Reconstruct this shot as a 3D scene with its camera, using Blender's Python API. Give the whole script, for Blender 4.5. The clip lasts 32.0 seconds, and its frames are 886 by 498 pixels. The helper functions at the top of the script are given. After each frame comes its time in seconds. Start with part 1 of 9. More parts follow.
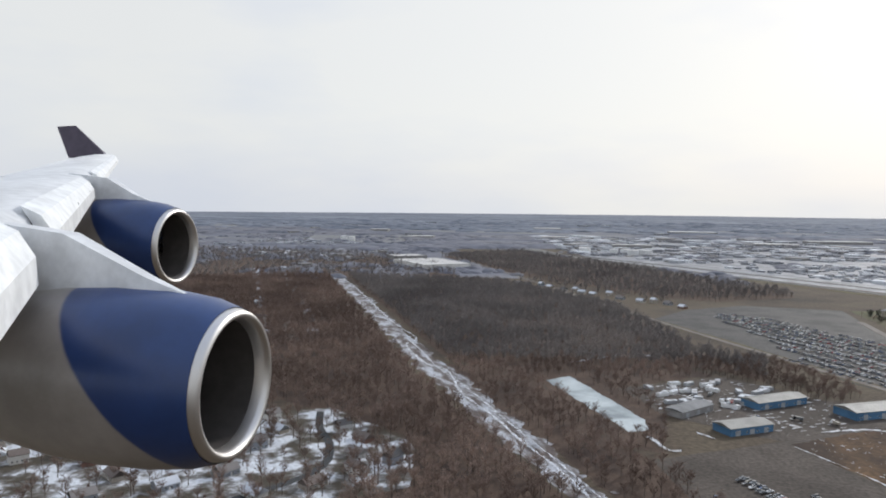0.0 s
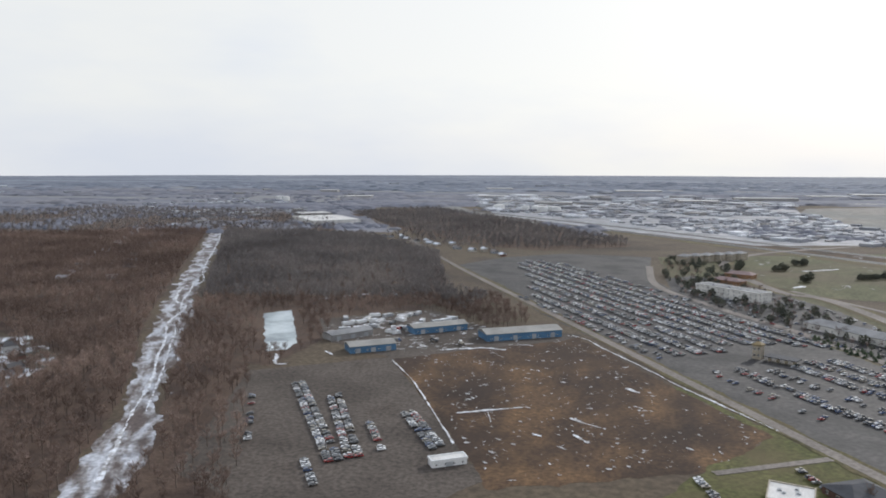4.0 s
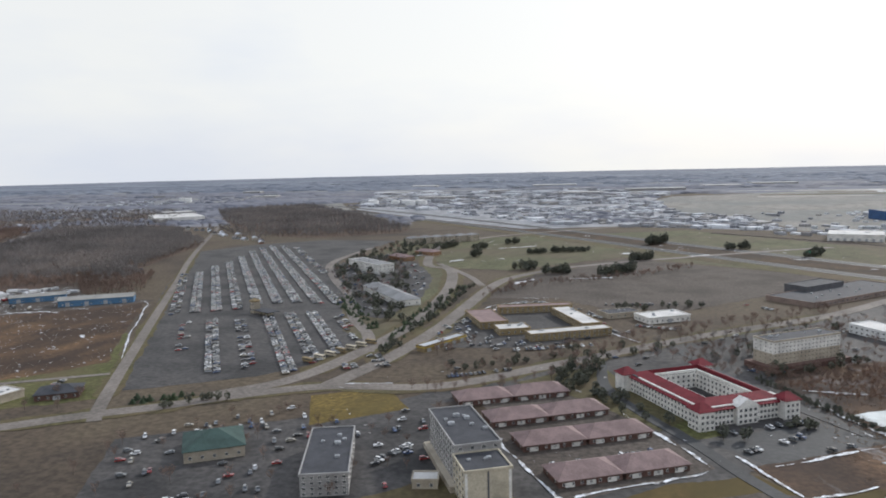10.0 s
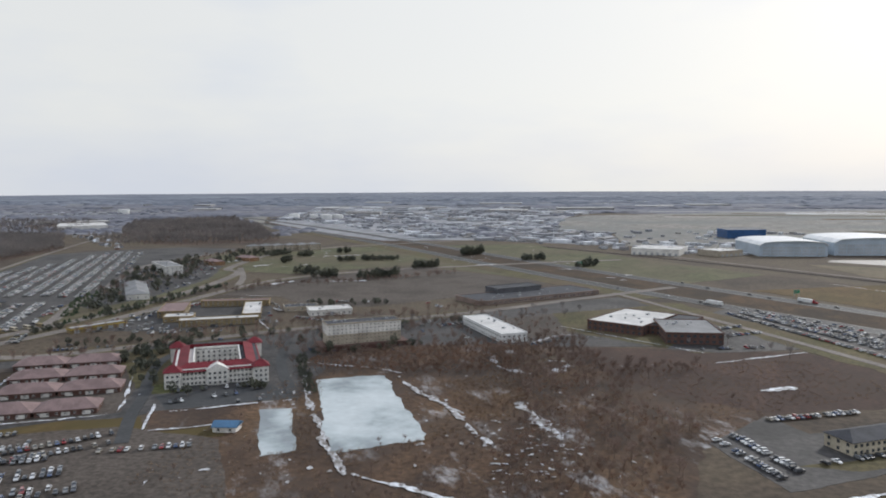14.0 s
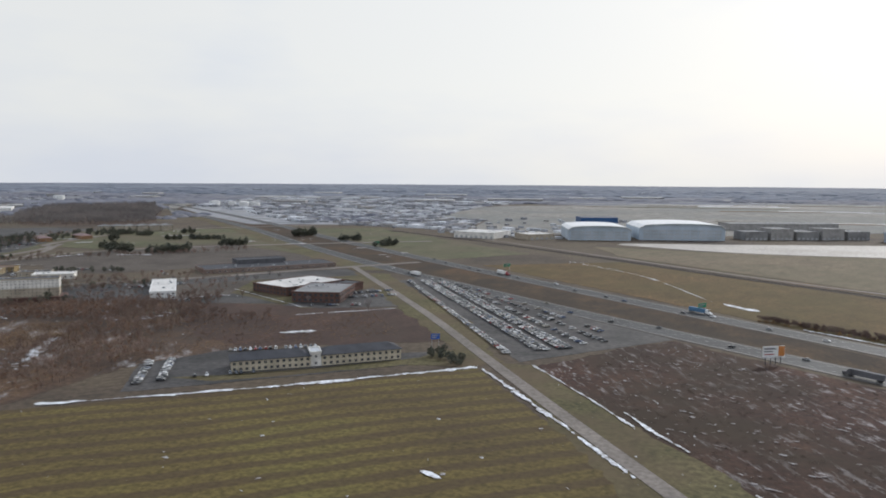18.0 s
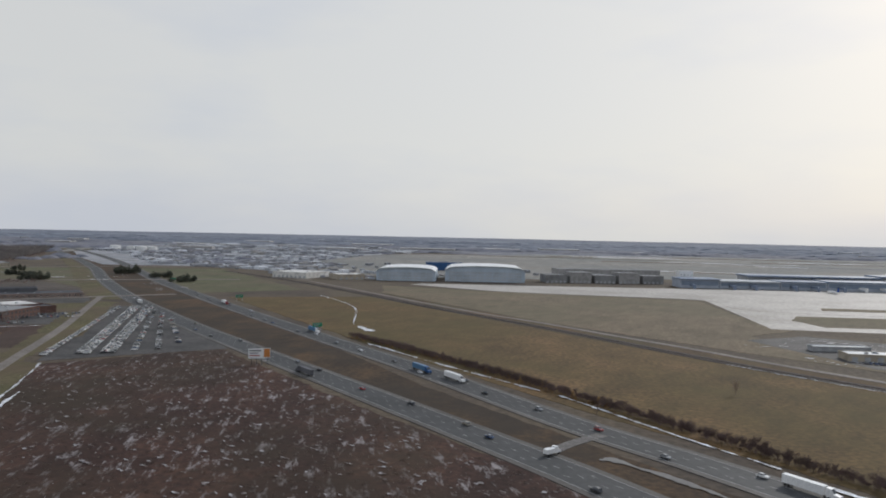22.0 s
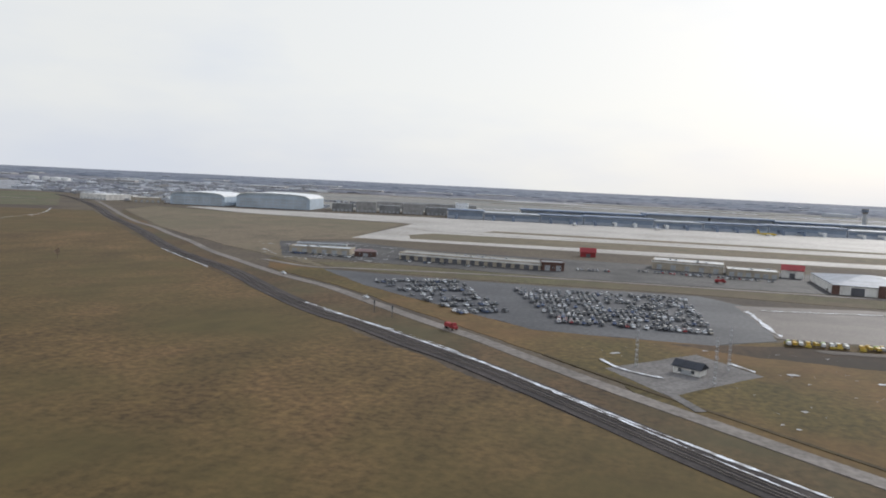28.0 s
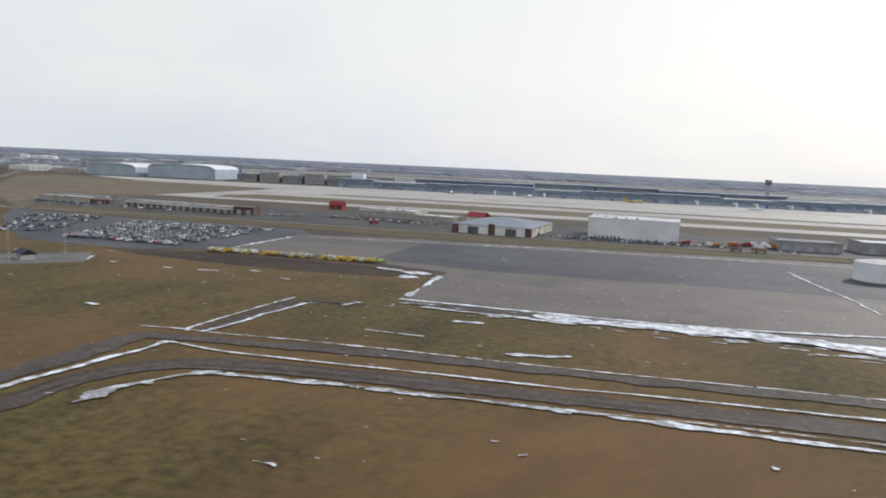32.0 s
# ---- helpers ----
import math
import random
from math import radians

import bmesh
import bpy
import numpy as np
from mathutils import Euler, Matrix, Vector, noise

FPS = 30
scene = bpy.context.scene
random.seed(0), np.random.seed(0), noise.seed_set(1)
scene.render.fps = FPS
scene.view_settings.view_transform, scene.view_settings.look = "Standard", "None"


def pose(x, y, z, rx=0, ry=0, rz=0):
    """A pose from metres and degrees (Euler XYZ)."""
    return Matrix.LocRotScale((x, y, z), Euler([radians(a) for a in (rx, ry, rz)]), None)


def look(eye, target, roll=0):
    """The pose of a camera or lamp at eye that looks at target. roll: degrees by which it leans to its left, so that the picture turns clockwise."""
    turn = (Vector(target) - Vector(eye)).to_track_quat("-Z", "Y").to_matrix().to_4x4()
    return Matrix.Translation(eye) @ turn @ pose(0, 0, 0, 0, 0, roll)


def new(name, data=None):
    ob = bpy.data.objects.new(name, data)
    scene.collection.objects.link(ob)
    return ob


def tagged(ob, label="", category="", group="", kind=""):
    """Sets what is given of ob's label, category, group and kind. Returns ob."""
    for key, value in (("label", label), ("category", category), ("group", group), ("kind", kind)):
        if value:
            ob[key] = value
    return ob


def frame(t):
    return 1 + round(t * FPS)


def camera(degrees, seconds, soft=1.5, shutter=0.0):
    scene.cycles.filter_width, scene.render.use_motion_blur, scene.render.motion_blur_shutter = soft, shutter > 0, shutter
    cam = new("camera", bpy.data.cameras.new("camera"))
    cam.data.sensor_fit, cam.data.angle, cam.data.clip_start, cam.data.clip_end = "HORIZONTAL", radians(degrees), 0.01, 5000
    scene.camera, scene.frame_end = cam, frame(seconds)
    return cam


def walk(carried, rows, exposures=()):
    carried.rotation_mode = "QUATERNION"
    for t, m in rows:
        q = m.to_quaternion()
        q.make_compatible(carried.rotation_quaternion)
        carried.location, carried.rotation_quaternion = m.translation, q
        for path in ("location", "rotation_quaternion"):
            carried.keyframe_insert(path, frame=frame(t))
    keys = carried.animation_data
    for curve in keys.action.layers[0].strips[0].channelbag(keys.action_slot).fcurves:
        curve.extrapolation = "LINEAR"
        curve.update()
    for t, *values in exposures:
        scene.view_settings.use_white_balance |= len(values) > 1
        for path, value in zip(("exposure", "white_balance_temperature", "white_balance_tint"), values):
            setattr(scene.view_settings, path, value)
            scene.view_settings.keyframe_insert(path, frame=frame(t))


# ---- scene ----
# The whole place stands at half its true size (1 unit is 2 m), because of the camera's top speed.
# x runs along the flight, y to the aircraft's left, z up.
cam = camera(62.2, 32.0, soft=1.9)


def eye_at(t):
    s = (t - 16.0) / 16.0
    x = 576.0 * s + 13.94 * (s**2 - 1) + 0.02 * (s**3 - s) + 0.89 * (s**4 - 1)
    y = 0.72 * (s**2 - 1) + 12.51 * (s**3 - s) - 0.8 * (s**4 - 1)
    z = 54.05 - 27.36 * s - 4.75 * s**2 + 0.59 * s**3 + 2.62 * s**4
    return x, y, z


# seconds, turn to the left, tilt, roll
TURNS = [
    (0.0, 15.40, -3.55, 0.59),
    (0.5, 15.46, -3.73, 0.39),
    (1.0, 15.44, -4.38, 0.26),
    (1.5, 15.53, -5.23, 0.20),
    (2.0, 15.45, -5.76, 0.67),
    (2.5, 15.28, -5.93, 0.97),
    (3.0, 15.15, -6.04, 0.74),
    (3.5, 15.11, -6.43, 0.16),
    (5.5, 15.28, -5.56, 0.86),
    (6.0, 15.30, -4.28, 1.42),
    (6.5, 15.15, -3.18, 1.48),
    (7.0, 14.75, -3.02, 0.97),
    (7.5, 14.49, -3.49, 0.78),
    (8.0, 14.36, -4.13, 0.12),
    (8.5, 14.28, -4.74, -0.49),
    (9.0, 14.37, -5.46, -1.00),
    (9.5, 14.47, -5.86, -1.32),
    (10.0, 14.53, -6.37, -1.31),
    (10.5, 14.52, -6.55, -0.73),
    (11.0, 14.42, -6.02, -0.09),
    (11.5, 14.29, -4.87, 0.49),
    (12.0, 14.17, -4.02, 0.55),
    (12.5, 14.11, -3.70, 0.29),
    (13.0, 14.09, -3.86, -0.28),
    (13.5, 14.09, -4.22, -0.43),
    (14.0, 14.02, -4.91, -0.30),
    (14.5, 13.96, -5.25, 0.34),
    (16.5, 13.52, -5.18, 1.89),
    (17.0, 13.41, -4.85, 1.83),
    (17.5, 13.38, -5.04, 1.32),
    (18.0, 13.35, -5.41, 0.38),
    (18.5, 13.38, -6.19, -0.37),
    (19.0, 13.54, -7.18, -0.67),
    (19.5, 14.01, -7.68, -0.59),
    (20.0, 14.20, -7.19, -0.30),
    (20.5, 13.82, -3.23, 0.25),
    (21.0, 12.39, -0.09, 1.16),
    (21.5, 11.65, -0.21, 1.60),
    (22.0, 11.25, -1.22, 1.19),
    (22.5, 11.14, -2.62, 1.23),
    (23.0, 11.21, -3.97, 0.78),
    (23.5, 11.43, -5.18, 0.63),
    (24.0, 11.63, -5.78, 0.85),
    (24.5, 11.99, -6.06, 0.47),
    (26.5, 12.82, -5.99, 1.67),
    (27.0, 12.82, -5.70, 2.08),
    (27.5, 12.57, -5.44, 2.47),
    (28.0, 12.33, -5.12, 2.73),
    (28.5, 12.29, -4.95, 2.83),
    (29.0, 12.73, -5.16, 2.12),
    (29.5, 13.53, -5.82, 1.38),
    (30.0, 14.26, -6.66, 0.81),
    (30.5, 14.87, -7.27, 0.64),
    (31.0, 15.21, -7.33, 1.16),
    (31.5, 15.45, -7.04, 1.92),
    (32.0, 15.62, -6.47, 2.67),
]
ROWS = [(t, pose(*eye_at(t), 90 + b, 0, a) @ pose(0, 0, 0, 0, 0, c)) for t, a, b, c in TURNS]
walk(cam, ROWS, exposures=[(0.0, -0.1), (3.0, -0.05), (6.0, 0.08), (7.0, -0.02), (8.0, -0.15), (9.3, -0.14), (10.0, 0.04), (12.0, 0.03), (13.0, -0.1), (14.0, -0.13), (18.0, -0.1), (19.0, 0.04), (19.6, 0.1), (20.2, 0.2), (20.6, 0.02), (21.0, -0.18), (21.5, -0.34), (22.5, -0.44), (23.0, -0.42), (23.4, -0.32), (24.0, -0.15), (26.5, -0.06), (30.0, -0.1), (32.0, -0.05)])

# ---- world and sun ----
SUN_EL, SUN_AZ = 27.0, 62.0  # degrees; azimuth counted from +x towards +y
world = bpy.data.worlds.new("sky")
scene.world = world
world.use_nodes = True
wn, wl = world.node_tree.nodes, world.node_tree.links
wn.clear()


def wnode(kind, **inputs):
    n = wn.new(kind)
    for k, v in inputs.items():
        n.inputs[k].default_value = v
    return n


sky = wn.new("ShaderNodeTexSky")
sky.sky_type = "NISHITA"
sky.sun_disc = False
sky.sun_elevation = radians(SUN_EL)
sky.sun_rotation = radians(90 - SUN_AZ)
sky.air_density, sky.dust_density, sky.ozone_density = 1.0, 3.0, 1.0
bg_clear = wnode("ShaderNodeBackground", Strength=0.10)
wl.new(sky.outputs[0], bg_clear.inputs["Color"])
# the thin overcast: soft grey-white cloud sheets, brighter round the sun
geo = wn.new("ShaderNodeTexCoord")
mp = wn.new("ShaderNodeMapping")
mp.inputs["Scale"].default_value = (1.0, 1.0, 3.2)
wl.new(geo.outputs["Generated"], mp.inputs["Vector"])
cl = wnode("ShaderNodeTexNoise", Scale=1.7, Detail=5.0, Roughness=0.52)
wl.new(mp.outputs[0], cl.inputs["Vector"])
ramp = wn.new("ShaderNodeValToRGB")
ramp.color_ramp.elements[0].position, ramp.color_ramp.elements[0].color = 0.36, (0.775, 0.825, 0.92, 1)
ramp.color_ramp.elements[1].position, ramp.color_ramp.elements[1].color = 0.58, (0.915, 0.93, 0.93, 1)
wl.new(cl.outputs["Fac"], ramp.inputs["Fac"])
dotp = wn.new("ShaderNodeVectorMath")
dotp.operation = "DOT_PRODUCT"
wl.new(geo.outputs["Generated"], dotp.inputs[0])
dotp.inputs[1].default_value = (
    math.cos(radians(SUN_EL)) * math.cos(radians(SUN_AZ)),
    math.cos(radians(SUN_EL)) * math.sin(radians(SUN_AZ)),
    math.sin(radians(SUN_EL)),
)
glow = wn.new("ShaderNodeMapRange")
glow.inputs["From Min"].default_value, glow.inputs["From Max"].default_value = 0.45, 1.0
glow.inputs["To Min"].default_value, glow.inputs["To Max"].default_value = 1.0, 1.1
wl.new(dotp.outputs["Value"], glow.inputs["Value"])
high = wn.new("ShaderNodeSeparateXYZ")
wl.new(geo.outputs["Generated"], high.inputs[0])
lift = wn.new("ShaderNodeMapRange")
lift.inputs["From Min"].default_value, lift.inputs["From Max"].default_value = 0.32, 0.8
wl.new(high.outputs["Z"], lift.inputs["Value"])
tint = wn.new("ShaderNodeMix")
tint.data_type, tint.blend_type = "RGBA", "MULTIPLY"
wl.new(lift.outputs["Result"], tint.inputs[0])
wl.new(ramp.outputs["Color"], tint.inputs[6])
tint.inputs[7].default_value = (0.88, 0.97, 1.14, 1)
bg_cloud = wn.new("ShaderNodeBackground")
wl.new(tint.outputs[2], bg_cloud.inputs["Color"])
wl.new(glow.outputs["Result"], bg_cloud.inputs["Strength"])
mixs = wnode("ShaderNodeMixShader", Fac=0.88)
wl.new(bg_clear.outputs[0], mixs.inputs[1])
wl.new(bg_cloud.outputs[0], mixs.inputs[2])
wout = wn.new("ShaderNodeOutputWorld")
wl.new(mixs.outputs[0], wout.inputs["Surface"])

sun = new("sun", bpy.data.lights.new("sun", "SUN"))
sun.data.energy, sun.data.angle, sun.data.color = 2.3, radians(3.0), (1.0, 0.975, 0.94)
sun.matrix_world = look((0, 0, 0), (
    -math.cos(radians(SUN_EL)) * math.cos(radians(SUN_AZ)),
    -math.cos(radians(SUN_EL)) * math.sin(radians(SUN_AZ)),
    -math.sin(radians(SUN_EL)),
))

# ---- materials ----


def blank(name):
    m = bpy.data.materials.new(name)
    m.use_nodes = True
    nt = m.node_tree
    return m, nt, nt.nodes["Principled BSDF"]


def ramp_node(nt, stops, interp="LINEAR"):
    r = nt.nodes.new("ShaderNodeValToRGB")
    r.color_ramp.interpolation = interp
    while len(r.color_ramp.elements) < len(stops):
        r.color_ramp.elements.new(0.5)
    for e, (p, c) in zip(r.color_ramp.elements, stops):
        e.position, e.color = p, (*c, 1)
    return r


def noise_node(nt, scale, detail=3.0, rough=0.55, stretch=None, turn=0.0):
    """Noise by the place in the world; scale in waves a metre."""
    g = nt.nodes.new("ShaderNodeNewGeometry")
    mpn = nt.nodes.new("ShaderNodeMapping")
    mpn.inputs["Rotation"].default_value = (0, 0, radians(turn))
    mps = nt.nodes.new("ShaderNodeMapping")
    mps.inputs["Scale"].default_value = stretch or (1, 1, 1)
    nt.links.new(mpn.outputs[0], mps.inputs["Vector"])
    n = nt.nodes.new("ShaderNodeTexNoise")
    n.inputs["Scale"].default_value, n.inputs["Detail"].default_value, n.inputs["Roughness"].default_value = scale, detail, rough
    nt.links.new(g.outputs["Position"], mpn.inputs["Vector"])
    nt.links.new(mps.outputs[0], n.inputs["Vector"])
    return n


def mix_node(nt, fac, a, b, mode="MIX"):
    m = nt.nodes.new("ShaderNodeMix")
    m.data_type, m.blend_type = "RGBA", mode
    for sock, v in ((m.inputs[0], fac), (m.inputs[6], a), (m.inputs[7], b)):
        if hasattr(v, "is_linked"):
            nt.links.new(v, sock)
        elif isinstance(v, tuple):
            sock.default_value = (*v, 1)
        else:
            sock.default_value = v
    return m.outputs[2]


def surface(name, stops, scale, fine=1.0, rough=0.85, bump=0.3, dist=0.1, snow=None, stripes=None, metal=0.0, fine_amount=0.5, stretch=None, turn=0.0):
    """A worn surface: broad stains (stops over noise of that scale), fine grain on top, bump, and old snow lying in patches
    (snow: scale, threshold, width of its edge). stripes: (degrees, waves a metre, colour, amount)."""
    m, nt, bs = blank(name)
    n = noise_node(nt, scale, 5, 0.6, stretch, turn)
    col = ramp_node(nt, [(0.5 + (p - 0.5) * 0.6, c) for p, c in stops])
    nt.links.new(n.outputs["Fac"], col.inputs["Fac"])
    out = col.outputs["Color"]
    nf = noise_node(nt, fine, 3, 0.6)
    grain = ramp_node(nt, [(0.36, (0.52, 0.52, 0.52)), (0.64, (1.40, 1.40, 1.40))])
    nt.links.new(nf.outputs["Fac"], grain.inputs["Fac"])
    out = mix_node(nt, fine_amount, out, grain.outputs["Color"], "MULTIPLY")
    if stripes:
        ang, freq, scol, amt = stripes
        g = nt.nodes.new("ShaderNodeNewGeometry")
        mpn = nt.nodes.new("ShaderNodeMapping")
        mpn.inputs["Rotation"].default_value = (0, 0, radians(ang))
        w = nt.nodes.new("ShaderNodeTexWave")
        w.bands_direction = "Y"
        w.inputs["Scale"].default_value, w.inputs["Distortion"].default_value = freq, 3.6
        w.inputs["Detail"].default_value, w.inputs["Detail Scale"].default_value = 3.0, 0.6
        nt.links.new(g.outputs["Position"], mpn.inputs["Vector"])
        nt.links.new(mpn.outputs[0], w.inputs["Vector"])
        sr = ramp_node(nt, [(0.45, (0, 0, 0)), (0.75, (amt, amt, amt))])
        nt.links.new(w.outputs["Fac"], sr.inputs["Fac"])
        out = mix_node(nt, sr.outputs["Color"], out, scol)
    if snow:
        ns = noise_node(nt, snow[0], 8, 0.72, snow[3] if len(snow) > 3 else None, snow[4] if len(snow) > 4 else 0.0)
        sr = ramp_node(nt, [(snow[1], (0, 0, 0)), (snow[1] + snow[2], (1, 1, 1))])
        nt.links.new(ns.outputs["Fac"], sr.inputs["Fac"])
        out = mix_node(nt, sr.outputs["Color"], out, snow[5] if len(snow) > 5 else (0.72, 0.74, 0.78))
    nt.links.new(out, bs.inputs["Base Color"])
    bs.inputs["Roughness"].default_value, bs.inputs["Metallic"].default_value = rough, metal
    bs.inputs["Specular IOR Level"].default_value = 0.25
    if bump:
        b = nt.nodes.new("ShaderNodeBump")
        b.inputs["Strength"].default_value, b.inputs["Distance"].default_value = bump, dist
        nt.links.new(nf.outputs["Fac"], b.inputs["Height"])
        nt.links.new(b.outputs[0], bs.inputs["Normal"])
    return m


def tones(name, colours, rough=0.5, island=False, metal=0.0, coat=0.0):
    """One of several colours for each object, or for each loose piece of a joined mesh."""
    m, nt, bs = blank(name)
    if island:
        r = nt.nodes.new("ShaderNodeNewGeometry").outputs["Random Per Island"]
    else:
        r = nt.nodes.new("ShaderNodeObjectInfo").outputs["Random"]
    c = ramp_node(nt, [(k / len(colours), v) for k, v in enumerate(colours)], "CONSTANT")
    nt.links.new(r, c.inputs["Fac"])
    n = noise_node(nt, 2.5, 3)
    g = ramp_node(nt, [(0.3, (0.8, 0.8, 0.8)), (0.7, (1.1, 1.1, 1.1))])
    nt.links.new(n.outputs["Fac"], g.inputs["Fac"])
    nt.links.new(mix_node(nt, 0.6, c.outputs["Color"], g.outputs["Color"], "MULTIPLY"), bs.inputs["Base Color"])
    bs.inputs["Roughness"].default_value, bs.inputs["Metallic"].default_value = rough, metal
    bs.inputs["Coat Weight"].default_value = coat
    return m


def wall(name, c, dirt=0.75, scale=0.25, rough=0.8, fine=3.0):
    lo = tuple(v * dirt for v in c)
    return surface(name, [(0.3, lo), (0.65, c)], scale, fine, rough, 0.15, 0.03, fine_amount=0.25)


def turf(name, base, broad, broad_scale=0.011, grain=0.7, streak=None, snow=None, amount=1.0, fine_turn=0.0):
    """Winter grass: base hues over mid-sized noise, broad stretches of other hues, and fine uneven grain."""
    m = surface(name, base, 0.05, grain, 0.95, 0.25, 0.12, snow=snow, fine_amount=0.75, stretch=(1, 0.5, 1), turn=fine_turn)
    nt = m.node_tree
    bs = nt.nodes["Principled BSDF"]
    was = bs.inputs["Base Color"].links[0].from_socket
    nb = noise_node(nt, broad_scale, 6, 0.62)
    r = ramp_node(nt, [(0.42, (0, 0, 0)), (0.62, (amount, amount, amount))])
    nt.links.new(nb.outputs["Fac"], r.inputs["Fac"])
    n2 = noise_node(nt, 0.16, 5, 0.7, (1, 0.4, 1), 20)
    r2 = ramp_node(nt, [(0.36, (0.60, 0.60, 0.60)), (0.64, (1.32, 1.32, 1.32))])
    nt.links.new(n2.outputs["Fac"], r2.inputs["Fac"])
    out = mix_node(nt, r.outputs["Color"], was, broad)
    out = mix_node(nt, 0.36, out, r2.outputs["Color"], "MULTIPLY")
    nt.links.new(out, bs.inputs["Base Color"])
    return m


M = {}
M["ground"] = surface("winter_ground", [(0.25, (0.053, 0.041, 0.032)), (0.45, (0.084, 0.063, 0.044)), (0.6, (0.100, 0.077, 0.051)), (0.8, (0.070, 0.054, 0.041))], 0.012, 0.5, 0.95, 0.4, 0.2, fine_amount=0.6)
M["grass_brown"] = turf("dry_grass", [(0.25, (0.079, 0.049, 0.019)), (0.5, (0.107, 0.067, 0.025)), (0.75, (0.136, 0.080, 0.033))], (0.080, 0.059, 0.020), 0.012)
M["grass_olive"] = turf("olive_grass", [(0.25, (0.060, 0.045, 0.013)), (0.5, (0.086, 0.062, 0.018)), (0.8, (0.109, 0.072, 0.024))], (0.139, 0.075, 0.029), 0.022, amount=0.85)
M["grass_verge"] = turf("roadside_turf", [(0.25, (0.066, 0.060, 0.026)), (0.5, (0.092, 0.080, 0.036)), (0.8, (0.112, 0.092, 0.044))], (0.098, 0.072, 0.042), 0.03)
# near grass made lighter and greyer, the haze painted into its colour
M["airfield_turf_hazed"] = turf("airfield_turf_hazed", [(0.25, (0.121, 0.095, 0.061)), (0.5, (0.149, 0.115, 0.075)), (0.75, (0.171, 0.129, 0.084))], (0.123, 0.103, 0.063), 0.010)
M["grass_green"] = turf("mown_lawn", [(0.3, (0.070, 0.074, 0.024)), (0.7, (0.100, 0.098, 0.036))], (0.100, 0.080, 0.040), 0.03)
M["lawn_yellow"] = turf("yellow_lawn", [(0.3, (0.110, 0.078, 0.020)), (0.7, (0.141, 0.098, 0.027))], (0.097, 0.072, 0.022), 0.05)
M["dirt_field"] = turf("muddy_field", [(0.25, (0.034, 0.022, 0.016)), (0.5, (0.077, 0.046, 0.027)), (0.75, (0.155, 0.090, 0.044))], (0.040, 0.026, 0.019), 0.025, amount=0.8)
M["scrub_field"] = turf("scrub_field", [(0.3, (0.031, 0.014, 0.010)), (0.55, (0.050, 0.024, 0.017)), (0.75, (0.074, 0.036, 0.023))], (0.035, 0.022, 0.013), 0.02, snow=(0.42, 0.545, 0.10, (1.0, 0.26, 1), -22, (0.27, 0.245, 0.24)))
M["reeds"] = turf("reed_bed", [(0.3, (0.054, 0.033, 0.022)), (0.55, (0.102, 0.061, 0.037)), (0.75, (0.123, 0.074, 0.041))], (0.057, 0.040, 0.031), 0.03, snow=(0.10, 0.545, 0.14, (1.0, 0.4, 1), -31, (0.42, 0.41, 0.41)))
M["meadow_earth"] = turf("red_brown_meadow", [(0.3, (0.045, 0.026, 0.020)), (0.55, (0.066, 0.038, 0.029)), (0.75, (0.080, 0.046, 0.033))], (0.053, 0.034, 0.026), 0.03)
M["median_grass"] = turf("median_grass", [(0.3, (0.036, 0.023, 0.013)), (0.55, (0.065, 0.039, 0.020)), (0.75, (0.092, 0.051, 0.022))], (0.034, 0.024, 0.016), 0.03)
M["rail_turf"] = turf("railside_turf", [(0.3, (0.066, 0.041, 0.020)), (0.55, (0.098, 0.060, 0.028)), (0.75, (0.125, 0.076, 0.034))], (0.070, 0.056, 0.026), 0.03)
M["ditch_turf"] = turf("ditch_turf", [(0.3, (0.050, 0.036, 0.014)), (0.55, (0.066, 0.047, 0.018)), (0.75, (0.080, 0.055, 0.021))], (0.060, 0.040, 0.020), 0.05)
M["yard_snow"] = surface("patchy_yard_snow", [(0.40, (0.075, 0.062, 0.045)), (0.50, (0.20, 0.19, 0.18)), (0.60, (0.60, 0.62, 0.65))], 0.075, 0.8, 0.85, 0.3, 0.1, fine_amount=0.4)
# dry-grass tan, paled to stand in for haze over distant fields
M["far_field_hazed"] = turf("far_field_hazed", [(0.3, (0.185, 0.170, 0.146)), (0.6, (0.243, 0.228, 0.204))], (0.160, 0.164, 0.155), 0.004)
# street greys made lighter and bluer, with haze put into the colour
M["town_ground_hazed"] = surface("town_ground_hazed", [(0.30, (0.185, 0.191, 0.209)), (0.45, (0.224, 0.227, 0.240)), (0.55, (0.264, 0.264, 0.270)), (0.7, (0.198, 0.198, 0.209))], 0.016, 0.05, 0.95, 0, fine_amount=0.7, stretch=(0.5, 1, 1), turn=20)
M["wood_floor"] = surface("leaf_litter", [(0.3, (0.060, 0.040, 0.031)), (0.6, (0.099, 0.066, 0.048))], 0.05, 1.0, 0.95, 0.6, 0.3, snow=(0.08, 0.68, 0.06))
M["crop"] = surface("stubble_field", [(0.3, (0.081, 0.059, 0.023)), (0.5, (0.111, 0.083, 0.028)), (0.7, (0.120, 0.099, 0.031))], 0.014, 0.8, 0.95, 0.5, 0.15, stripes=(-33.5, 0.047, (0.063, 0.042, 0.024), 0.7), fine_amount=0.7)
M["asphalt_lot"] = surface("parking_asphalt", [(0.3, (0.032, 0.030, 0.029)), (0.5, (0.056, 0.052, 0.050)), (0.65, (0.070, 0.064, 0.060)), (0.8, (0.046, 0.042, 0.040))], 0.045, 0.6, 0.9, 0.2, 0.05, fine_amount=0.7)
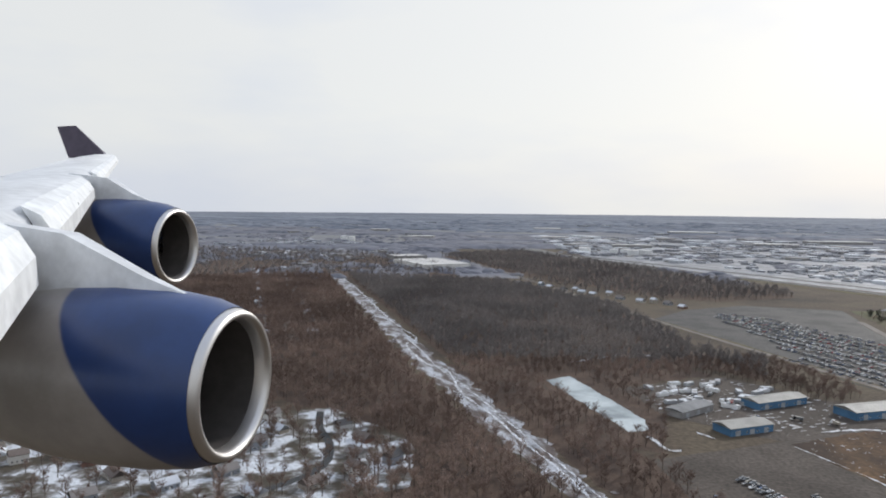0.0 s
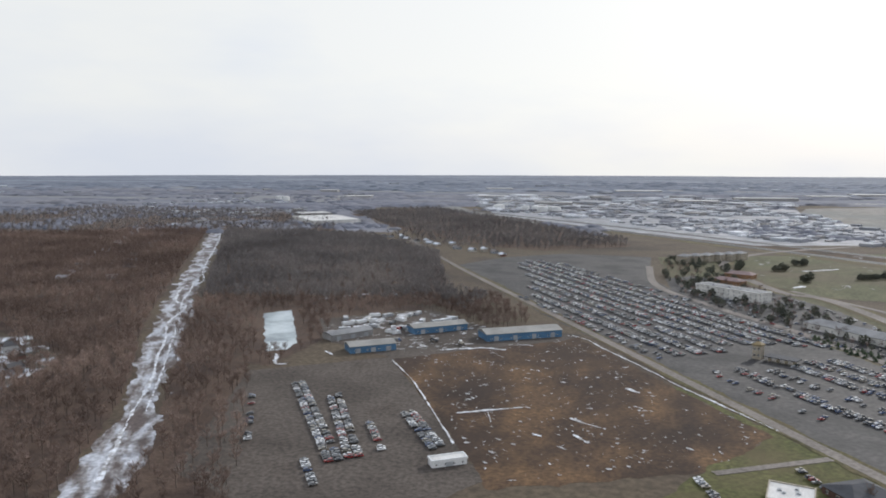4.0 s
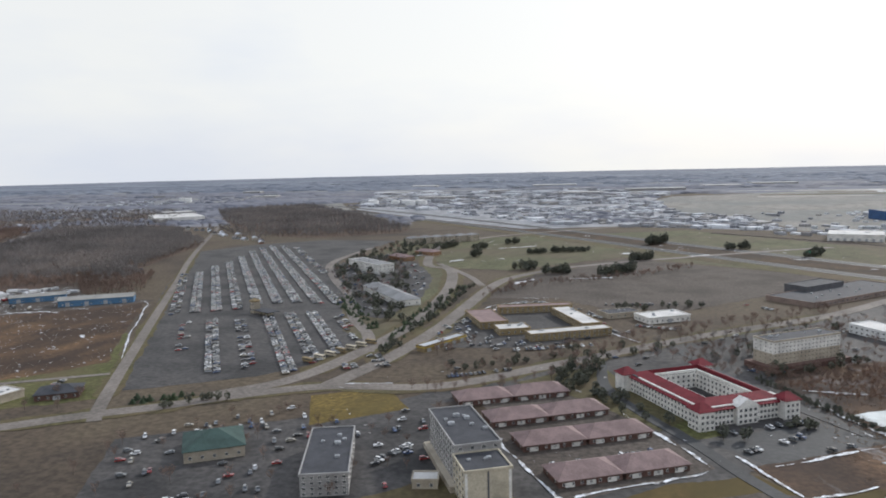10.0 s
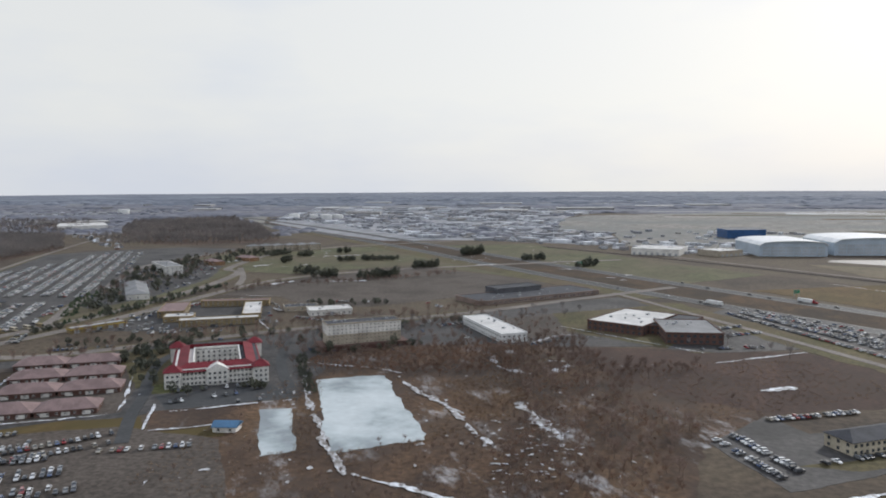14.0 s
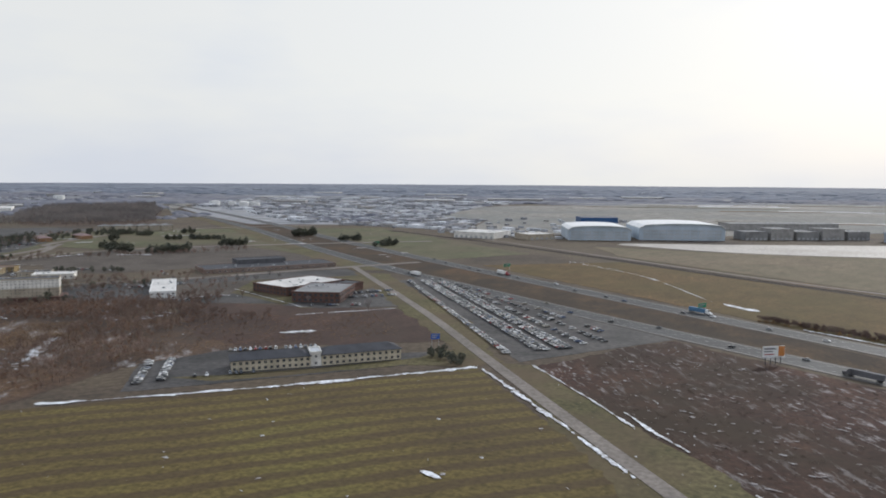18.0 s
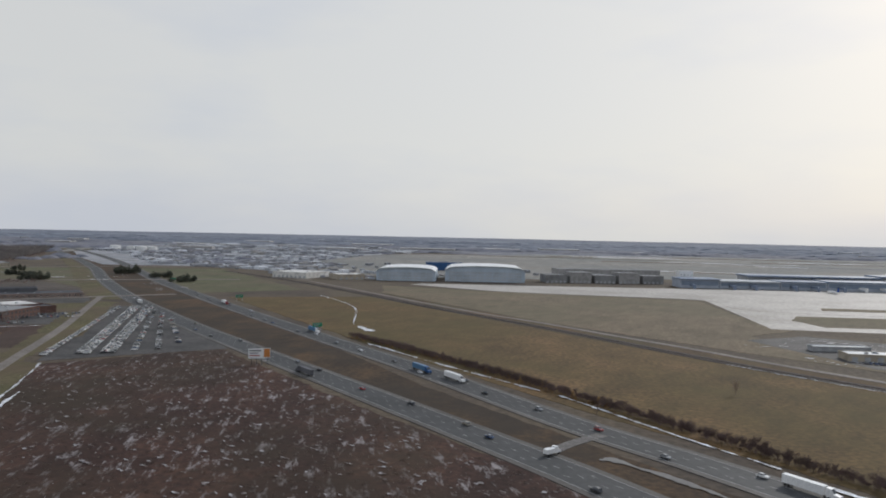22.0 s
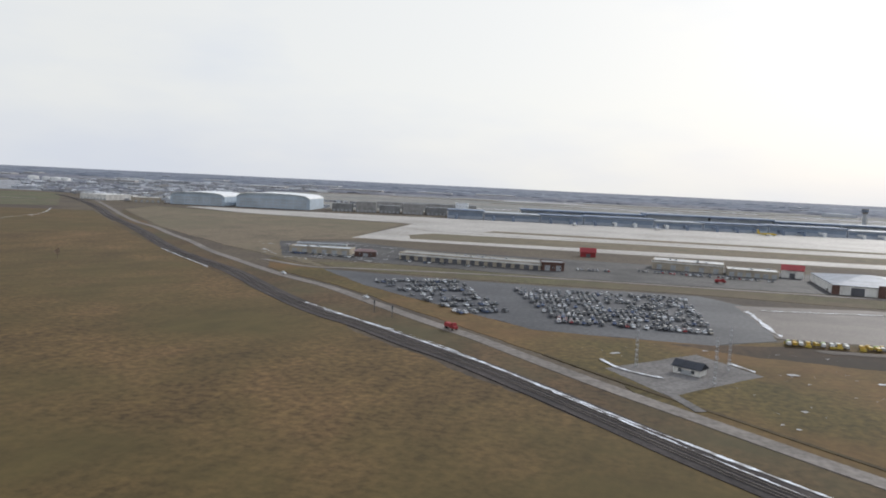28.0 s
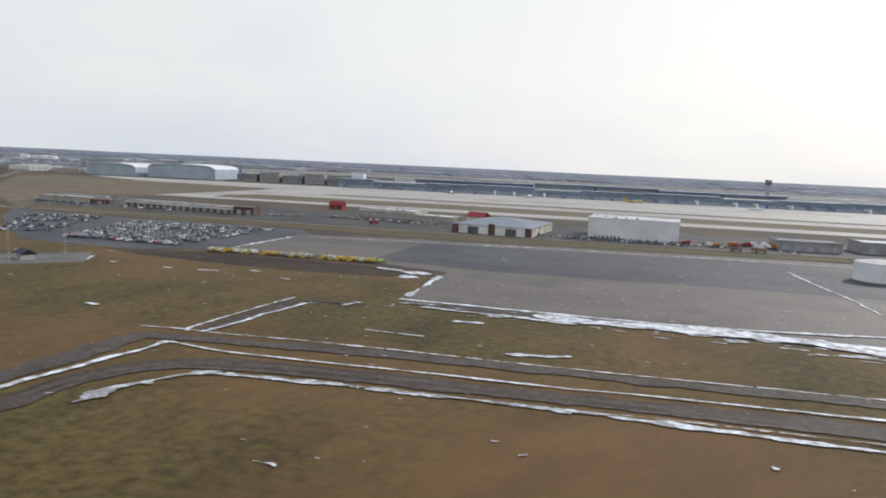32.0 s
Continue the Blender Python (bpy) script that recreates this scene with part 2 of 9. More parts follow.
M["asphalt_wet"] = surface("damp_asphalt", [(0.3, (0.042, 0.043, 0.048)), (0.6, (0.071, 0.071, 0.076)), (0.8, (0.055, 0.055, 0.060))], 0.03, 0.9, 0.88, 0.2, 0.05, fine_amount=0.6)
M["old_tarmac"] = surface("old_tarmac", [(0.3, (0.088, 0.073, 0.063)), (0.5, (0.125, 0.105, 0.090)), (0.75, (0.104, 0.086, 0.075))], 0.03, 1.4, 0.9, 0.2, 0.05, fine_amount=0.5)
M["gravel_lot"] = surface("gravel_lot", [(0.3, (0.064, 0.052, 0.043)), (0.6, (0.096, 0.079, 0.066)), (0.8, (0.068, 0.054, 0.044))], 0.03, 0.8, 0.95, 0.4, 0.1, fine_amount=0.7)
M["road"] = surface("road_asphalt", [(0.3, (0.138, 0.120, 0.104)), (0.55, (0.175, 0.152, 0.133)), (0.75, (0.201, 0.175, 0.152))], 0.05, 0.8, 0.9, 0.1, 0.03, fine_amount=0.45)
M["freeway"] = surface("freeway_asphalt", [(0.3, (0.034, 0.035, 0.036)), (0.7, (0.048, 0.049, 0.050))], 0.05, 0.8, 0.85, 0.1, 0.03, fine_amount=0.35)
M["shoulder"] = surface("paved_shoulder", [(0.3, (0.068, 0.061, 0.055)), (0.7, (0.098, 0.089, 0.081))], 0.06, 1.0, 0.9, 0.1, 0.03, fine_amount=0.3)
M["concrete"] = surface("apron_concrete", [(0.3, (0.289, 0.264, 0.231)), (0.6, (0.388, 0.356, 0.318)), (0.8, (0.327, 0.299, 0.264))], 0.015, 0.4, 0.9, 0.1, 0.05)
M["ballast"] = surface("rail_ballast", [(0.3, (0.036, 0.030, 0.029)), (0.7, (0.065, 0.053, 0.049))], 0.06, 1.5, 0.95, 0.6, 0.1, snow=(0.12, 0.70, 0.04))
M["gravel_track"] = surface("gravel_track", [(0.3, (0.115, 0.105, 0.098)), (0.7, (0.170, 0.158, 0.148))], 0.08, 1.3, 0.95, 0.4, 0.1)
M["snow"] = surface("old_snow", [(0.34, (0.30, 0.285, 0.27)), (0.46, (0.50, 0.50, 0.51)), (0.62, (0.72, 0.74, 0.77))], 0.45, 1.6, 0.7, 0.3, 0.1, fine_amount=0.45)
M["thin_snow"] = surface("thin_old_snow", [(0.32, (0.20, 0.18, 0.165)), (0.5, (0.36, 0.35, 0.345)), (0.68, (0.58, 0.59, 0.61))], 0.6, 2.0, 0.75, 0.3, 0.1, fine_amount=0.5)
M["trail_snow"] = surface("trodden_snow", [(0.36, (0.105, 0.082, 0.074)), (0.50, (0.24, 0.225, 0.22)), (0.66, (0.45, 0.46, 0.49))], 0.20, 0.8, 0.8, 0.4, 0.1, fine_amount=0.6, stretch=(1, 0.35, 1), turn=-31)
M["scrub_snow"] = surface("snow_between_stalks", [(0.34, (0.10, 0.075, 0.068)), (0.5, (0.20, 0.175, 0.17)), (0.68, (0.36, 0.35, 0.355))], 0.9, 2.4, 0.85, 0.3, 0.1, fine_amount=0.6)
M["damp_track"] = surface("damp_track", [(0.3, (0.055, 0.043, 0.035)), (0.55, (0.089, 0.072, 0.060)), (0.75, (0.067, 0.052, 0.042))], 0.16, 1.1, 0.85, 0.4, 0.1, fine_amount=0.6)
M["wet_mud"] = surface("wet_brown_mud", [(0.3, (0.038, 0.027, 0.021)), (0.6, (0.067, 0.047, 0.035))], 0.12, 1.1, 0.8, 0.4, 0.1, fine_amount=0.6)
M["evergreen"] = surface("broad_evergreen", [(0.3, (0.063, 0.070, 0.056)), (0.7, (0.119, 0.119, 0.087))], 0.15, 2.0, 0.9, 0.0, fine_amount=0.4)
M["ice"] = surface("pond_ice", [(0.34, (0.218, 0.246, 0.258)), (0.44, (0.319, 0.361, 0.370)), (0.52, (0.420, 0.466, 0.473)), (0.7, (0.504, 0.546, 0.550))], 0.035, 0.3, 0.45, 0.05, 0.02, fine_amount=0.15)
M["puddle"] = surface("ditch_water", [(0.3, (0.085, 0.080, 0.078)), (0.7, (0.135, 0.128, 0.122))], 0.08, 0.5, 0.3, 0.02, 0.02, fine_amount=0.3)
M["paint_white"] = wall("road_paint", (0.34, 0.34, 0.33))
M["rail_steel"] = wall("rusty_rail", (0.17, 0.145, 0.125), 0.8)
M["hangar_blue"] = wall("pale_blue_cladding", (0.432, 0.504, 0.576), 0.85, 0.1, 0.5)
M["twig_dark"] = surface("dark_twigs", [(0.3, (0.095, 0.066, 0.060)), (0.7, (0.160, 0.112, 0.100))], 0.05, 1.5, 0.95, 0, fine_amount=0.4)
M["twig_thicket"] = surface("red_brown_twigs", [(0.3, (0.165, 0.100, 0.072)), (0.7, (0.260, 0.162, 0.115))], 0.04, 1.5, 0.95, 0, fine_amount=0.4)
M["scrub_stalk"] = surface("scrub_stalks", [(0.3, (0.080, 0.058, 0.050)), (0.7, (0.125, 0.092, 0.076))], 0.1, 1.5, 0.95, 0, fine_amount=0.3)
M["paint_yellow"] = wall("yellow_paint", (0.55, 0.40, 0.08))
M["bark"] = surface("bare_bark", [(0.3, (0.09, 0.070, 0.060)), (0.7, (0.16, 0.125, 0.105))], 0.3, 4.0, 0.9, 0.3, 0.05)
M["twig"] = surface("bare_twigs", [(0.3, (0.147, 0.104, 0.085)), (0.55, (0.228, 0.165, 0.136)), (0.75, (0.320, 0.236, 0.193))], 0.02, 1.5, 0.95, 0, fine_amount=0.4)
M["twig_grey"] = surface("grey_twigs", [(0.3, (0.156, 0.142, 0.138)), (0.55, (0.234, 0.214, 0.204)), (0.75, (0.306, 0.270, 0.246))], 0.014, 1.5, 0.95, 0, fine_amount=0.4)
# bare-wood grey lightened and blued: haze painted into the colour
M["far_wood_hazed"] = surface("hazed_bare_wood", [(0.3, (0.110, 0.125, 0.158)), (0.5, (0.144, 0.161, 0.194)), (0.68, (0.191, 0.206, 0.238))], 0.006, 0.03, 0.95, 0.0, fine_amount=0.4, stretch=(0.3, 1, 1))
# the same painted haze, weaker for the nearer woods
M["mid_wood_hazed"] = surface("hazed_winter_wood", [(0.3, (0.122, 0.128, 0.154)), (0.5, (0.155, 0.159, 0.186)), (0.7, (0.186, 0.183, 0.196))], 0.008, 0.06, 0.95, 0.0, fine_amount=0.4, stretch=(0.5, 1, 1))
# plain tinted blue-grey, standing in for the haze above it
M["plain"] = surface("hazed_wooded_plain", [(0.35, (0.132, 0.141, 0.171)), (0.5, (0.167, 0.170, 0.188)), (0.62, (0.202, 0.201, 0.198))], 0.005, 0.05, 0.95, 0.0, fine_amount=0.4, stretch=(0.35, 1, 1), turn=12)
M["ramp_turf"] = turf("interchange_turf", [(0.3, (0.075, 0.076, 0.038)), (0.55, (0.095, 0.095, 0.048)), (0.75, (0.114, 0.105, 0.057))], (0.106, 0.086, 0.054), 0.012)
M["conifer"] = surface("conifer_needles", [(0.3, (0.022, 0.035, 0.018)), (0.7, (0.045, 0.060, 0.028))], 0.2, 2.0, 0.9, 0.0, fine_amount=0.4)
M["russet"] = surface("russet_shrub", [(0.3, (0.10, 0.060, 0.030)), (0.7, (0.20, 0.115, 0.045))], 0.2, 2.0, 0.9, 0.0, fine_amount=0.4)
M["russet_reed"] = surface("dead_reed", [(0.3, (0.150, 0.100, 0.065)), (0.7, (0.240, 0.162, 0.100))], 0.08, 2.0, 0.95, 0, fine_amount=0.4)
M["white_wall"] = wall("white_wall", (0.739, 0.717, 0.672))
M["white_metal"] = wall("white_metal_sheet", (0.756, 0.756, 0.745), 0.85, 0.1, 0.5)
M["dusty_wall"] = wall("dusty_pink_wall", (0.27, 0.205, 0.175))
M["cream_wall"] = wall("cream_wall", (0.53, 0.47, 0.36))
M["tan_wall"] = wall("tan_wall", (0.414, 0.362, 0.287))
M["yellow_wall"] = wall("ochre_wall", (0.28, 0.212, 0.115))
M["brick"] = wall("red_brick", (0.135, 0.078, 0.064), 0.7, 0.6)
M["blue_metal"] = wall("blue_metal_sheet", (0.085, 0.19, 0.32), 0.8, 0.2, 0.5)
M["navy_metal"] = wall("navy_metal_sheet", (0.03, 0.09, 0.22), 0.8, 0.2, 0.5)
M["grey_wall"] = wall("grey_concrete_wall", (0.33, 0.32, 0.31))
M["dark_wall"] = wall("dark_grey_wall", (0.12, 0.12, 0.13))
M["roof_grey"] = wall("grey_roofing", (0.24, 0.24, 0.24), 0.7, 0.12)
M["roof_dark"] = wall("dark_shingle_roof", (0.061, 0.063, 0.071), 0.7, 0.3)
M["roof_brown"] = wall("brown_shingle_roof", (0.25, 0.175, 0.165), 0.75, 0.3)
M["roof_red"] = wall("red_tile_roof", (0.185, 0.026, 0.034), 0.7, 0.25)
M["roof_white"] = wall("pale_membrane_roof", (0.62, 0.60, 0.57), 0.75, 0.1)
M["roof_steel"] = wall("steel_sheet_roof", (0.437, 0.460, 0.483), 0.8, 0.1, 0.45)
M["roof_slate"] = wall("slate_blue_roof", (0.228, 0.252, 0.288), 0.75, 0.2, 0.6)
M["roof_tan"] = wall("weathered_metal_roof", (0.30, 0.29, 0.265), 0.75, 0.15, 0.6)
M["roof_green"] = wall("dark_green_roof", (0.05, 0.085, 0.075), 0.7, 0.3)
M["red_paint"] = wall("red_paint", (0.30, 0.045, 0.048), 0.8)
M["orange_paint"] = wall("orange_paint", (0.50, 0.20, 0.06), 0.8)
M["terracotta"] = wall("terracotta_wall", (0.30, 0.17, 0.09), 0.8)
M["steel"] = wall("galvanised_steel", (0.38, 0.39, 0.40), 0.8, 0.5, 0.5)
M["black_rubber"] = wall("tyre_rubber", (0.022, 0.022, 0.023), 0.8)
M["sign_green"] = wall("green_sign", (0.02, 0.22, 0.12), 0.9)
M["sign_blue"] = wall("blue_sign", (0.03, 0.10, 0.40), 0.9)
g, gnt, gb = blank("window_glass")
gb.inputs["Base Color"].default_value, gb.inputs["Roughness"].default_value = (0.06, 0.066, 0.074, 1), 0.12
M["glass"] = g
PAINTS = [(0.60, 0.60, 0.60), (0.05, 0.052, 0.06), (0.13, 0.135, 0.14), (0.018, 0.018, 0.02), (0.66, 0.66, 0.65), (0.22, 0.23, 0.24), (0.05, 0.08, 0.16), (0.17, 0.165, 0.16), (0.26, 0.03, 0.03), (0.10, 0.105, 0.11), (0.30, 0.27, 0.22), (0.70, 0.70, 0.70)]
M["car_paint"] = tones("car_paint", PAINTS, 0.25, coat=0.6)
M["car_paint_many"] = tones("car_paint_in_rows", [PAINTS[k] for k in (0, 1, 2, 3, 4, 6, 5, 9, 7, 1, 8, 3, 10, 6, 11, 2)], 0.22, True, coat=0.8)
M["car_paint_dark"] = tones("staff_car_paint", [PAINTS[k] for k in (1, 3, 2, 6, 9, 1, 5, 3, 0, 7, 9, 11)], 0.3, True, coat=0.5)
M["truck_paint"] = tones("machine_paint", [(0.50, 0.33, 0.05), (0.45, 0.30, 0.04), (0.52, 0.52, 0.50), (0.30, 0.30, 0.30), (0.30, 0.40, 0.12), (0.50, 0.30, 0.03), (0.55, 0.55, 0.54)], 0.4)
M["house_walls"] = tones("house_siding", [(0.60, 0.58, 0.54), (0.36, 0.32, 0.27), (0.20, 0.11, 0.085), (0.46, 0.45, 0.43), (0.28, 0.30, 0.33)], 0.8)
M["house_roofs"] = tones("house_shingles", [(0.10, 0.095, 0.095), (0.16, 0.13, 0.115), (0.70, 0.72, 0.75), (0.22, 0.20, 0.19), (0.60, 0.62, 0.66)], 0.9)
# wall colours pulled towards pale blue-grey in place of real haze
M["far_walls_hazed"] = tones("hazed_building_walls", [(0.356, 0.370, 0.396), (0.264, 0.271, 0.290), (0.660, 0.673, 0.700), (0.317, 0.323, 0.343), (0.224, 0.227, 0.244), (0.290, 0.277, 0.264), (0.422, 0.436, 0.462), (0.251, 0.244, 0.251), (0.211, 0.218, 0.238), (0.475, 0.488, 0.515)], 0.8, True)
# paving shines a little at low angles
for key, rough, gloss in (("freeway", 0.75, 0.32), ("shoulder", 0.75, 0.32), ("concrete", 0.7, 0.4), ("town_ground_hazed", 0.7, 0.4), ("road", 0.85, 0.25), ("asphalt_lot", 0.8, 0.3), ("asphalt_wet", 0.75, 0.3), ("old_tarmac", 0.75, 0.35)):
    paved = M[key].node_tree.nodes["Principled BSDF"]
    paved.inputs["Roughness"].default_value, paved.inputs["Specular IOR Level"].default_value = rough, gloss

# ---- building helpers ----


class Mesher:
    """Collects simple solids into one mesh."""

    def __init__(self):
        self.v, self.f, self.m = [], [], []

    def add(self, verts, faces, m=0):
        o = len(self.v)
        self.v += [tuple(p) for p in verts]
        self.f += [tuple(o + i for i in f) for f in faces]
        self.m += [m] * len(faces)
        return self

    def box(self, x0, y0, z0, x1, y1, z1, m=0):
        return self.add([(x0, y0, z0), (x1, y0, z0), (x1, y1, z0), (x0, y1, z0), (x0, y0, z1), (x1, y0, z1), (x1, y1, z1), (x0, y1, z1)],
                        [(3, 2, 1, 0), (4, 5, 6, 7), (0, 1, 5, 4), (1, 2, 6, 5), (2, 3, 7, 6), (3, 0, 4, 7)], m)

    def prism(self, outline, z0, z1, m=0):
        n = len(outline)
        vs = [(x, y, z0) for x, y in outline] + [(x, y, z1) for x, y in outline]
        fs = [tuple(reversed(range(n))), tuple(range(n, 2 * n))] + [(i, (i + 1) % n, n + (i + 1) % n, n + i) for i in range(n)]
        return self.add(vs, fs, m)

    def gable(self, x0, y0, x1, y1, z0, rise, over=0.0, m=0, thick=0.12, hip=0.0):
        """A pitched roof with its ridge along x."""
        x0, x1, y0, y1 = x0 - over, x1 + over, y0 - over, y1 + over
        yc = (y0 + y1) / 2
        vs = []
        for dz in (0, thick):
            vs += [(x0, y0, z0 + dz), (x1, y0, z0 + dz), (x1, y1, z0 + dz), (x0, y1, z0 + dz), (x0 + hip, yc, z0 + rise + dz), (x1 - hip, yc, z0 + rise + dz)]
        up = [(6, 7, 11, 10), (8, 9, 10, 11), (9, 6, 10), (7, 8, 11)]
        down = [(0, 4, 5, 1), (2, 5, 4, 3), (3, 4, 0), (1, 5, 2)]
        side = [(0, 1, 7, 6), (1, 2, 8, 7), (2, 3, 9, 8), (3, 0, 6, 9)]
        return self.add(vs, up + down + side, m)

    def cyl(self, x, y, z0, z1, r, n=12, r2=None, m=0):
        r2 = r if r2 is None else r2
        c = [(math.cos(2 * math.pi * k / n), math.sin(2 * math.pi * k / n)) for k in range(n)]
        vs = [(x + r * a, y + r * b, z0) for a, b in c] + [(x + r2 * a, y + r2 * b, z1) for a, b in c]
        fs = [tuple(reversed(range(n))), tuple(range(n, 2 * n))] + [(i, (i + 1) % n, n + (i + 1) % n, n + i) for i in range(n)]
        return self.add(vs, fs, m)

    def mesh(self, name, mats):
        me = bpy.data.meshes.new(name)
        me.from_pydata(self.v, [], self.f)
        for mm in mats:
            me.materials.append(mm)
        if len(mats) > 1:
            me.polygons.foreach_set("material_index", self.m)
        me.update()
        return me


def part(name, mb, mats, parent, label="", m=None):
    """One mesh object under a thing or under a part."""
    me = mb if isinstance(mb, bpy.types.Mesh) else mb.mesh(name, mats if isinstance(mats, list) else [mats])
    ob = new(name, me)
    ob.parent = parent
    if m is not None:
        ob.matrix_basis = m
    if label:
        ob["label"] = label
    return ob


def thing(name, x, y, z=0.0, rz=0.0, label="", category="", group="", kind=""):
    ob = new(name)
    ob.matrix_basis = pose(x, y, z, 0, 0, rz)
    return tagged(ob, label, category, group, kind)


def flat(name, mb, mats, label, category, kind="structure"):
    ob = new(name, mb.mesh(name, mats if isinstance(mats, list) else [mats]))
    return tagged(ob, label, category, "", kind)


def catmull(pts, step=4.0):
    pts = [Vector((*p, 0)) for p in pts]
    p = [2 * pts[0] - pts[1]] + pts + [2 * pts[-1] - pts[-2]]
    out = []
    for i in range(1, len(p) - 2):
        n = max(2, int((p[i + 1] - p[i]).length / step))
        for k in range(n):
            t = k / n
            a, b, c, d = p[i - 1], p[i], p[i + 1], p[i + 2]
            out.append(0.5 * (2 * b + (c - a) * t + (2 * a - 5 * b + 4 * c - d) * t * t + (3 * b - a - 3 * c + d) * t**3))
    out.append(p[-2])
    return out


def ribbon_into(mb, line, half, z, thick=0.03, off=0.0, ragged=0.0, seed=0, m=0):
    """A strip along a line, off metres to its left."""
    rnd = random.Random(seed)
    n = len(line)
    sides = []
    for i, p in enumerate(line):
        d = (line[min(i + 1, n - 1)] - line[max(i - 1, 0)]).normalized()
        nrm = Vector((-d.y, d.x, 0))
        a, b = half * (1 + ragged * rnd.uniform(-1, 0.7)), half * (1 + ragged * rnd.uniform(-1, 0.7))
        sides.append((p + nrm * (off + a), p + nrm * (off - b)))
    vs = []
    for l, r in sides:
        vs += [(l.x, l.y, z), (r.x, r.y, z), (l.x, l.y, z - thick), (r.x, r.y, z - thick)]
    fs = []
    for i in range(n - 1):
        a, b = 4 * i, 4 * i + 4
        fs += [(a, a + 1, b + 1, b), (a + 2, a, b, b + 2), (a + 1, a + 3, b + 3, b + 1)]
    mb.add(vs, fs, m)


def cut_cell(mb, corners, vals, z, m=0):
    """The part of one cell where the value is above zero."""
    out = []
    for k in range(4):
        (x0, y0), (x1, y1), f0, f1 = corners[k], corners[(k + 1) % 4], vals[k], vals[(k + 1) % 4]
        if f0 > 0:
            out.append((x0, y0, z))
        if (f0 > 0) != (f1 > 0):
            t = f0 / (f0 - f1)
            out.append((x0 + (x1 - x0) * t, y0 + (y1 - y0) * t, z))
    if len(out) > 2:
        mb.add(out, [tuple(range(len(out)))], m)


def fractal2(x, y, s):
    return noise.noise(Vector((x, y, s))) + 0.55 * noise.noise(Vector((x * 2.3, y * 2.3, s + 7.7))) + 0.3 * noise.noise(Vector((x * 5.1, y * 5.1, s + 3.1)))


def snow_into(mb, pts, w, z, seed=0, step=None, gaps=0.28, m=0, rough=1.15, wander=1.0):
    """A melting strip of lying snow, or a worn strip of ground: its edges wander, and it thins out and breaks up."""
    cell = step or min(0.8, max(0.17, w * 0.17))
    line = catmull(pts, cell)
    n = len(line)
    nj = max(4, int(3.4 * w / cell))
    fr = 0.50 / max(w, 0.5)
    grid = []
    for i, p in enumerate(line):
        d = (line[min(i + 1, n - 1)] - line[max(i - 1, 0)]).normalized()
        e = max(0.0, 1.0 - min(i, n - 1 - i) * cell / (1.6 * w)) ** 2
        wide = min(1.35, max(0.2, 0.85 + wander * noise.noise(Vector((p.x * 0.11, p.y * 0.11, seed + 2.0))) + 0.5 * wander * noise.noise(Vector((p.x * 0.4, p.y * 0.4, seed)))))
        mid = 0.5 * wander * w * noise.noise(Vector((p.x * 0.2, p.y * 0.2, seed + 40.0)))
        col = []
        for j in range(nj + 1):
            o = (2.0 * j / nj - 1) * 1.7 * w
            x, y = p.x - d.y * o, p.y + d.x * o
            f = 0.90 - gaps - abs(o - mid) / (w * wide) - 1.4 * e + rough * (0.6 * fractal2(i * cell * fr * 0.28, o * fr * 0.8, seed * 1.37) + 0.4 * fractal2(x * fr, y * fr, seed * 1.37))
            col.append((x, y, f if 0 < j < nj else -0.4))
        grid.append(col)
    for c0, c1 in zip(grid, grid[1:]):
        for j in range(nj):
            q = (c0[j], c1[j], c1[j + 1], c0[j + 1])
            if any(v[2] > 0 for v in q):
                cut_cell(mb, [v[:2] for v in q][::-1], [v[2] for v in q][::-1], z, m)


def snow_area(mb, poly, cell, z, scale, thr, seed, along=0.0, stretch=1.0, holes=(), m=0):
    """Flecks of snow all over a stretch of ground, drawn out in one direction (degrees)."""
    xs, ys = [p[0] for p in poly], [p[1] for p in poly]
    nx, ny = int((max(xs) - min(xs)) / cell), int((max(ys) - min(ys)) / cell)
    c, s = math.cos(radians(along)), math.sin(radians(along))

    def val(x, y):
        u, v = (x * c + y * s) / (scale * stretch), (-x * s + y * c) / scale
        return fractal2(u, v, seed) - thr + 0.35 * noise.noise(Vector((x / (scale * 9), y / (scale * 9), seed + 5)))

    prev = None
    for i in range(nx + 1):
        x = min(xs) + i * cell
        col = [(x, min(ys) + j * cell, val(x, min(ys) + j * cell)) for j in range(ny + 1)]
        if prev:
            for j in range(ny):
                q = (prev[j], col[j], col[j + 1], prev[j + 1])
                if any(v[2] > 0 for v in q) and inside(q[0][0], q[0][1], poly) and not any(inside(q[0][0], q[0][1], h) for h in holes):
                    cut_cell(mb, [v[:2] for v in q], [v[2] for v in q], z, m)
        prev = col


def dashes_into(mb, line, off, z, half=0.07, dash=1.6, gap=4.6, skip=0.0):
    run, nxt = 0.0, skip
    for a, b in zip(line, line[1:]):
        d = b - a
        ln = d.length
        if ln < 1e-6:
            continue
        u = d / ln
        nrm = Vector((-u.y, u.x, 0))
        while nxt < run + ln:
            p = a + u * (nxt - run) + nrm * off
            q = p + u * dash
            mb.add([(p + nrm * half).to_tuple()[:2] + (z,), (p - nrm * half).to_tuple()[:2] + (z,), (q - nrm * half).to_tuple()[:2] + (z,), (q + nrm * half).to_tuple()[:2] + (z,)], [(0, 1, 2, 3)])
            nxt += dash + gap
        run += ln


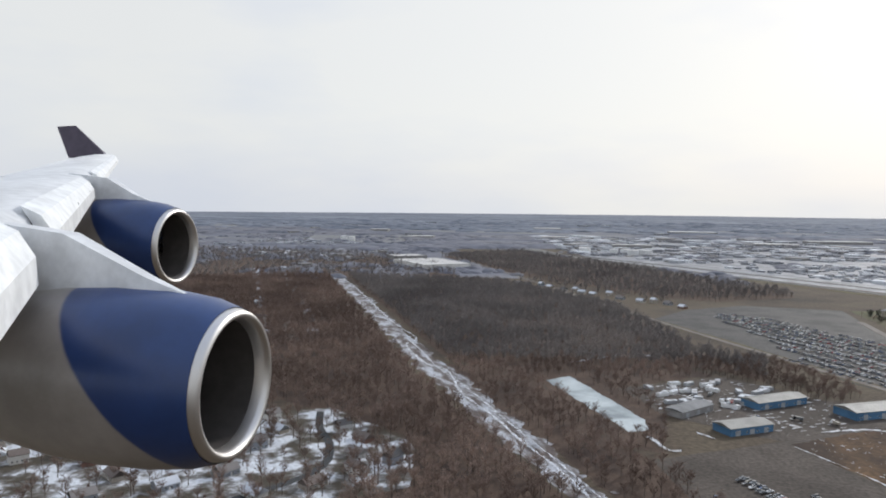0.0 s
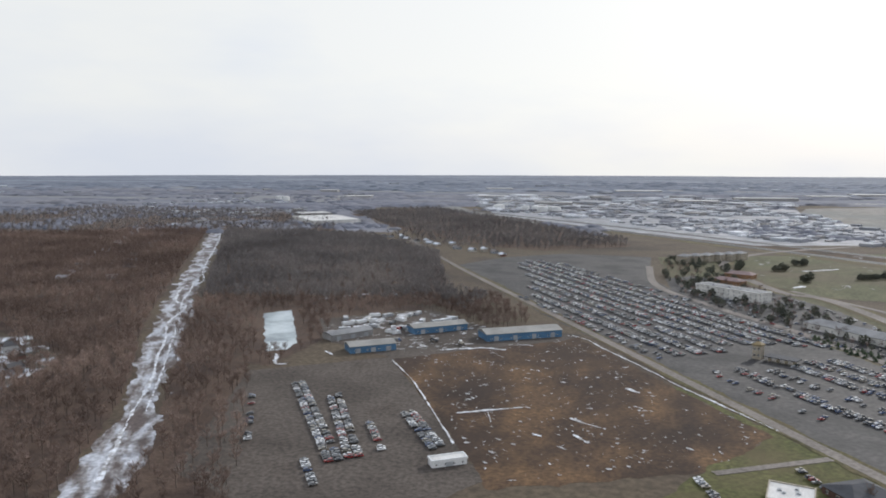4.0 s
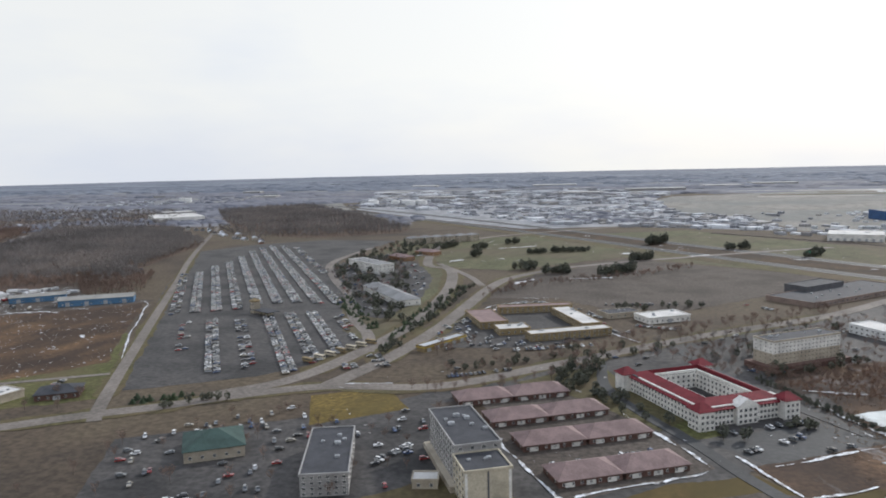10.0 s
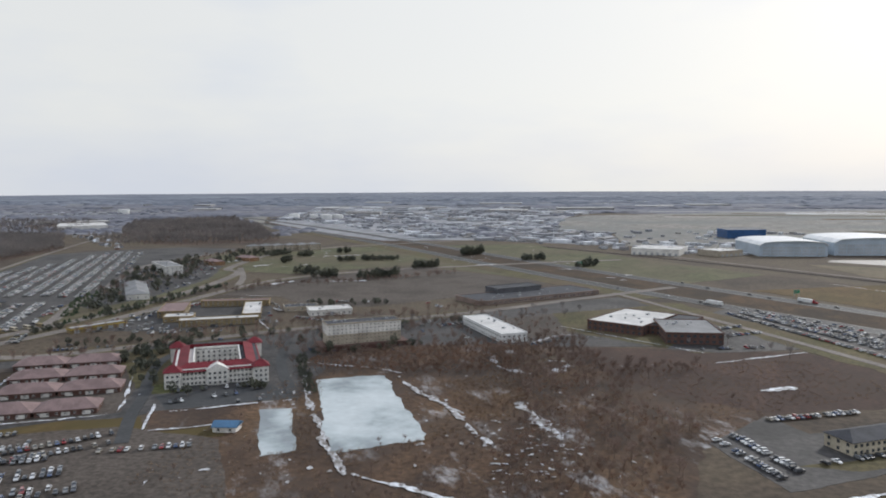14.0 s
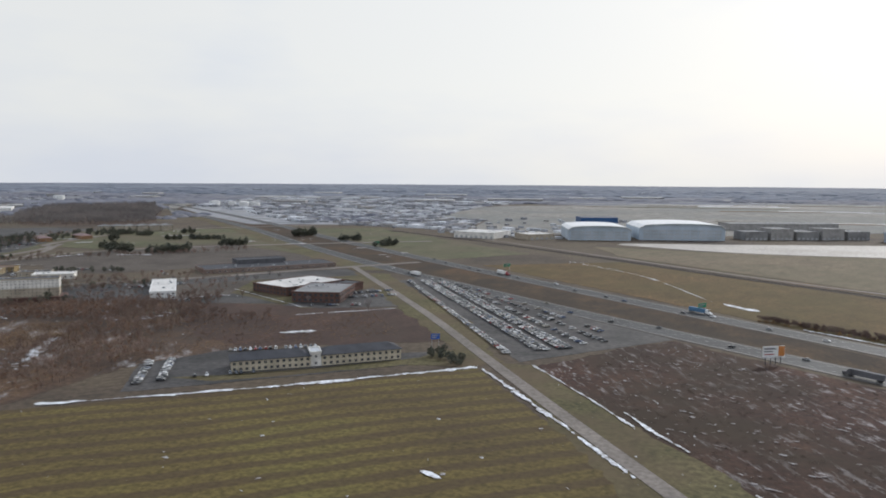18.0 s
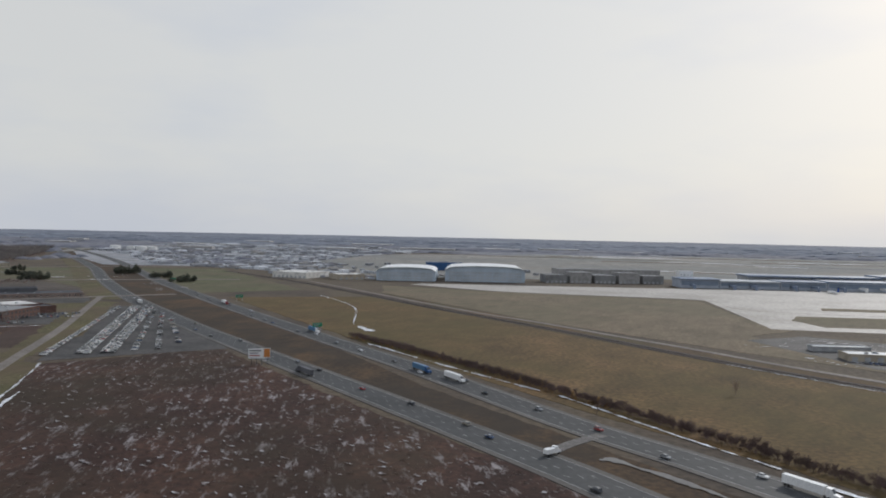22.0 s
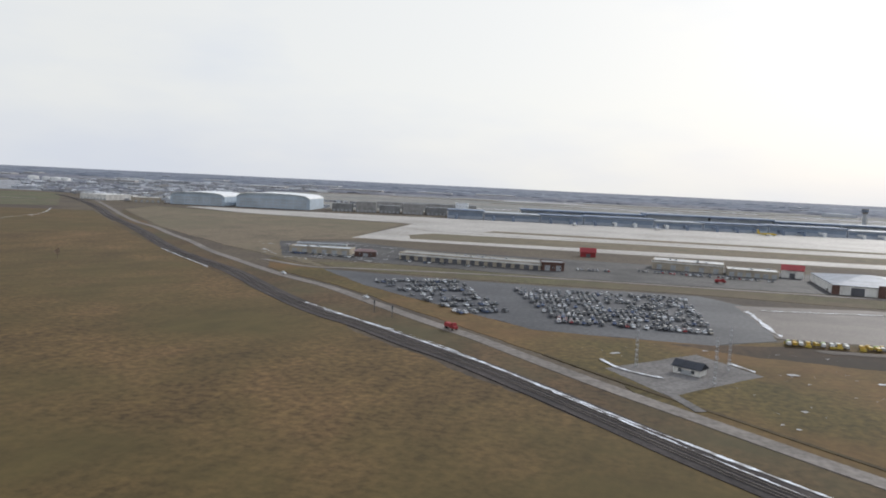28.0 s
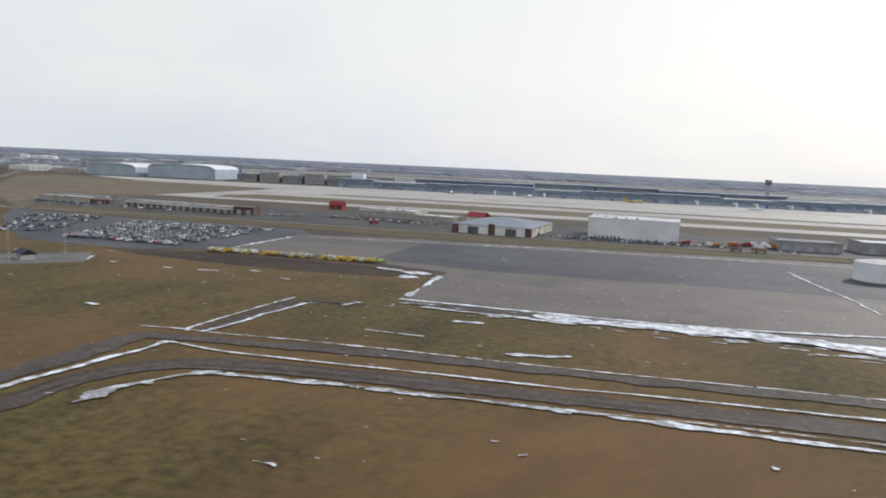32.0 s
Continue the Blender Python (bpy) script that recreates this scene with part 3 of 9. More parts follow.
def road(name, pts, half, z, mat, label, edge=None, centre=None, lanes=(), kind="structure", cat="road", step=5.0):
    LAYERS["road"] += 0.0012
    z = LAYERS["road"]
    line = catmull(pts, step)
    mb = Mesher()
    ribbon_into(mb, line, half, z, z + 0.01)
    ob = flat(name, mb, mat, label, cat, kind)
    if edge is not None or centre is not None or lanes:
        pm = Mesher()
        if edge:
            for s in (-1, 1):
                ribbon_into(pm, line, 0.07, z + 0.012, 0.005, s * edge)
        if centre is not None:
            ribbon_into(pm, line, 0.07, z + 0.012, 0.005, centre)
        for k, o in enumerate(lanes):
            dashes_into(pm, line, o, z + 0.012, skip=k * 1.3)
        part("lane_marking", pm, M["paint_white"], ob, "white painted lane lines")
    return line


LAYERS = {"patch": 0.01, "road": 0.14}


def patch(name, pts, z, mat, label, category="ground", wobble=1.2, seed=0, step=6.0):
    """A stretch of ground with an uneven outline, each lying a little above the one before."""
    LAYERS["patch"] += 0.0012
    z = LAYERS["patch"]
    out = []
    fine = min(step, 60.0 if step > 20 else 1.6)
    for (x0, y0), (x1, y1) in zip(pts, pts[1:] + pts[:1]):
        ln = math.hypot(x1 - x0, y1 - y0)
        n = max(1, int(ln / fine))
        for k in range(n):
            t = k / n
            x, y = x0 + (x1 - x0) * t, y0 + (y1 - y0) * t
            w = wobble * (1.0 if k else 0.4)
            dx, dy = (1.5 * noise.noise(Vector((x * 0.13, y * 0.13, seed + q))) + 0.8 * noise.noise(Vector((x * 0.5, y * 0.5, seed + q))) for q in (0.3, 50.7))
            out.append((x + w * dx, y + w * dy))
    mb = Mesher()
    mb.prism(out, -0.02, z)
    return flat(name, mb, mat, label, category)


def inside(x, y, poly):
    c = False
    for (x0, y0), (x1, y1) in zip(poly, poly[1:] + poly[:1]):
        if (y0 > y) != (y1 > y) and x < (x1 - x0) * (y - y0) / (y1 - y0) + x0:
            c = not c
    return c


def scatter(poly, pitch, seed, keep=1.0, holes=()):
    rnd = random.Random(seed)
    xs, ys = [p[0] for p in poly], [p[1] for p in poly]
    out, y = [], min(ys)
    while y < max(ys):
        x = min(xs)
        while x < max(xs):
            px, py = x + rnd.uniform(-0.5, 0.5) * pitch, y + rnd.uniform(-0.5, 0.5) * pitch
            if rnd.random() < keep and inside(px, py, poly) and not any(inside(px, py, h) for h in holes):
                out.append((px, py))
            x += pitch
        y += pitch
    return out


# ---- trees ----


def bare_tree_shape(seed, h=6.5, limbs=13, twigs=11, spread=0.34, thin=1.0):
    """Trunk, limbs and many thin twig blades; returns vertices, faces and the count of trunk faces."""
    rnd = random.Random(seed)
    vs, fs = [], []

    def stick(a, b, r0, r1, n=3):
        d = (b - a).normalized()
        s = d.orthogonal().normalized()
        u = d.cross(s)
        o = len(vs)
        for p, r in ((a, r0), (b, r1)):
            for k in range(n):
                w = 2 * math.pi * k / n
                vs.append(tuple(p + (s * math.cos(w) + u * math.sin(w)) * r))
        for k in range(n):
            fs.append((o + k, o + (k + 1) % n, o + n + (k + 1) % n, o + n + k))

    def blade(a, b, w):
        d = (b - a).normalized()
        s = d.cross(Vector((rnd.uniform(-1, 1), rnd.uniform(-1, 1), rnd.uniform(-0.3, 0.3)))).normalized() * w
        o = len(vs)
        vs.extend([tuple(a - s * 0.5), tuple(a + s * 0.5), tuple(b)])
        fs.append((o, o + 1, o + 2))

    slim = thin**0.5
    stick(Vector((0, 0, 0)), Vector((rnd.uniform(-0.1, 0.1), rnd.uniform(-0.1, 0.1), h * 0.8)), 0.16 * slim * h / 6.5, 0.05 * slim, 4)
    trunk = len(fs)
    for i in range(limbs):
        z0 = h * rnd.uniform(0.25, 0.72)
        ang = 2.4 * i + rnd.uniform(-0.4, 0.4)
        ln = h * spread * rnd.uniform(0.7, 1.15) * (1.05 - 0.55 * z0 / h)
        a = Vector((0, 0, z0))
        b = a + Vector((math.cos(ang) * ln, math.sin(ang) * ln, ln * rnd.uniform(0.7, 1.4)))
        stick(a, b, 0.06 * slim * slim, 0.02 * slim, 3)
        for k in range(twigs):
            p = a.lerp(b, rnd.uniform(0.3, 1.0))
            q = p + Vector((rnd.uniform(-1, 1), rnd.uniform(-1, 1), rnd.uniform(0.1, 1.3))).normalized() * h * rnd.uniform(0.10, 0.24)
            blade(p, q, thin * rnd.uniform(0.08, 0.17))
    return vs, fs, trunk


def conifer_shape(seed, h=5.0, r=1.3, tiers=6):
    rnd = random.Random(seed)
    vs, fs = [], []
    for t in range(tiers):
        z = h * (0.1 + 0.86 * t / tiers)
        rr = r * (1 - t / tiers) + 0.14
        n = 9
        o = len(vs)
        vs.append((0, 0, z + h * 0.27))
        for k in range(n):
            w = 2 * math.pi * (k + 0.3 * t) / n
            q = rr * rnd.uniform(0.65, 1.15)
            vs.append((q * math.cos(w), q * math.sin(w), z + rnd.uniform(-0.15, 0.15)))
        for k in range(n):
            if rnd.random() < 0.94:
                fs.append((o, o + 1 + k, o + 1 + (k + 1) % n))
    return vs, fs


def joined(name, shapes, places, mats, label, category, kind="stuff", smin=0.7, smax=1.25, seed=0, zvar=0.15, squash=1.0):
    """Many copies of a few shapes in one mesh, turned and scaled at random."""
    rnd = np.random.RandomState(seed)
    protos = [(np.array(s[0], float), [tuple(f) for f in s[1]], (s[2] if len(s) > 2 else 0)) for s in shapes]
    allv, loops, starts, totals, mi = [], [], [], [], []
    base, pos = 0, 0
    pre = []
    for v, fs, tr in protos:
        pre.append((v, np.array([i for f in fs for i in f]), np.array([len(f) for f in fs]), np.array([0 if i < tr else 1 for i in range(len(fs))])))
    for place in places:
        v, li, ln, mt = pre[rnd.randint(len(pre))]
        a = rnd.uniform(0, 2 * np.pi)
        s = rnd.uniform(smin, smax) * (place[2] if len(place) > 2 else 1.0)
        c, sn = np.cos(a) * s, np.sin(a) * s
        w = np.empty_like(v)
        w[:, 0] = v[:, 0] * c - v[:, 1] * sn + place[0]
        w[:, 1] = v[:, 0] * sn + v[:, 1] * c + place[1]
        w[:, 2] = v[:, 2] * s * rnd.uniform(1 - zvar, 1 + zvar) * squash
        allv.append(w)
        loops.append(li + base)
        totals.append(ln)
        mi.append(mt)
        base += len(v)
    va, la, ta, ma = np.concatenate(allv), np.concatenate(loops), np.concatenate(totals), np.concatenate(mi)
    me = bpy.data.meshes.new(name)
    me.vertices.add(len(va))
    me.vertices.foreach_set("co", va.ravel())
    me.loops.add(len(la))
    me.loops.foreach_set("vertex_index", la.astype(np.int32))
    me.polygons.add(len(ta))
    me.polygons.foreach_set("loop_start", np.concatenate([[0], np.cumsum(ta)[:-1]]).astype(np.int32))
    me.polygons.foreach_set("loop_total", ta.astype(np.int32))
    for mm in mats:
        me.materials.append(mm)
    if len(mats) > 1:
        me.polygons.foreach_set("material_index", ma.astype(np.int32))
    me.update()
    me.validate()
    return tagged(new(name, me), label, category, "", kind)


def bushy_shape(seed, h=4.2, r=1.7, clumps=70):
    """A round evergreen: short trunk and a crown of many small leafy clumps with gaps."""
    rnd = random.Random(seed)
    vs, fs = [], []
    for k in range(4):
        a, b = math.pi * k / 2, math.pi * (k + 1) / 2
        o = len(vs)
        vs += [(0.13 * math.cos(a), 0.13 * math.sin(a), 0), (0.13 * math.cos(b), 0.13 * math.sin(b), 0), (0.07 * math.cos(b), 0.07 * math.sin(b), h * 0.6), (0.07 * math.cos(a), 0.07 * math.sin(a), h * 0.6)]
        fs.append((o, o + 1, o + 2, o + 3))
    for k in range(clumps):
        a, u = rnd.uniform(0, 6.2832), rnd.uniform(-1, 1)
        q = rnd.uniform(0.55, 1.05)
        c = Vector((r * q * math.cos(a) * (1 - u * u) ** 0.5, r * q * math.sin(a) * (1 - u * u) ** 0.5, h * (0.56 + 0.42 * u * q)))
        d = Vector((rnd.uniform(-1, 1), rnd.uniform(-1, 1), rnd.uniform(-1, 1))).normalized()
        s = d.orthogonal().normalized() * rnd.uniform(0.28, 0.55)
        v = d.cross(s)
        o = len(vs)
        vs += [tuple(c + s), tuple(c + v), tuple(c - s), tuple(c - v), tuple(c + d * s.length * 0.6)]
        fs += [(o, o + 1, o + 4), (o + 1, o + 2, o + 4), (o + 2, o + 3, o + 4), (o + 3, o, o + 4)]
    return vs, fs, 4


TREES = [bare_tree_shape(k) for k in range(7)]
BUSHY = [bushy_shape(300 + k, (4.2, 3.4, 5.0, 3.8)[k], (1.7, 1.8, 1.6, 1.5)[k]) for k in range(4)]
FINE_TREES = [bare_tree_shape(70 + k, 6.0, 15, 24, 0.36, 0.4) for k in range(5)]
FINE_BUSHES = [bare_tree_shape(80 + k, 3.0, 13, 20, 0.42, 0.34) for k in range(5)]
SHRUBS = [conifer_shape(20 + k, 1.6, 1.0, 3) for k in range(3)]


def clump_shape(seed):
    """A bumpy low crown mass for woods seen from far away."""
    rnd = random.Random(seed)
    vs, fs = [], []
    n, rings = 9, 3
    for r in range(rings):
        for k in range(n):
            w = 2 * math.pi * (k + 0.5 * r) / n
            q = (1.0, 0.8, 0.4)[r] * rnd.uniform(0.75, 1.2)
            vs.append((q * math.cos(w), q * math.sin(w), (0, 0.6, 0.95)[r] * rnd.uniform(0.75, 1.2)))
    vs.append((0, 0, 1.05))
    for r in range(rings - 1):
        for k in range(n):
            a, b, c, d = r * n + k, r * n + (k + 1) % n, (r + 1) * n + (k + 1) % n, (r + 1) * n + k
            fs.append((a, b, c, d))
    for k in range(n):
        fs.append((2 * n + k, 2 * n + (k + 1) % n, 3 * n))
    return vs, fs


CLUMPS = [clump_shape(k) for k in range(6)]


def tuft_shape(seed, blades=18, h=0.75, r=1.1):
    """A low tuft of dead stalks."""
    rnd = random.Random(seed)
    vs, fs = [], []
    for k in range(blades):
        a, b = rnd.uniform(0, 6.3), rnd.uniform(0, 6.3)
        x, y = r * 0.5 * math.cos(a), r * 0.5 * math.sin(a)
        o = len(vs)
        vs += [(x - 0.035 * math.sin(b), y + 0.035 * math.cos(b), 0), (x + 0.035 * math.sin(b), y - 0.035 * math.cos(b), 0), (x + r * 0.6 * math.cos(b), y + r * 0.6 * math.sin(b), h * rnd.uniform(0.6, 1.1))]
        fs.append((o, o + 1, o + 2))
    return vs, fs


TUFTS = [tuft_shape(k) for k in range(6)]

# ---- ground ----
mb = Mesher()
ring, prev = [0, 150, 400, 900, 2000, 3500, 6000], None
SEG = 72
vs, fs = [(0, 200, 0)], []
for r in ring[1:]:
    vs += [(r * math.cos(2 * math.pi * k / SEG), 200 + r * math.sin(2 * math.pi * k / SEG), 0) for k in range(SEG)]
for k in range(SEG):
    fs.append((0, 1 + k, 1 + (k + 1) % SEG))
for q in range(len(ring) - 2):
    o = 1 + q * SEG
    for k in range(SEG):
        fs.append((o + k, o + SEG + k, o + SEG + (k + 1) % SEG, o + (k + 1) % SEG))
mb.add(vs, fs)
flat("ground", mb, M["ground"], "wide flat winter plain of dry grass and bare earth", "ground")
# ---- ground cover: fields, woods, lots ----
WOOD_MAIN = [(-880, 722), (-715, 718), (-665, 655), (-622, 606), (-600, 590), (-570, 490), (-546, 412), (-516, 392), (-522, 352), (-545, 375), (-600, 362), (-668, 350), (-764, 520)]
WOOD_WEST = [(-898, 712), (-782, 508), (-689, 342), (-646, 270), (-613, 224), (-590, 186), (-566, 140), (-540, 88), (-640, 100), (-650, 180), (-648, 230), (-715, 262), (-760, 300), (-880, 270), (-1000, 420), (-1080, 600)]
WOOD_MID = [(-666, 346), (-628, 340), (-592, 258), (-576, 238), (-545, 186), (-505, 105), (-530, 98), (-555, 152), (-582, 198), (-602, 233), (-632, 275), (-668, 344)]
WOOD_SIDE = [(-664, 350), (-630, 358), (-600, 366), (-560, 376), (-543, 360), (-582, 326), (-566, 288), (-568, 240), (-580, 242), (-594, 262), (-626, 338)]
POND_HOLE = [(-622, 326), (-608, 342), (-570, 280), (-568, 262), (-582, 254)]
WOOD_OUTER = [(-1150, 560), (-1000, 420), (-880, 270), (-760, 300), (-715, 262), (-720, 244), (-850, 268), (-900, 100), (-1150, 150)]
WOOD_YARD = [(-560, 372), (-518, 398), (-484, 342), (-500, 318), (-535, 350)]
WOOD_FAR = [(-868, 1050), (-775, 1200), (-690, 1075), (-590, 950), (-500, 800), (-446, 725), (-450, 690), (-518, 640), (-560, 652), (-665, 752), (-740, 850)]
POND_ICE = [(-174, 201), (-158, 209), (-130, 160), (-149, 145)]
POND_SMALL = [(-176, 168), (-170, 171), (-156, 145), (-162, 141)]
WOOD_POND = [(-130, 243), (-126, 262), (-112, 284), (-100, 268), (-92, 236), (-62, 243), (-61, 236), (-84, 221), (-85, 196), (-68, 179), (-75, 166), (-75, 142), (-86, 124), (-108, 124), (-113, 150), (-111, 186)]
WOOD_BACK = [(-1350, 700), (-1080, 600), (-905, 722), (-880, 730), (-770, 770), (-820, 880), (-960, 1060), (-1350, 1100)]
patch("far_plain", [(-3800, 1500), (-1600, 1180), (-900, 1300), (-650, 1500), (-300, 1600), (100, 1500), (700, 1700), (1700, 1900), (3800, 1500), (3600, 4600), (0, 5600), (-3600, 4600)], 0.05, M["plain"], "wide wooded plain tinted grey-blue for haze", "ground", 5.0, seed=69, step=60)
patch("west_plain", [(-1700, 900), (-1150, 720), (-900, 760), (-705, 770), (-700, 850), (-800, 1050), (-880, 1130), (-900, 1320), (-1700, 1250)], 0.05, M["mid_wood_hazed"], "rough land beyond the wood, greyed for haze", "ground", 5.0, seed=76, step=60)
patch("tan_field", [(-900, 1290), (-800, 1385), (-655, 1085), (-545, 955), (-500, 880), (-540, 900), (-620, 1010), (-760, 1220)], 0.05, M["far_field_hazed"], "dry field along the freeway, paled for haze", "field", 2.0, seed=77, step=60)
patch("wood_floor_main", WOOD_MAIN, 0.05, M["wood_floor"], "leaf litter under the bare winter wood", seed=1)
patch("wood_floor_west", WOOD_WEST, 0.05, M["wood_floor"], "leaf litter under the bare winter wood", seed=2)
patch("wood_floor_middle", WOOD_MID, 0.055, M["wood_floor"], "leaf litter under the bare winter wood", seed=3)
patch("wood_floor_far", WOOD_FAR, 0.05, M["wood_floor"], "leaf litter under the far wood", seed=4)
patch("wood_floor_side", WOOD_SIDE, 0.05, M["wood_floor"], "leaf litter round the wood pond", seed=70)
patch("wood_floor_outer", WOOD_OUTER, 0.05, M["wood_floor"], "leaf litter of the outer wood", seed=71)
patch("wood_floor_back", WOOD_BACK, 0.05, M["wood_floor"], "leaf litter of the wooded suburb", seed=72)
patch("snowy_yards_west", [(-850, 90), (-720, 90), (-700, 140), (-722, 240), (-850, 262)], 0.05, M["yard_snow"], "patchy snow on the western yards", seed=73)
patch("pond_scrub", [(-185, 215), (-120, 235), (-20, 262), (0, 225), (-50, 196), (-70, 165), (-75, 130), (-110, 95), (-185, 120)], 0.045, M["reeds"], "brown reeds and scrub with thawing snow", seed=5)
patch("brick_meadow", [(-120, 262), (-26, 271), (12, 222), (-50, 196), (-72, 205)], 0.06, M["meadow_earth"], "dark brown meadow behind the motel", seed=6)
patch("dirt_field", [(-529, 265), (-465, 319), (-428, 255), (-402, 214), (-418, 186), (-470, 160)], 0.05, M["dirt_field"], "muddy brown building land with snow remnants", seed=7)
patch("verge_west", [(-428, 255), (-424, 252), (-392, 203), (-376, 178), (-400, 160), (-440, 150), (-425, 180), (-402, 212)], 0.06, M["grass_green"], "green verge beside the road", seed=8)
patch("yard_gravel", [(-585, 322), (-540, 358), (-505, 325), (-462, 322), (-470, 308), (-528, 262), (-568, 285)], 0.055, M["gravel_lot"], "muddy gravel works yard", seed=9)
patch("car_storage_lot", [(-572, 233), (-529, 264), (-472, 164), (-495, 128), (-545, 150)], 0.06, M["gravel_lot"], "worn grey-brown car storage lot", "parking lot", 0.5, seed=10)
patch("long_stay_lot", [(-568, 530), (-545, 582), (-500, 622), (-430, 617), (-432, 500), (-415, 440), (-372, 345), (-326, 268), (-320, 252), (-328, 226), (-342, 206), (-376, 184), (-410, 240), (-484, 362)], 0.06, M["asphalt_lot"], "huge asphalt long-stay parking lot", "parking lot", 0.4, seed=11)
patch("garden_lot", [(-300, 285), (-280, 345), (-252, 322), (-232, 282), (-262, 256), (-296, 250)], 0.055, M["asphalt_lot"], "asphalt lot round the ochre motel", "parking lot", 0.4, seed=12)
patch("interchange_green", [(-375, 470), (-335, 445), (-318, 380), (-312, 300), (-322, 255), (-340, 270), (-368, 340), (-415, 440), (-425, 620), (-372, 625)], 0.05, M["ramp_turf"], "green verge inside the road bend", seed=13)
patch("inn_lot", [(-420, 448), (-376, 352), (-346, 302), (-332, 296), (-328, 340), (-340, 410), (-366, 470), (-404, 520), (-422, 500)], 0.05, M["asphalt_lot"], "asphalt and drives round the inns", "parking lot", 0.8, seed=75)
patch("interchange_field", [(-300, 445), (-335, 450), (-372, 500), (-370, 640), (-180, 720), (0, 500), (-60, 440), (-150, 455), (-235, 515)], 0.05, M["ramp_turf"], "olive grass inside the interchange", seed=14)
patch("vacant_lot", [(-300, 350), (-292, 432), (-232, 505), (-150, 452), (-128, 440), (-150, 392), (-172, 366), (-205, 330), (-240, 330), (-262, 352)], 0.06, M["gravel_lot"], "grey-brown vacant lot", seed=15)
patch("motel_quarter", [(-300, 180), (-283, 202), (-225, 258), (-160, 318), (-120, 362), (-90, 385), (-20, 300), (-30, 280), (-110, 262), (-180, 220), (-172, 180), (-205, 160), (-240, 110), (-330, 110), (-350, 150)], 0.04, M["asphalt_lot"], "asphalt of the motel quarter", "pavement", 0.5, seed=16)
patch("rows_dirt", [(-282, 190), (-240, 214), (-212, 160), (-240, 138), (-268, 178)], 0.07, M["gravel_lot"], "worn ground and drives between the apartment rows", "ground", 0.8, seed=63)
patch("brown_mound", [(-278, 186), (-268, 192), (-260, 180), (-266, 170)], 0.07, M["median_grass"], "patch of brown grass by the rows", "lawn", 0.6, seed=64)
patch("hotel_front_lot", [(-212, 175), (-206, 180), (-186, 193), (-174, 182), (-184, 174), (-201, 164)], 0.07, M["freeway"], "dark asphalt lot before the courtyard hotel", "parking lot", 0.3, seed=65)
patch("hotel_grass", [(-236, 232), (-242, 222), (-214, 176), (-207, 181), (-213, 186), (-229, 212)], 0.07, M["grass_green"], "grass strip along the courtyard hotel", "lawn", 0.4, seed=66)
patch("pond_bank", [(-205, 162), (-173, 182), (-160, 160), (-150, 140), (-182, 155), (-196, 148)], 0.07, M["reeds"], "reed bank between the hotel and the ponds", "ground", 0.6, seed=67)
patch("ochre_lawn", [(-317, 191), (-298, 202), (-286, 185), (-307, 168)], 0.07, M["lawn_yellow"], "square yellowish winter lawn", "lawn", 0.3, seed=17)
patch("motel_lawn", [(-238, 134), (-222, 150), (-204, 158), (-196, 148), (-182, 156), (-176, 150), (-200, 136), (-225, 118)], 0.07, M["grass_brown"], "worn brown grass by the apartment rows", "lawn", 0.5, seed=18)
patch("hotel_lawn", [(-300, 112), (-262, 150), (-240, 128), (-255, 105)], 0.07, M["grass_verge"], "olive lawn round the tan hotels", "lawn", 0.5, seed=19)
patch("shuttle_lot", [(-262, 120), (-205, 150), (-176, 148), (-150, 108), (-190, 60), (-260, 70)], 0.07, M["gravel_lot"], "worn lot full of parked cars", "parking lot", 0.5, seed=95)
patch("court_grass", [(-262, 214), (-240, 236), (-236, 226), (-216, 190), (-222, 180), (-240, 200)], 0.07, M["grass_verge"], "grass strip beside the courtyard hotel", "lawn", 0.6, seed=96)
patch("quarter_dirt", [(-190, 214), (-186, 245), (-130, 262), (-100, 262), (-118, 236), (-160, 222)], 0.07, M["reeds"], "rough brown ground behind the slab hotel", "ground", 1.0, seed=97)
patch("quarter_dirt_east", [(-150, 300), (-118, 330), (-98, 300), (-112, 276), (-134, 276)], 0.07, M["gravel_lot"], "rough ground beside the long hall", "ground", 1.0, seed=98)
patch("brick_lawn", [(-118, 330), (-60, 372), (-28, 276), (-62, 262), (-108, 290)], 0.07, M["grass_verge"], "lawn and parking round the brick offices", "lawn", 0.5, seed=20)
patch("brick_parking", [(-62, 300), (-45, 335), (-22, 302), (-27, 276), (-55, 264), (-72, 266)], 0.08, M["asphalt_lot"], "asphalt parking lot of the brick offices", "parking lot", 0.4, seed=21)
patch("motel_parking", [(-68, 170), (-56, 146), (-24, 168), (8, 192), (4, 204), (-45, 182), (-52, 194)], 0.075, M["asphalt_lot"], "asphalt parking lot of the two-storey motel", "parking lot", 0.4, seed=22)
patch("motel_front_lawn", [(-52, 160), (-40, 160), (-22, 171), (2, 188), (20, 190), (28, 198), (20, 208), (8, 208), (4, 197), (-20, 178), (-40, 166)], 0.08, M["grass_verge"], "lawn before and beside the two-storey motel", "lawn", 0.5, seed=121)
patch("crop_field", [(-70, 128), (22, 189), (72, 100), (112, 30), (-20, 10), (-160, 30), (-130, 100)], 0.05, M["crop"], "olive stubble field with plough lines", "field", 0.6, seed=23)
patch("roadside_grass", [(26, 196), (38, 197), (60, 158), (84, 122), (104, 88), (130, 30), (112, 30), (84, 66), (64, 104)], 0.065, M["grass_verge"], "olive grass strip along the lane", seed=24)
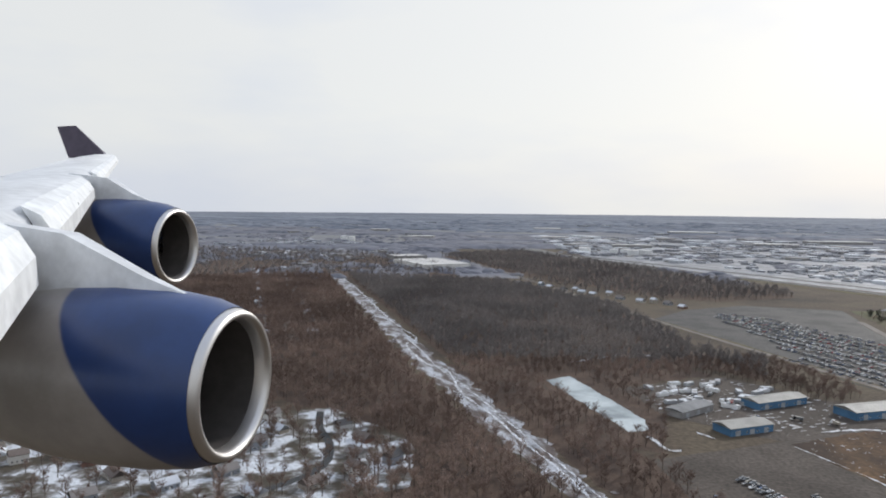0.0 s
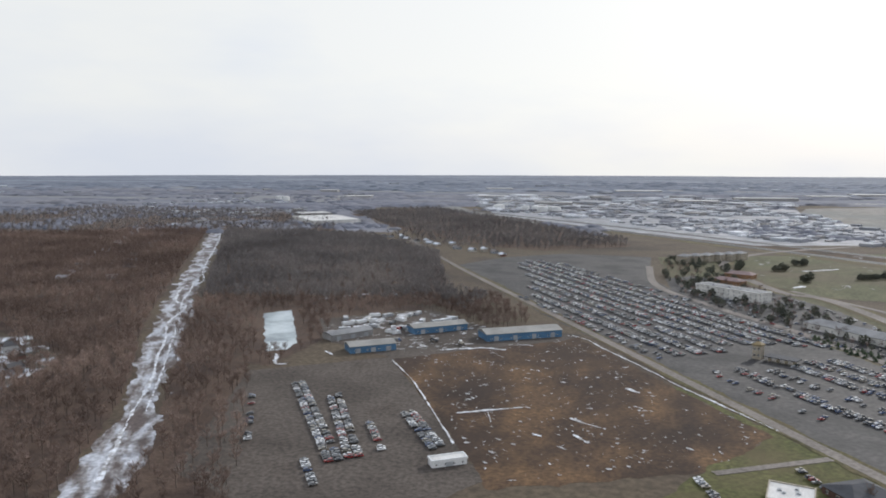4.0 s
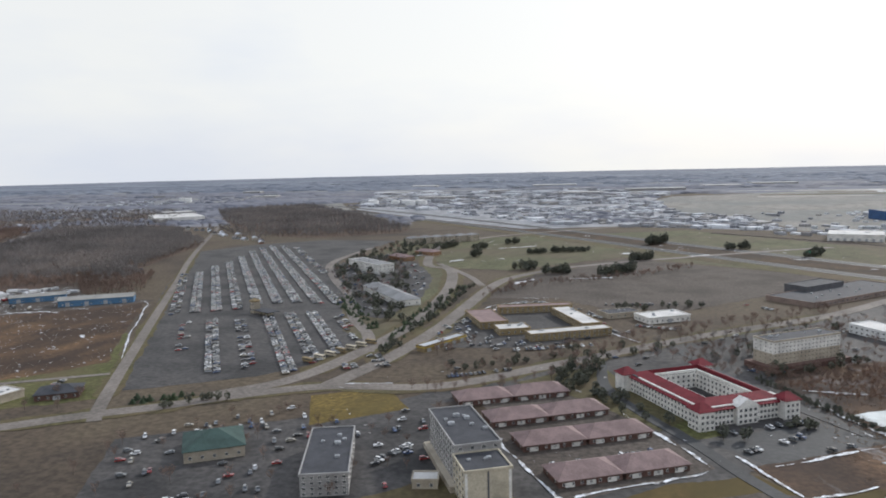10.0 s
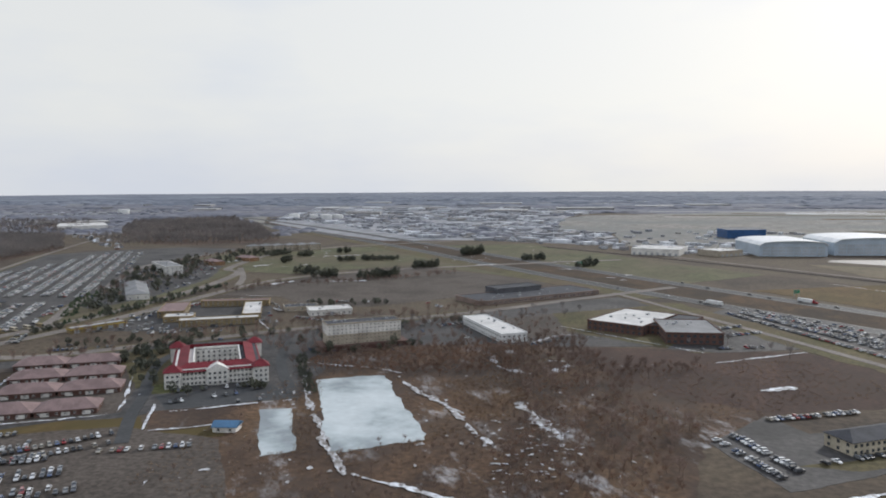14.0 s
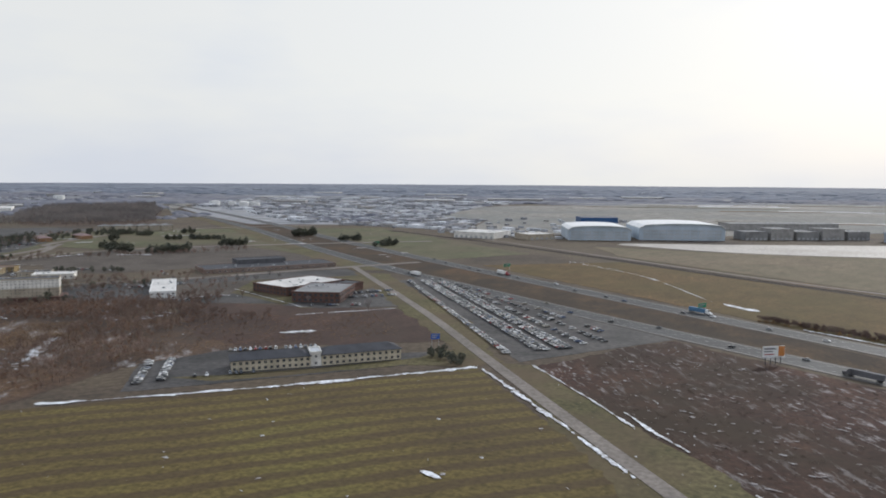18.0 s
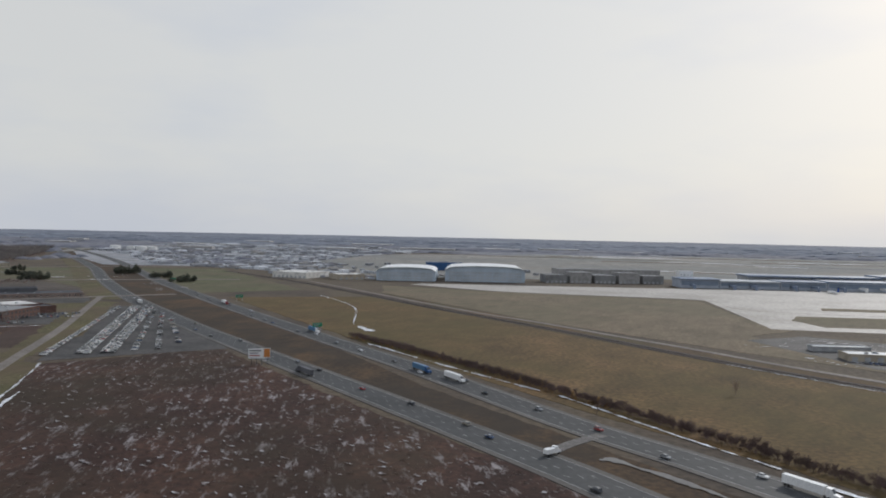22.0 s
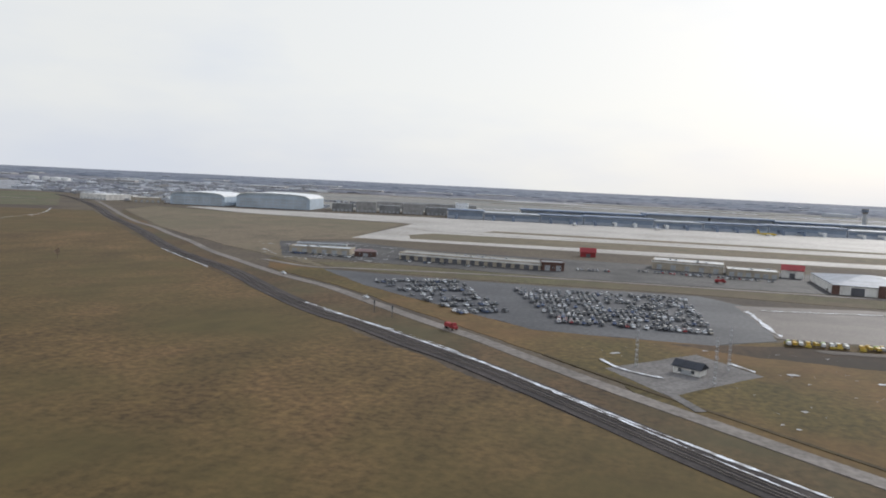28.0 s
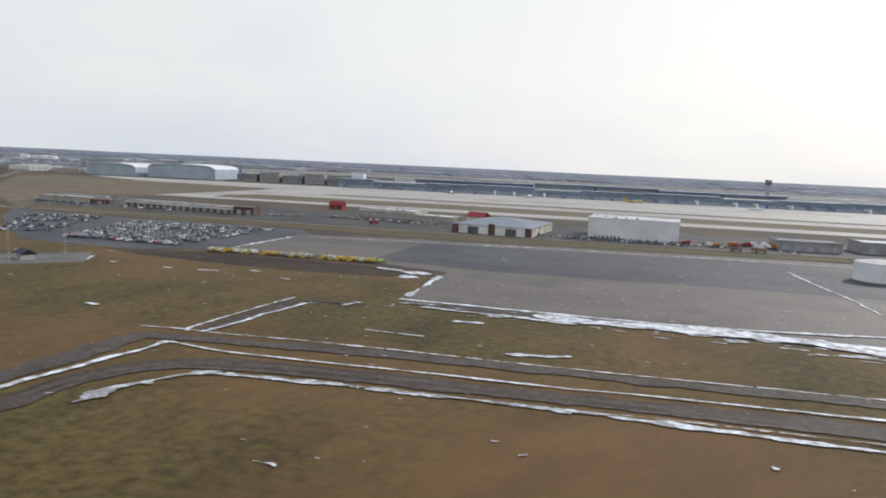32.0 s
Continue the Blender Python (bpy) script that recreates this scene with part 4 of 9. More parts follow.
patch("scrub_field", [(37, 194), (60, 224), (76, 238), (102, 213), (150, 168), (196, 128), (216, 105), (250, 70), (300, 18), (130, 5), (103, 86), (82, 120), (58, 158)], 0.055, M["scrub_field"], "dark red-brown scrub with streaks of snow", "field", 1.0, seed=25)
patch("roadside_lot", [(-50, 346), (-36, 366), (20, 305), (76, 240), (32, 199)], 0.06, M["asphalt_lot"], "asphalt roadside car park", "parking lot", 0.3, seed=26)
patch("lane_verge", [(-80, 372), (-62, 372), (8, 252), (24, 205), (14, 205), (-20, 262)], 0.06, M["grass_verge"], "grass verge beside the lane", seed=27)
patch("median", [(-60, 440), (-20, 395), (60, 310), (118, 247), (160, 196), (205, 150), (232, 122), (262, 88), (310, 40), (300, 34), (250, 88), (214, 122), (192, 145), (148, 188), (98, 234), (30, 298), (-60, 392), (-85, 425)], 0.05, M["median_grass"], "brown grassy freeway median", "ground", 0.6, seed=28)
patch("median_far", [(-80, 415), (-140, 478), (-210, 560), (-310, 684), (-480, 876), (-660, 1068), (-640, 1090), (-456, 896), (-300, 722), (-190, 590), (-110, 497), (-48, 430)], 0.05, M["median_grass"], "brown grassy median of the distant freeway", "ground", 1.0, seed=131)
patch("freeway_bank", [(-66, 386), (-132, 458), (-204, 542), (-304, 664), (-478, 860), (-484, 852), (-316, 656), (-216, 534), (-146, 450), (-84, 380)], 0.05, M["grass_verge"], "green bank beside the freeway", "ground", 1.0, seed=132)
patch("airfield_meadow", [(-20, 425), (60, 335), (120, 268), (160, 225), (205, 178), (235, 150), (262, 122), (285, 98), (330, 50), (520, -140), (560, -60), (452, 70), (420, 102), (360, 156), (332, 184), (284, 231), (228, 285), (150, 368), (60, 465)], 0.045, M["grass_brown"], "wide olive-brown meadow beside the freeway", "field", 0.8, seed=29)
patch("airfield_grass", [(40, 570), (140, 545), (278, 528), (290, 395), (300, 372), (275, 345), (305, 275), (330, 240), (258, 296), (184, 362), (60, 500)], 0.045, M["airfield_turf_hazed"], "brown airfield grass by the perimeter road", "field", 0.8, seed=30)
patch("perimeter_grass", [(412, 156), (434, 110.5), (452, 92.5), (470, 75.5), (492, 54.5), (514, 33), (560, -12), (900, -12), (900, 112), (612, 121), (535, 124), (530, 150), (526, 164), (490, 176), (466, 172), (450, 158)], 0.052, M["grass_olive"], "olive airfield grass with snow crumbs", "field", 0.8, seed=31)
patch("perimeter_verge", [(300, 262), (335, 222), (356, 204), (380, 184), (412, 156), (408, 150), (376, 180), (340, 214), (300, 256)], 0.045, M["grass_olive"], "grass verge along the perimeter road", "field", 0.3, seed=92)
patch("rail_verge", [(60, 500), (184, 358), (266, 272), (312, 228), (348, 198), (371, 176), (406, 142), (433, 111), (455, 87), (477, 67), (499, 46), (560, -16), (540, -10), (500, 26), (456, 72), (428, 102), (396, 134), (364, 152), (332, 182), (284, 230), (228, 284), (150, 366)], 0.045, M["rail_turf"], "brown grass between the railway and the road", "field", 0.5, seed=74)
patch("service_verge", [(335, 241), (380, 238), (458, 243), (500, 240), (640, 262), (640, 276), (520, 262), (412, 262), (345, 266), (318, 256)], 0.045, M["grass_verge"], "grass verge behind the staff lot", "field", 0.5, seed=93)
patch("lot_verge", [(300, 258), (322, 244), (334, 236), (355, 207), (411, 160), (450, 160), (462, 164), (466, 140), (442, 112), (430, 121), (402, 150), (371, 180), (350, 201), (329, 217), (312, 231)], 0.05, M["grass_olive"], "green verge between the road and the staff lot", "field", 0.5, seed=120)
patch("dirt_strip", [(440, 158), (466, 166), (512, 168), (528, 160), (520, 152), (500, 149), (474, 150), (456, 152)], 0.06, M["median_grass"], "strip of bare brown earth", "ground", 0.8, seed=32)
patch("staff_lot", [(330, 237), (378, 234), (456, 239), (468, 224), (465, 172), (450, 160), (411, 160), (355, 207)], 0.065, M["asphalt_wet"], "damp asphalt staff parking lot", "parking lot", 0.4, seed=33)
patch("old_apron", [(464, 224), (500, 234), (615, 255), (700, 262), (700, 150), (612, 127), (557, 123), (532, 127), (531, 166), (490, 177), (466, 175)], 0.065, M["old_tarmac"], "old patchy grey apron", "apron", 0.4, seed=34)
SLAB = [(507, 178), (541, 174), (600, 180), (690, 182), (690, 250), (608, 241), (507, 224)]
patch("apron_slab", SLAB, 0.066, M["asphalt_wet"], "darker resurfaced stretch of the old apron", "apron", 0.3, seed=61)
patch("service_yard", [(270, 330), (300, 352), (345, 330), (700, 345), (700, 285), (412, 262), (340, 268), (300, 268)], 0.06, M["asphalt_lot"], "asphalt service road by the airfield sheds", "pavement", 0.5, seed=35)
patch("apron", [(120, 560), (160, 552), (283, 545), (291, 376), (308, 376), (440, 382), (1100, 430), (1500, 760), (760, 760), (280, 650), (150, 622), (60, 606)], 0.05, M["concrete"], "pale concrete aprons and taxiways", "apron", 0.3, seed=36)
patch("apron_grass", [(311, 420), (320, 392), (445, 408), (1000, 452), (1050, 500), (465, 462), (320, 445)], 0.07, M["airfield_turf_hazed"], "brown grass island between taxiways", "ground", 0.4, seed=37)
patch("apron_grass_long", [(345, 486), (540, 500), (1000, 540), (1000, 556), (540, 520), (350, 506)], 0.07, M["airfield_turf_hazed"], "brown grass island between taxiways", "ground", 0.4, seed=38)
patch("field_beyond", [(-175, 930), (-100, 895), (-85, 715), (10, 690), (160, 720), (300, 800), (900, 1000), (1600, 1200), (1600, 1900), (500, 1780), (200, 1650), (-160, 1420), (-195, 1275)], 0.04, M["far_field_hazed"], "brown airfield beyond the terminal, paled for haze", "field", 3.0, seed=39, step=60)

TOWN = [(-650, 1090), (-480, 885), (-335, 735), (-240, 765), (-90, 712), (-105, 900), (-175, 935), (-195, 1270), (-170, 1530), (-330, 1850), (-620, 1780), (-830, 1730), (-730, 1340)]
patch("town_ground_hazed", TOWN, 0.04, M["town_ground_hazed"], "grey streets and yards of the far town, lightened for haze", "ground", 3.0, seed=94, step=60)
# ponds and snow
patch("frozen_pond_north", [(-617, 326), (-608, 337), (-575, 277), (-573, 264), (-580, 259)], 0.08, M["ice"], "frozen snow-covered pond in the wood", "pond", 0.8, seed=40, step=4)
patch("frozen_pond_large", [(-175, 201), (-157, 210), (-130, 158), (-148, 144)], 0.08, M["ice"], "frozen pond with grey ice", "pond", 0.9, seed=41, step=4)
patch("frozen_pond_small", [(-178, 170), (-170, 173), (-156, 145), (-162, 140)], 0.08, M["ice"], "small frozen pond", "pond", 0.6, seed=42, step=3)
mb = Mesher()
snow_into(mb, [(-889, 716), (-772, 512), (-679, 347), (-636, 276), (-606, 226), (-582, 186), (-556, 136), (-532, 88)], 6.6, 0.10, 5, 1.3, -0.25, wander=0.3)
flat("snowy_trail", mb, M["trail_snow"], "straight snow-covered clearing through the wood", "trail")
mb = Mesher()
for k, (pts, w) in enumerate([
    ([(-900, 742), (-827, 620), (-738, 460), (-704, 407), (-702, 383), (-679, 343), (-664, 330), (-648, 293), (-630, 266), (-615, 240), (-598, 214), (-580, 180), (-556, 138)], 0.75),
    ([(-706, 400), (-690, 372), (-672, 338), (-650, 305), (-636, 282), (-622, 258), (-600, 222), (-578, 184)], 0.6),
    ([(-68, 132), (-25, 158), (22, 190)], 1.1), ([(23, 189), (40, 161), (62, 123)], 0.7), ([(-58, 248), (-26, 271)], 0.5),
    ([(531, 160), (532, 150), (533, 130)], 1.0), ([(513, 164), (522, 162)], 1.0), ([(613.6, 227), (615.8, 203), (619.3, 178.5), (620.7, 159)], 0.45), ([(466, 215), (466, 190), (467, 176)], 0.9),
    ([(27, 462), (71, 399), (97, 321)], 0.45), ([(100, 318), (112, 300)], 2.2),
    ([(243, 137), (269, 111), (284, 94), (300, 77)], 0.6), ([(120, 268), (150, 238), (191, 200)], 0.7), ([(256, 138), (269, 129), (279, 130)], 2.0), ([(196, 196), (225, 160), (240, 143)], 0.5),
    ([(-527, 259), (-514, 240), (-503, 220), (-493, 201), (-484, 184)], 0.35), ([(-466, 319), (-458, 311), (-451, 298), (-442, 284), (-433, 269), (-424, 253), (-410, 232), (-400, 217)], 0.5), ([(-610, 367), (-588, 391), (-570, 396)], 1.4),
    ([(-490, 208), (-481, 213), (-471, 219)], 0.7), ([(-481, 212), (-478, 203)], 0.35), ([(-490, 296), (-478, 296)], 1.2), ([(-516, 278), (-500, 286), (-488, 286)], 0.9), ([(-466, 198), (-462, 195)], 0.9), ([(-457, 213), (-452, 209), (-446, 206)], 0.5), ([(-455, 200), (-450, 194)], 0.6), ([(-442, 247), (-437, 242)], 0.8), ([(-574, 257), (-567, 244), (-562, 245)], 1.0), ([(-557, 266), (-551, 259)], 1.0),
    ([(515, 120), (514, 107), (513.2, 93), (514, 88.5)], 0.4), ([(519.5, 116), (518, 105), (517, 95), (516, 88.5)], 0.6), 
    ([(518, 115), (521, 116.6), (525, 116.2), (527, 120)], 0.28), ([(526, 120), (528, 121.5)], 0.8), ([(506, 88.5), (512, 89.4), (520, 89.7), (532, 91), (553, 92), (575, 93), (640, 98)], 0.28), ([(526, 72), (533, 73), (545, 74.3), (552, 74.5), (563, 75.5), (600, 76)], 0.7), ([(546, 113), (552, 114)], 0.6), ([(558, 96), (568, 99)], 1.0), ([(536, 101), (546, 101)], 0.5), ([(360, 162), (393, 137), (424, 105), (441, 87), (455, 73)], 0.22),
    ([(-268, 183), (-258, 165), (-250, 152), (-237, 131)], 0.5), ([(-240, 140), (-233, 145), (-223, 151), (-214, 157), (-214, 163), (-223, 178), (-231, 191)], 0.5), ([(-207, 168), (-203, 160), (-197, 149)], 0.6), ([(-200, 163), (-193, 167), (-183, 174), (-173, 180)], 0.5), ([(-196, 149), (-189, 152), (-182, 157)], 0.4),
    ([(-296, 306), (-293, 320), (-288, 332), (-269, 342), (-255, 316), (-242, 290), (-224, 266)], 0.55), ([(-282, 350), (-262, 352)], 0.5), ([(-312, 203), (-297, 206)], 0.5),
    
    ([(-50, 216), (-38, 224)], 2.2), ([(-290, 392), (-282, 412)], 1.6), ([(-388, 505), (-372, 520)], 2.2), ([(-350, 480), (-340, 492)], 1.8), ([(-263, 414), (-238, 421)], 1.3), ([(-238, 530), (-225, 540)], 2.2), ([(-192, 520), (-176, 530)], 1.6), ([(-330, 560), (-300, 580)], 2.5),
    ([(-112, 300), (-60, 262)], 0.4), ([(-140, 135), (-118, 128), (-100, 118)], 1.1), ([(47, 93), (49, 100), (49, 108)], 1.6), ([(49, 96), (54, 95)], 1.4), ([(25, 118), (30, 115)], 0.9), ([(66, 88), (76, 88)], 0.6), ([(36, 196), (50, 172), (62, 150)], 0.4), ([(80, 122), (84, 114), (90, 102)], 0.5), ([(60, 160), (66, 148), (72, 138)], 0.5),
]):
    snow_into(mb, pts, w * 1.1, 0.205 + 0.0005 * k, 60 + k)
for k, (pts, w) in enumerate([([(521, 160), (530, 161)], 2.6), ([(522, 155), (529, 153)], 2.4), ([(532, 127.3), (551, 127.5), (573, 127.7), (587, 129), (600, 131.3), (614, 135), (660, 146)], 0.7), ([(538, 122), (552, 121.5), (566, 120.5)], 0.7), ([(515.4, 83), (515.2, 77.7), (514.3, 72.1), (513.5, 65.7), (512.7, 60.9), (512.5, 55.7), (512, 46), (508, 30)], 0.6), ([(515.5, 82.6), (520.2, 81.8), (526, 81.2), (538.9, 81.9), (555.6, 83.1), (567.7, 83.6), (582.6, 85.2), (640, 89)], 0.3), ([(255, 139), (265, 131), (279, 130)], 2.0), ([(243, 136), (258, 121), (272, 107), (290, 88)], 0.6), ([(470, 217), (507, 226.5), (541, 234), (566, 238), (590, 241), (608, 243.5), (680, 252)], 0.4), ([(352, 169.5), (375, 150.6), (402, 127.6), (418, 112), (434, 95.7), (453, 77.9), (463, 68.1), (500, 31)], 0.3), ([(250, 262), (270, 243), (296, 219)], 0.3), ([(426, 137), (430, 130), (437, 126)], 0.45), ([(428, 142), (430, 143.5)], 0.4), ([(450, 143.5), (454, 137)], 0.4), ([(459, 138), (462, 138)], 0.7), ([(474, 137), (477, 137)], 0.6), ([(482, 138), (487, 139)], 0.45), ([(492, 143), (495, 143)], 0.4), ([(488, 98), (491.5, 97.5)], 0.55), ([(502, 137), (505, 137)], 0.35)]):
    snow_into(mb, pts, w, 0.25 + 0.0005 * k, 160 + k, gaps=-0.02, rough=0.9, wander=0.6)
flat("snow_strips", mb, M["snow"], "ragged strips of old snow along edges and ditches", "snow", "stuff")
mb = Mesher()
snow_area(mb, [(-526, 264), (-465, 315), (-430, 255), (-404, 214), (-418, 188), (-470, 164)], 0.45, 0.204, 1.0, 0.58, 5.0, -30, 2.4)
snow_area(mb, [(-585, 322), (-540, 356), (-505, 325), (-466, 318), (-528, 266), (-566, 285)], 0.6, 0.203, 1.8, 0.45, 6.0, 40, 2.0)
snow_area(mb, [(412, 156), (458, 95), (512, 40), (640, 40), (690, 110), (560, 118), (530, 124), (526, 160), (470, 160)], 0.42, 0.202, 0.9, 0.82, 8.0, 10, 2.6)
snow_area(mb, [(532, 130), (612, 132), (690, 152), (690, 256), (500, 230), (532, 168)], 0.42, 0.201, 0.8, 0.74, 9.0, 8, 3.0)
snow_area(mb, [(532, 119), (700, 110), (700, 132), (612, 127), (534, 128)], 0.42, 0.200, 1.6, 0.30, 10.0, 3, 3.4)
snow_area(mb, [(-186, 222), (-120, 236), (-95, 250), (-60, 236), (-76, 182), (-72, 140), (-110, 98), (-182, 122)], 0.6, 0.199, 1.7, 0.72, 11.0, -58, 1.8, [[(-177, 201), (-157, 212), (-128, 158), (-148, 142)], [(-180, 170), (-170, 175), (-154, 145), (-162, 138)]])
snow_area(mb, [(-120, 60), (-70, 126), (20, 186), (60, 116), (60, 60)], 0.6, 0.198, 1.2, 0.85, 12.0, 33, 2.5)
snow_area(mb, [(-300, 150), (-330, 200), (-225, 262), (-130, 330), (-112, 270), (-180, 222), (-172, 182), (-205, 160), (-240, 120)], 0.6, 0.197, 1.1, 0.80, 13.0, 30, 2.0)
snow_area(mb, [(-370, 480), (-335, 450), (-230, 520), (-60, 440), (-180, 700), (-360, 640)], 1.6, 0.196, 4.0, 0.75, 14.0, 20, 2.5)
snow_area(mb, [(40, 192), (76, 236), (98, 212), (70, 170), (92, 95), (84, 70), (60, 118)], 0.5, 0.195, 0.9, 0.75, 15.0, -70, 2.5)
snow_area(mb, [(-118, 182), (-101, 178), (-94, 158), (-100, 141), (-109, 130), (-119, 164)], 0.45, 0.207, 1.3, 0.42, 17.0, 10, 1.3)
fresh = Mesher()
for k, (pts, w) in enumerate([([(-182, 207), (-171, 184), (-157, 161), (-151, 150), (-140, 134)], 1.0), ([(-188, 221), (-177, 218), (-164, 218), (-150, 212)], 1.0), ([(-150, 206), (-142, 195), (-130, 182), (-121, 167), (-113, 156)], 1.3), ([(-112, 194), (-109, 182), (-104, 175), (-100, 164)], 2.8), ([(-130, 244), (-125, 228), (-113, 220)], 1.6), ([(-112, 238), (-104, 238), (-108, 224)], 2.0), ([(-119, 263), (-111, 281), (-95, 280)], 1.2)]):
    snow_into(mb, pts, w, 0.245 + 0.0005 * k, 190 + k, 0.3, 0.25, rough=1.6)
# blown snow round the muddy loop and below the old apron
for k, (pts, w, gap) in enumerate([([(522.3, 57), (522.8, 62), (524.2, 66.2), (525.7, 69.4), (527.1, 71.2), (530, 73)], 1.0, 0.12), ([(533.6, 73.3), (541, 74.2), (550, 74.7), (559, 75.1), (572, 76), (582, 77.2), (640, 80)], 0.32, 0.22)]):
    snow_into(mb, pts, w, 0.262 + 0.001 * k, 230 + k, 0.16, gap, rough=1.7)
snow_into(fresh, [(556, 124.5), (566, 124), (577, 124), (590, 125), (602, 125), (640, 124), (690, 122)], 3.6, 0.262, 240, 0.4, 0.06, rough=1.3, wander=0.5)
snow_into(fresh, [(600, 126), (625, 118), (660, 112)], 3.2, 0.263, 241, 0.4, 0.06, rough=1.4, wander=0.5)
flat("apron_snow", fresh, M["snow"], "broad band of old snow along the apron", "snow", "stuff")
snow_area(mb, [(262, 300), (300, 262), (345, 262), (345, 278), (330, 330), (300, 350), (272, 330)], 0.6, 0.192, 2.0, 0.55, 16.0, 5, 2.5)
sc = Mesher()
snow_area(sc, [(44, 190), (76, 230), (100, 208), (150, 164), (196, 124), (216, 101), (250, 66), (290, 20), (135, 10), (100, 90)], 0.4, 0.205, 0.95, 0.58, 3.0, -27, 2.8)
flat("scrub_snow", sc, M["scrub_snow"], "thin streaks of grey snow between the stalks", "snow", "stuff")
flat("snow_remnants", mb, M["thin_snow"], "thin ragged remnants of old snow on the ground", "snow", "stuff")

# ---- roads ----
STEEP = [(-900, 1372), (-632, 1096), (-452, 903), (-300, 730), (-190, 596), (-110, 503), (-36, 421), (0, 382), (56, 322), (106, 269), (152, 221), (200, 167), (225, 143), (252, 115), (272, 95), (295, 72), (400, -35), (520, -150)]
NEAR = [(-920, 1330), (-652, 1058), (-474, 868), (-300, 672), (-200, 548), (-130, 465), (-66, 393), (-18, 343), (36, 288), (100, 227), (150, 180), (196, 136), (217, 114), (246, 85), (258, 73), (300, 30), (400, -75), (480, -150)]
road("freeway_shoulder_south", STEEP, 5.9, 0.07, M["shoulder"], "pale paved shoulders of the freeway")
FS = road("freeway_south", STEEP, 4.4, 0.10, M["freeway"], "four-lane asphalt freeway carriageway", 4.2, None, (-2.1, 0.0, 2.1))
road("freeway_shoulder_north", NEAR, 5.9, 0.075, M["shoulder"], "pale paved shoulders of the freeway")
FN = road("freeway_north", NEAR, 4.4, 0.105, M["freeway"], "four-lane asphalt freeway carriageway", 4.2, None, (-2.1, 0.0, 2.1))
road("median_crossover", [(196, 142), (201, 151), (207, 159)], 1.5, 0.09, M["gravel_track"], "gravel crossover in the median")
mb = Mesher()
snow_into(mb, [(206, 143), (218, 133), (233, 118)], 1.5, 0.21, 3, 0.35, 0.1)
snow_into(mb, [(235, 116), (246, 103), (258, 89), (270, 77)], 1.7, 0.211, 4, 0.35, 0.0)
flat("ditch_water", mb, M["puddle"], "standing water in the median ditch", "water")
BOULEVARD = [(-520, 20), (-430, 112), (-377, 158), (-354, 174), (-335, 189), (-315, 200), (-283, 206), (-255, 232), (-225, 262), (-195, 290), (-150, 328), (-112, 372), (-60, 430)]
CURVE_A = [(-345, 186), (-328, 208), (-318, 258), (-316, 303), (-323, 380), (-339, 445), (-359, 466), (-378, 560), (-372, 612), (-330, 680), (-240, 760)]
for nm_, pts, w_ in (("boulevard_verge", BOULEVARD[1:11], 5.4), ("curve_verge_west", CURVE_A[1:9], 5.8), ("curve_verge_east", [(-311, 222), (-303, 280), (-302, 330), (-301, 378), (-296, 412), (-281, 441), (-262, 464)], 5.4), ("straight_verge", [(-571, 527), (-483, 370), (-417, 252), (-374, 176)], 3.6)):
    mb = Mesher()
    snow_into(mb, pts, w_ * 1.05, 0.125 + 0.001 * len(nm_) / 10, len(nm_) + 7, 0.9, -0.2, rough=0.5, wander=0.2)
    flat(nm_, mb, M["grass_verge"], "worn green verge along the road", "verge")
road("straight_road", [(-1300, 1930), (-860, 1075), (-750, 870), (-571, 527), (-483, 370), (-417, 252), (-374, 176), (-364, 160)], 1.9, 0.10, M["road"], "straight pale two-lane road")
road("boulevard", BOULEVARD, 3.0, 0.105, M["road"], "broad boulevard past the motels")
CURVE_B = [(-316, 200), (-308, 235), (-303, 280), (-302, 330), (-301, 378), (-296, 412), (-281, 441), (-262, 464), (-225, 494), (-150, 545), (-90, 580)]
road("curved_road_west", CURVE_A, 3.2, 0.11, M["road"], "curving access road")
road("curved_road_east", CURVE_B, 3.2, 0.112, M["road"], "curving access road")
road("lot_road", [(-432, 560), (-428, 470), (-400, 405), (-369, 350), (-346, 298), (-327, 265), (-318, 240)], 2.4, 0.115, M["road"], "access road beside the big parking lot")
road("ramp_road", [(-306, 385), (-322, 420), (-352, 470)], 2.0, 0.118, M["road"], "short link road between the bends")
road("hotel_drive", [(-215, 262), (-204, 238), (-197, 221), (-187, 203), (-176, 186)], 1.7, 0.1, M["freeway"], "dark drive beside the courtyard hotel")
road("rows_street", [(-238, 240), (-236, 214), (-226, 192), (-214, 172), (-207, 158), (-196, 140)], 1.6, 0.1, M["freeway"], "dark street between the rows and the hotel")
road("lane", [(-92, 400), (-72, 366), (-13, 266), (21, 203), (47, 155), (68, 117), (92, 75), (140, -10), (200, -120)], 1.8, 0.10, M["road"], "narrow straight country lane")
PERIMETER = [(-60, 622), (40, 510), (100, 442), (150, 388), (181, 360), (213, 326), (242, 297), (268, 268), (290, 247), (309, 229), (327, 213), (348, 197), (369, 176), (387, 158), (400, 146), (412, 133), (428, 116), (441, 103.5), (450.7, 94), (465.5, 80), (499, 48), (560, -12), (660, -110)]
road("perimeter_road", PERIMETER, 1.75, 0.10, M["road"], "pale two-lane perimeter road")
road("staff_lot_road", [(300, 252), (325, 240), (345, 246), (410, 258), (520, 266), (700, 285)], 1.6, 0.105, M["road"], "service road behind the staff lot")
road("roadside_ditch", [(x + 3.4, y + 3.4) for x, y in PERIMETER[15:22]], 0.45, 0.062, M["ditch_turf"], "shallow overgrown ditch beside the perimeter road", cat="ditch")
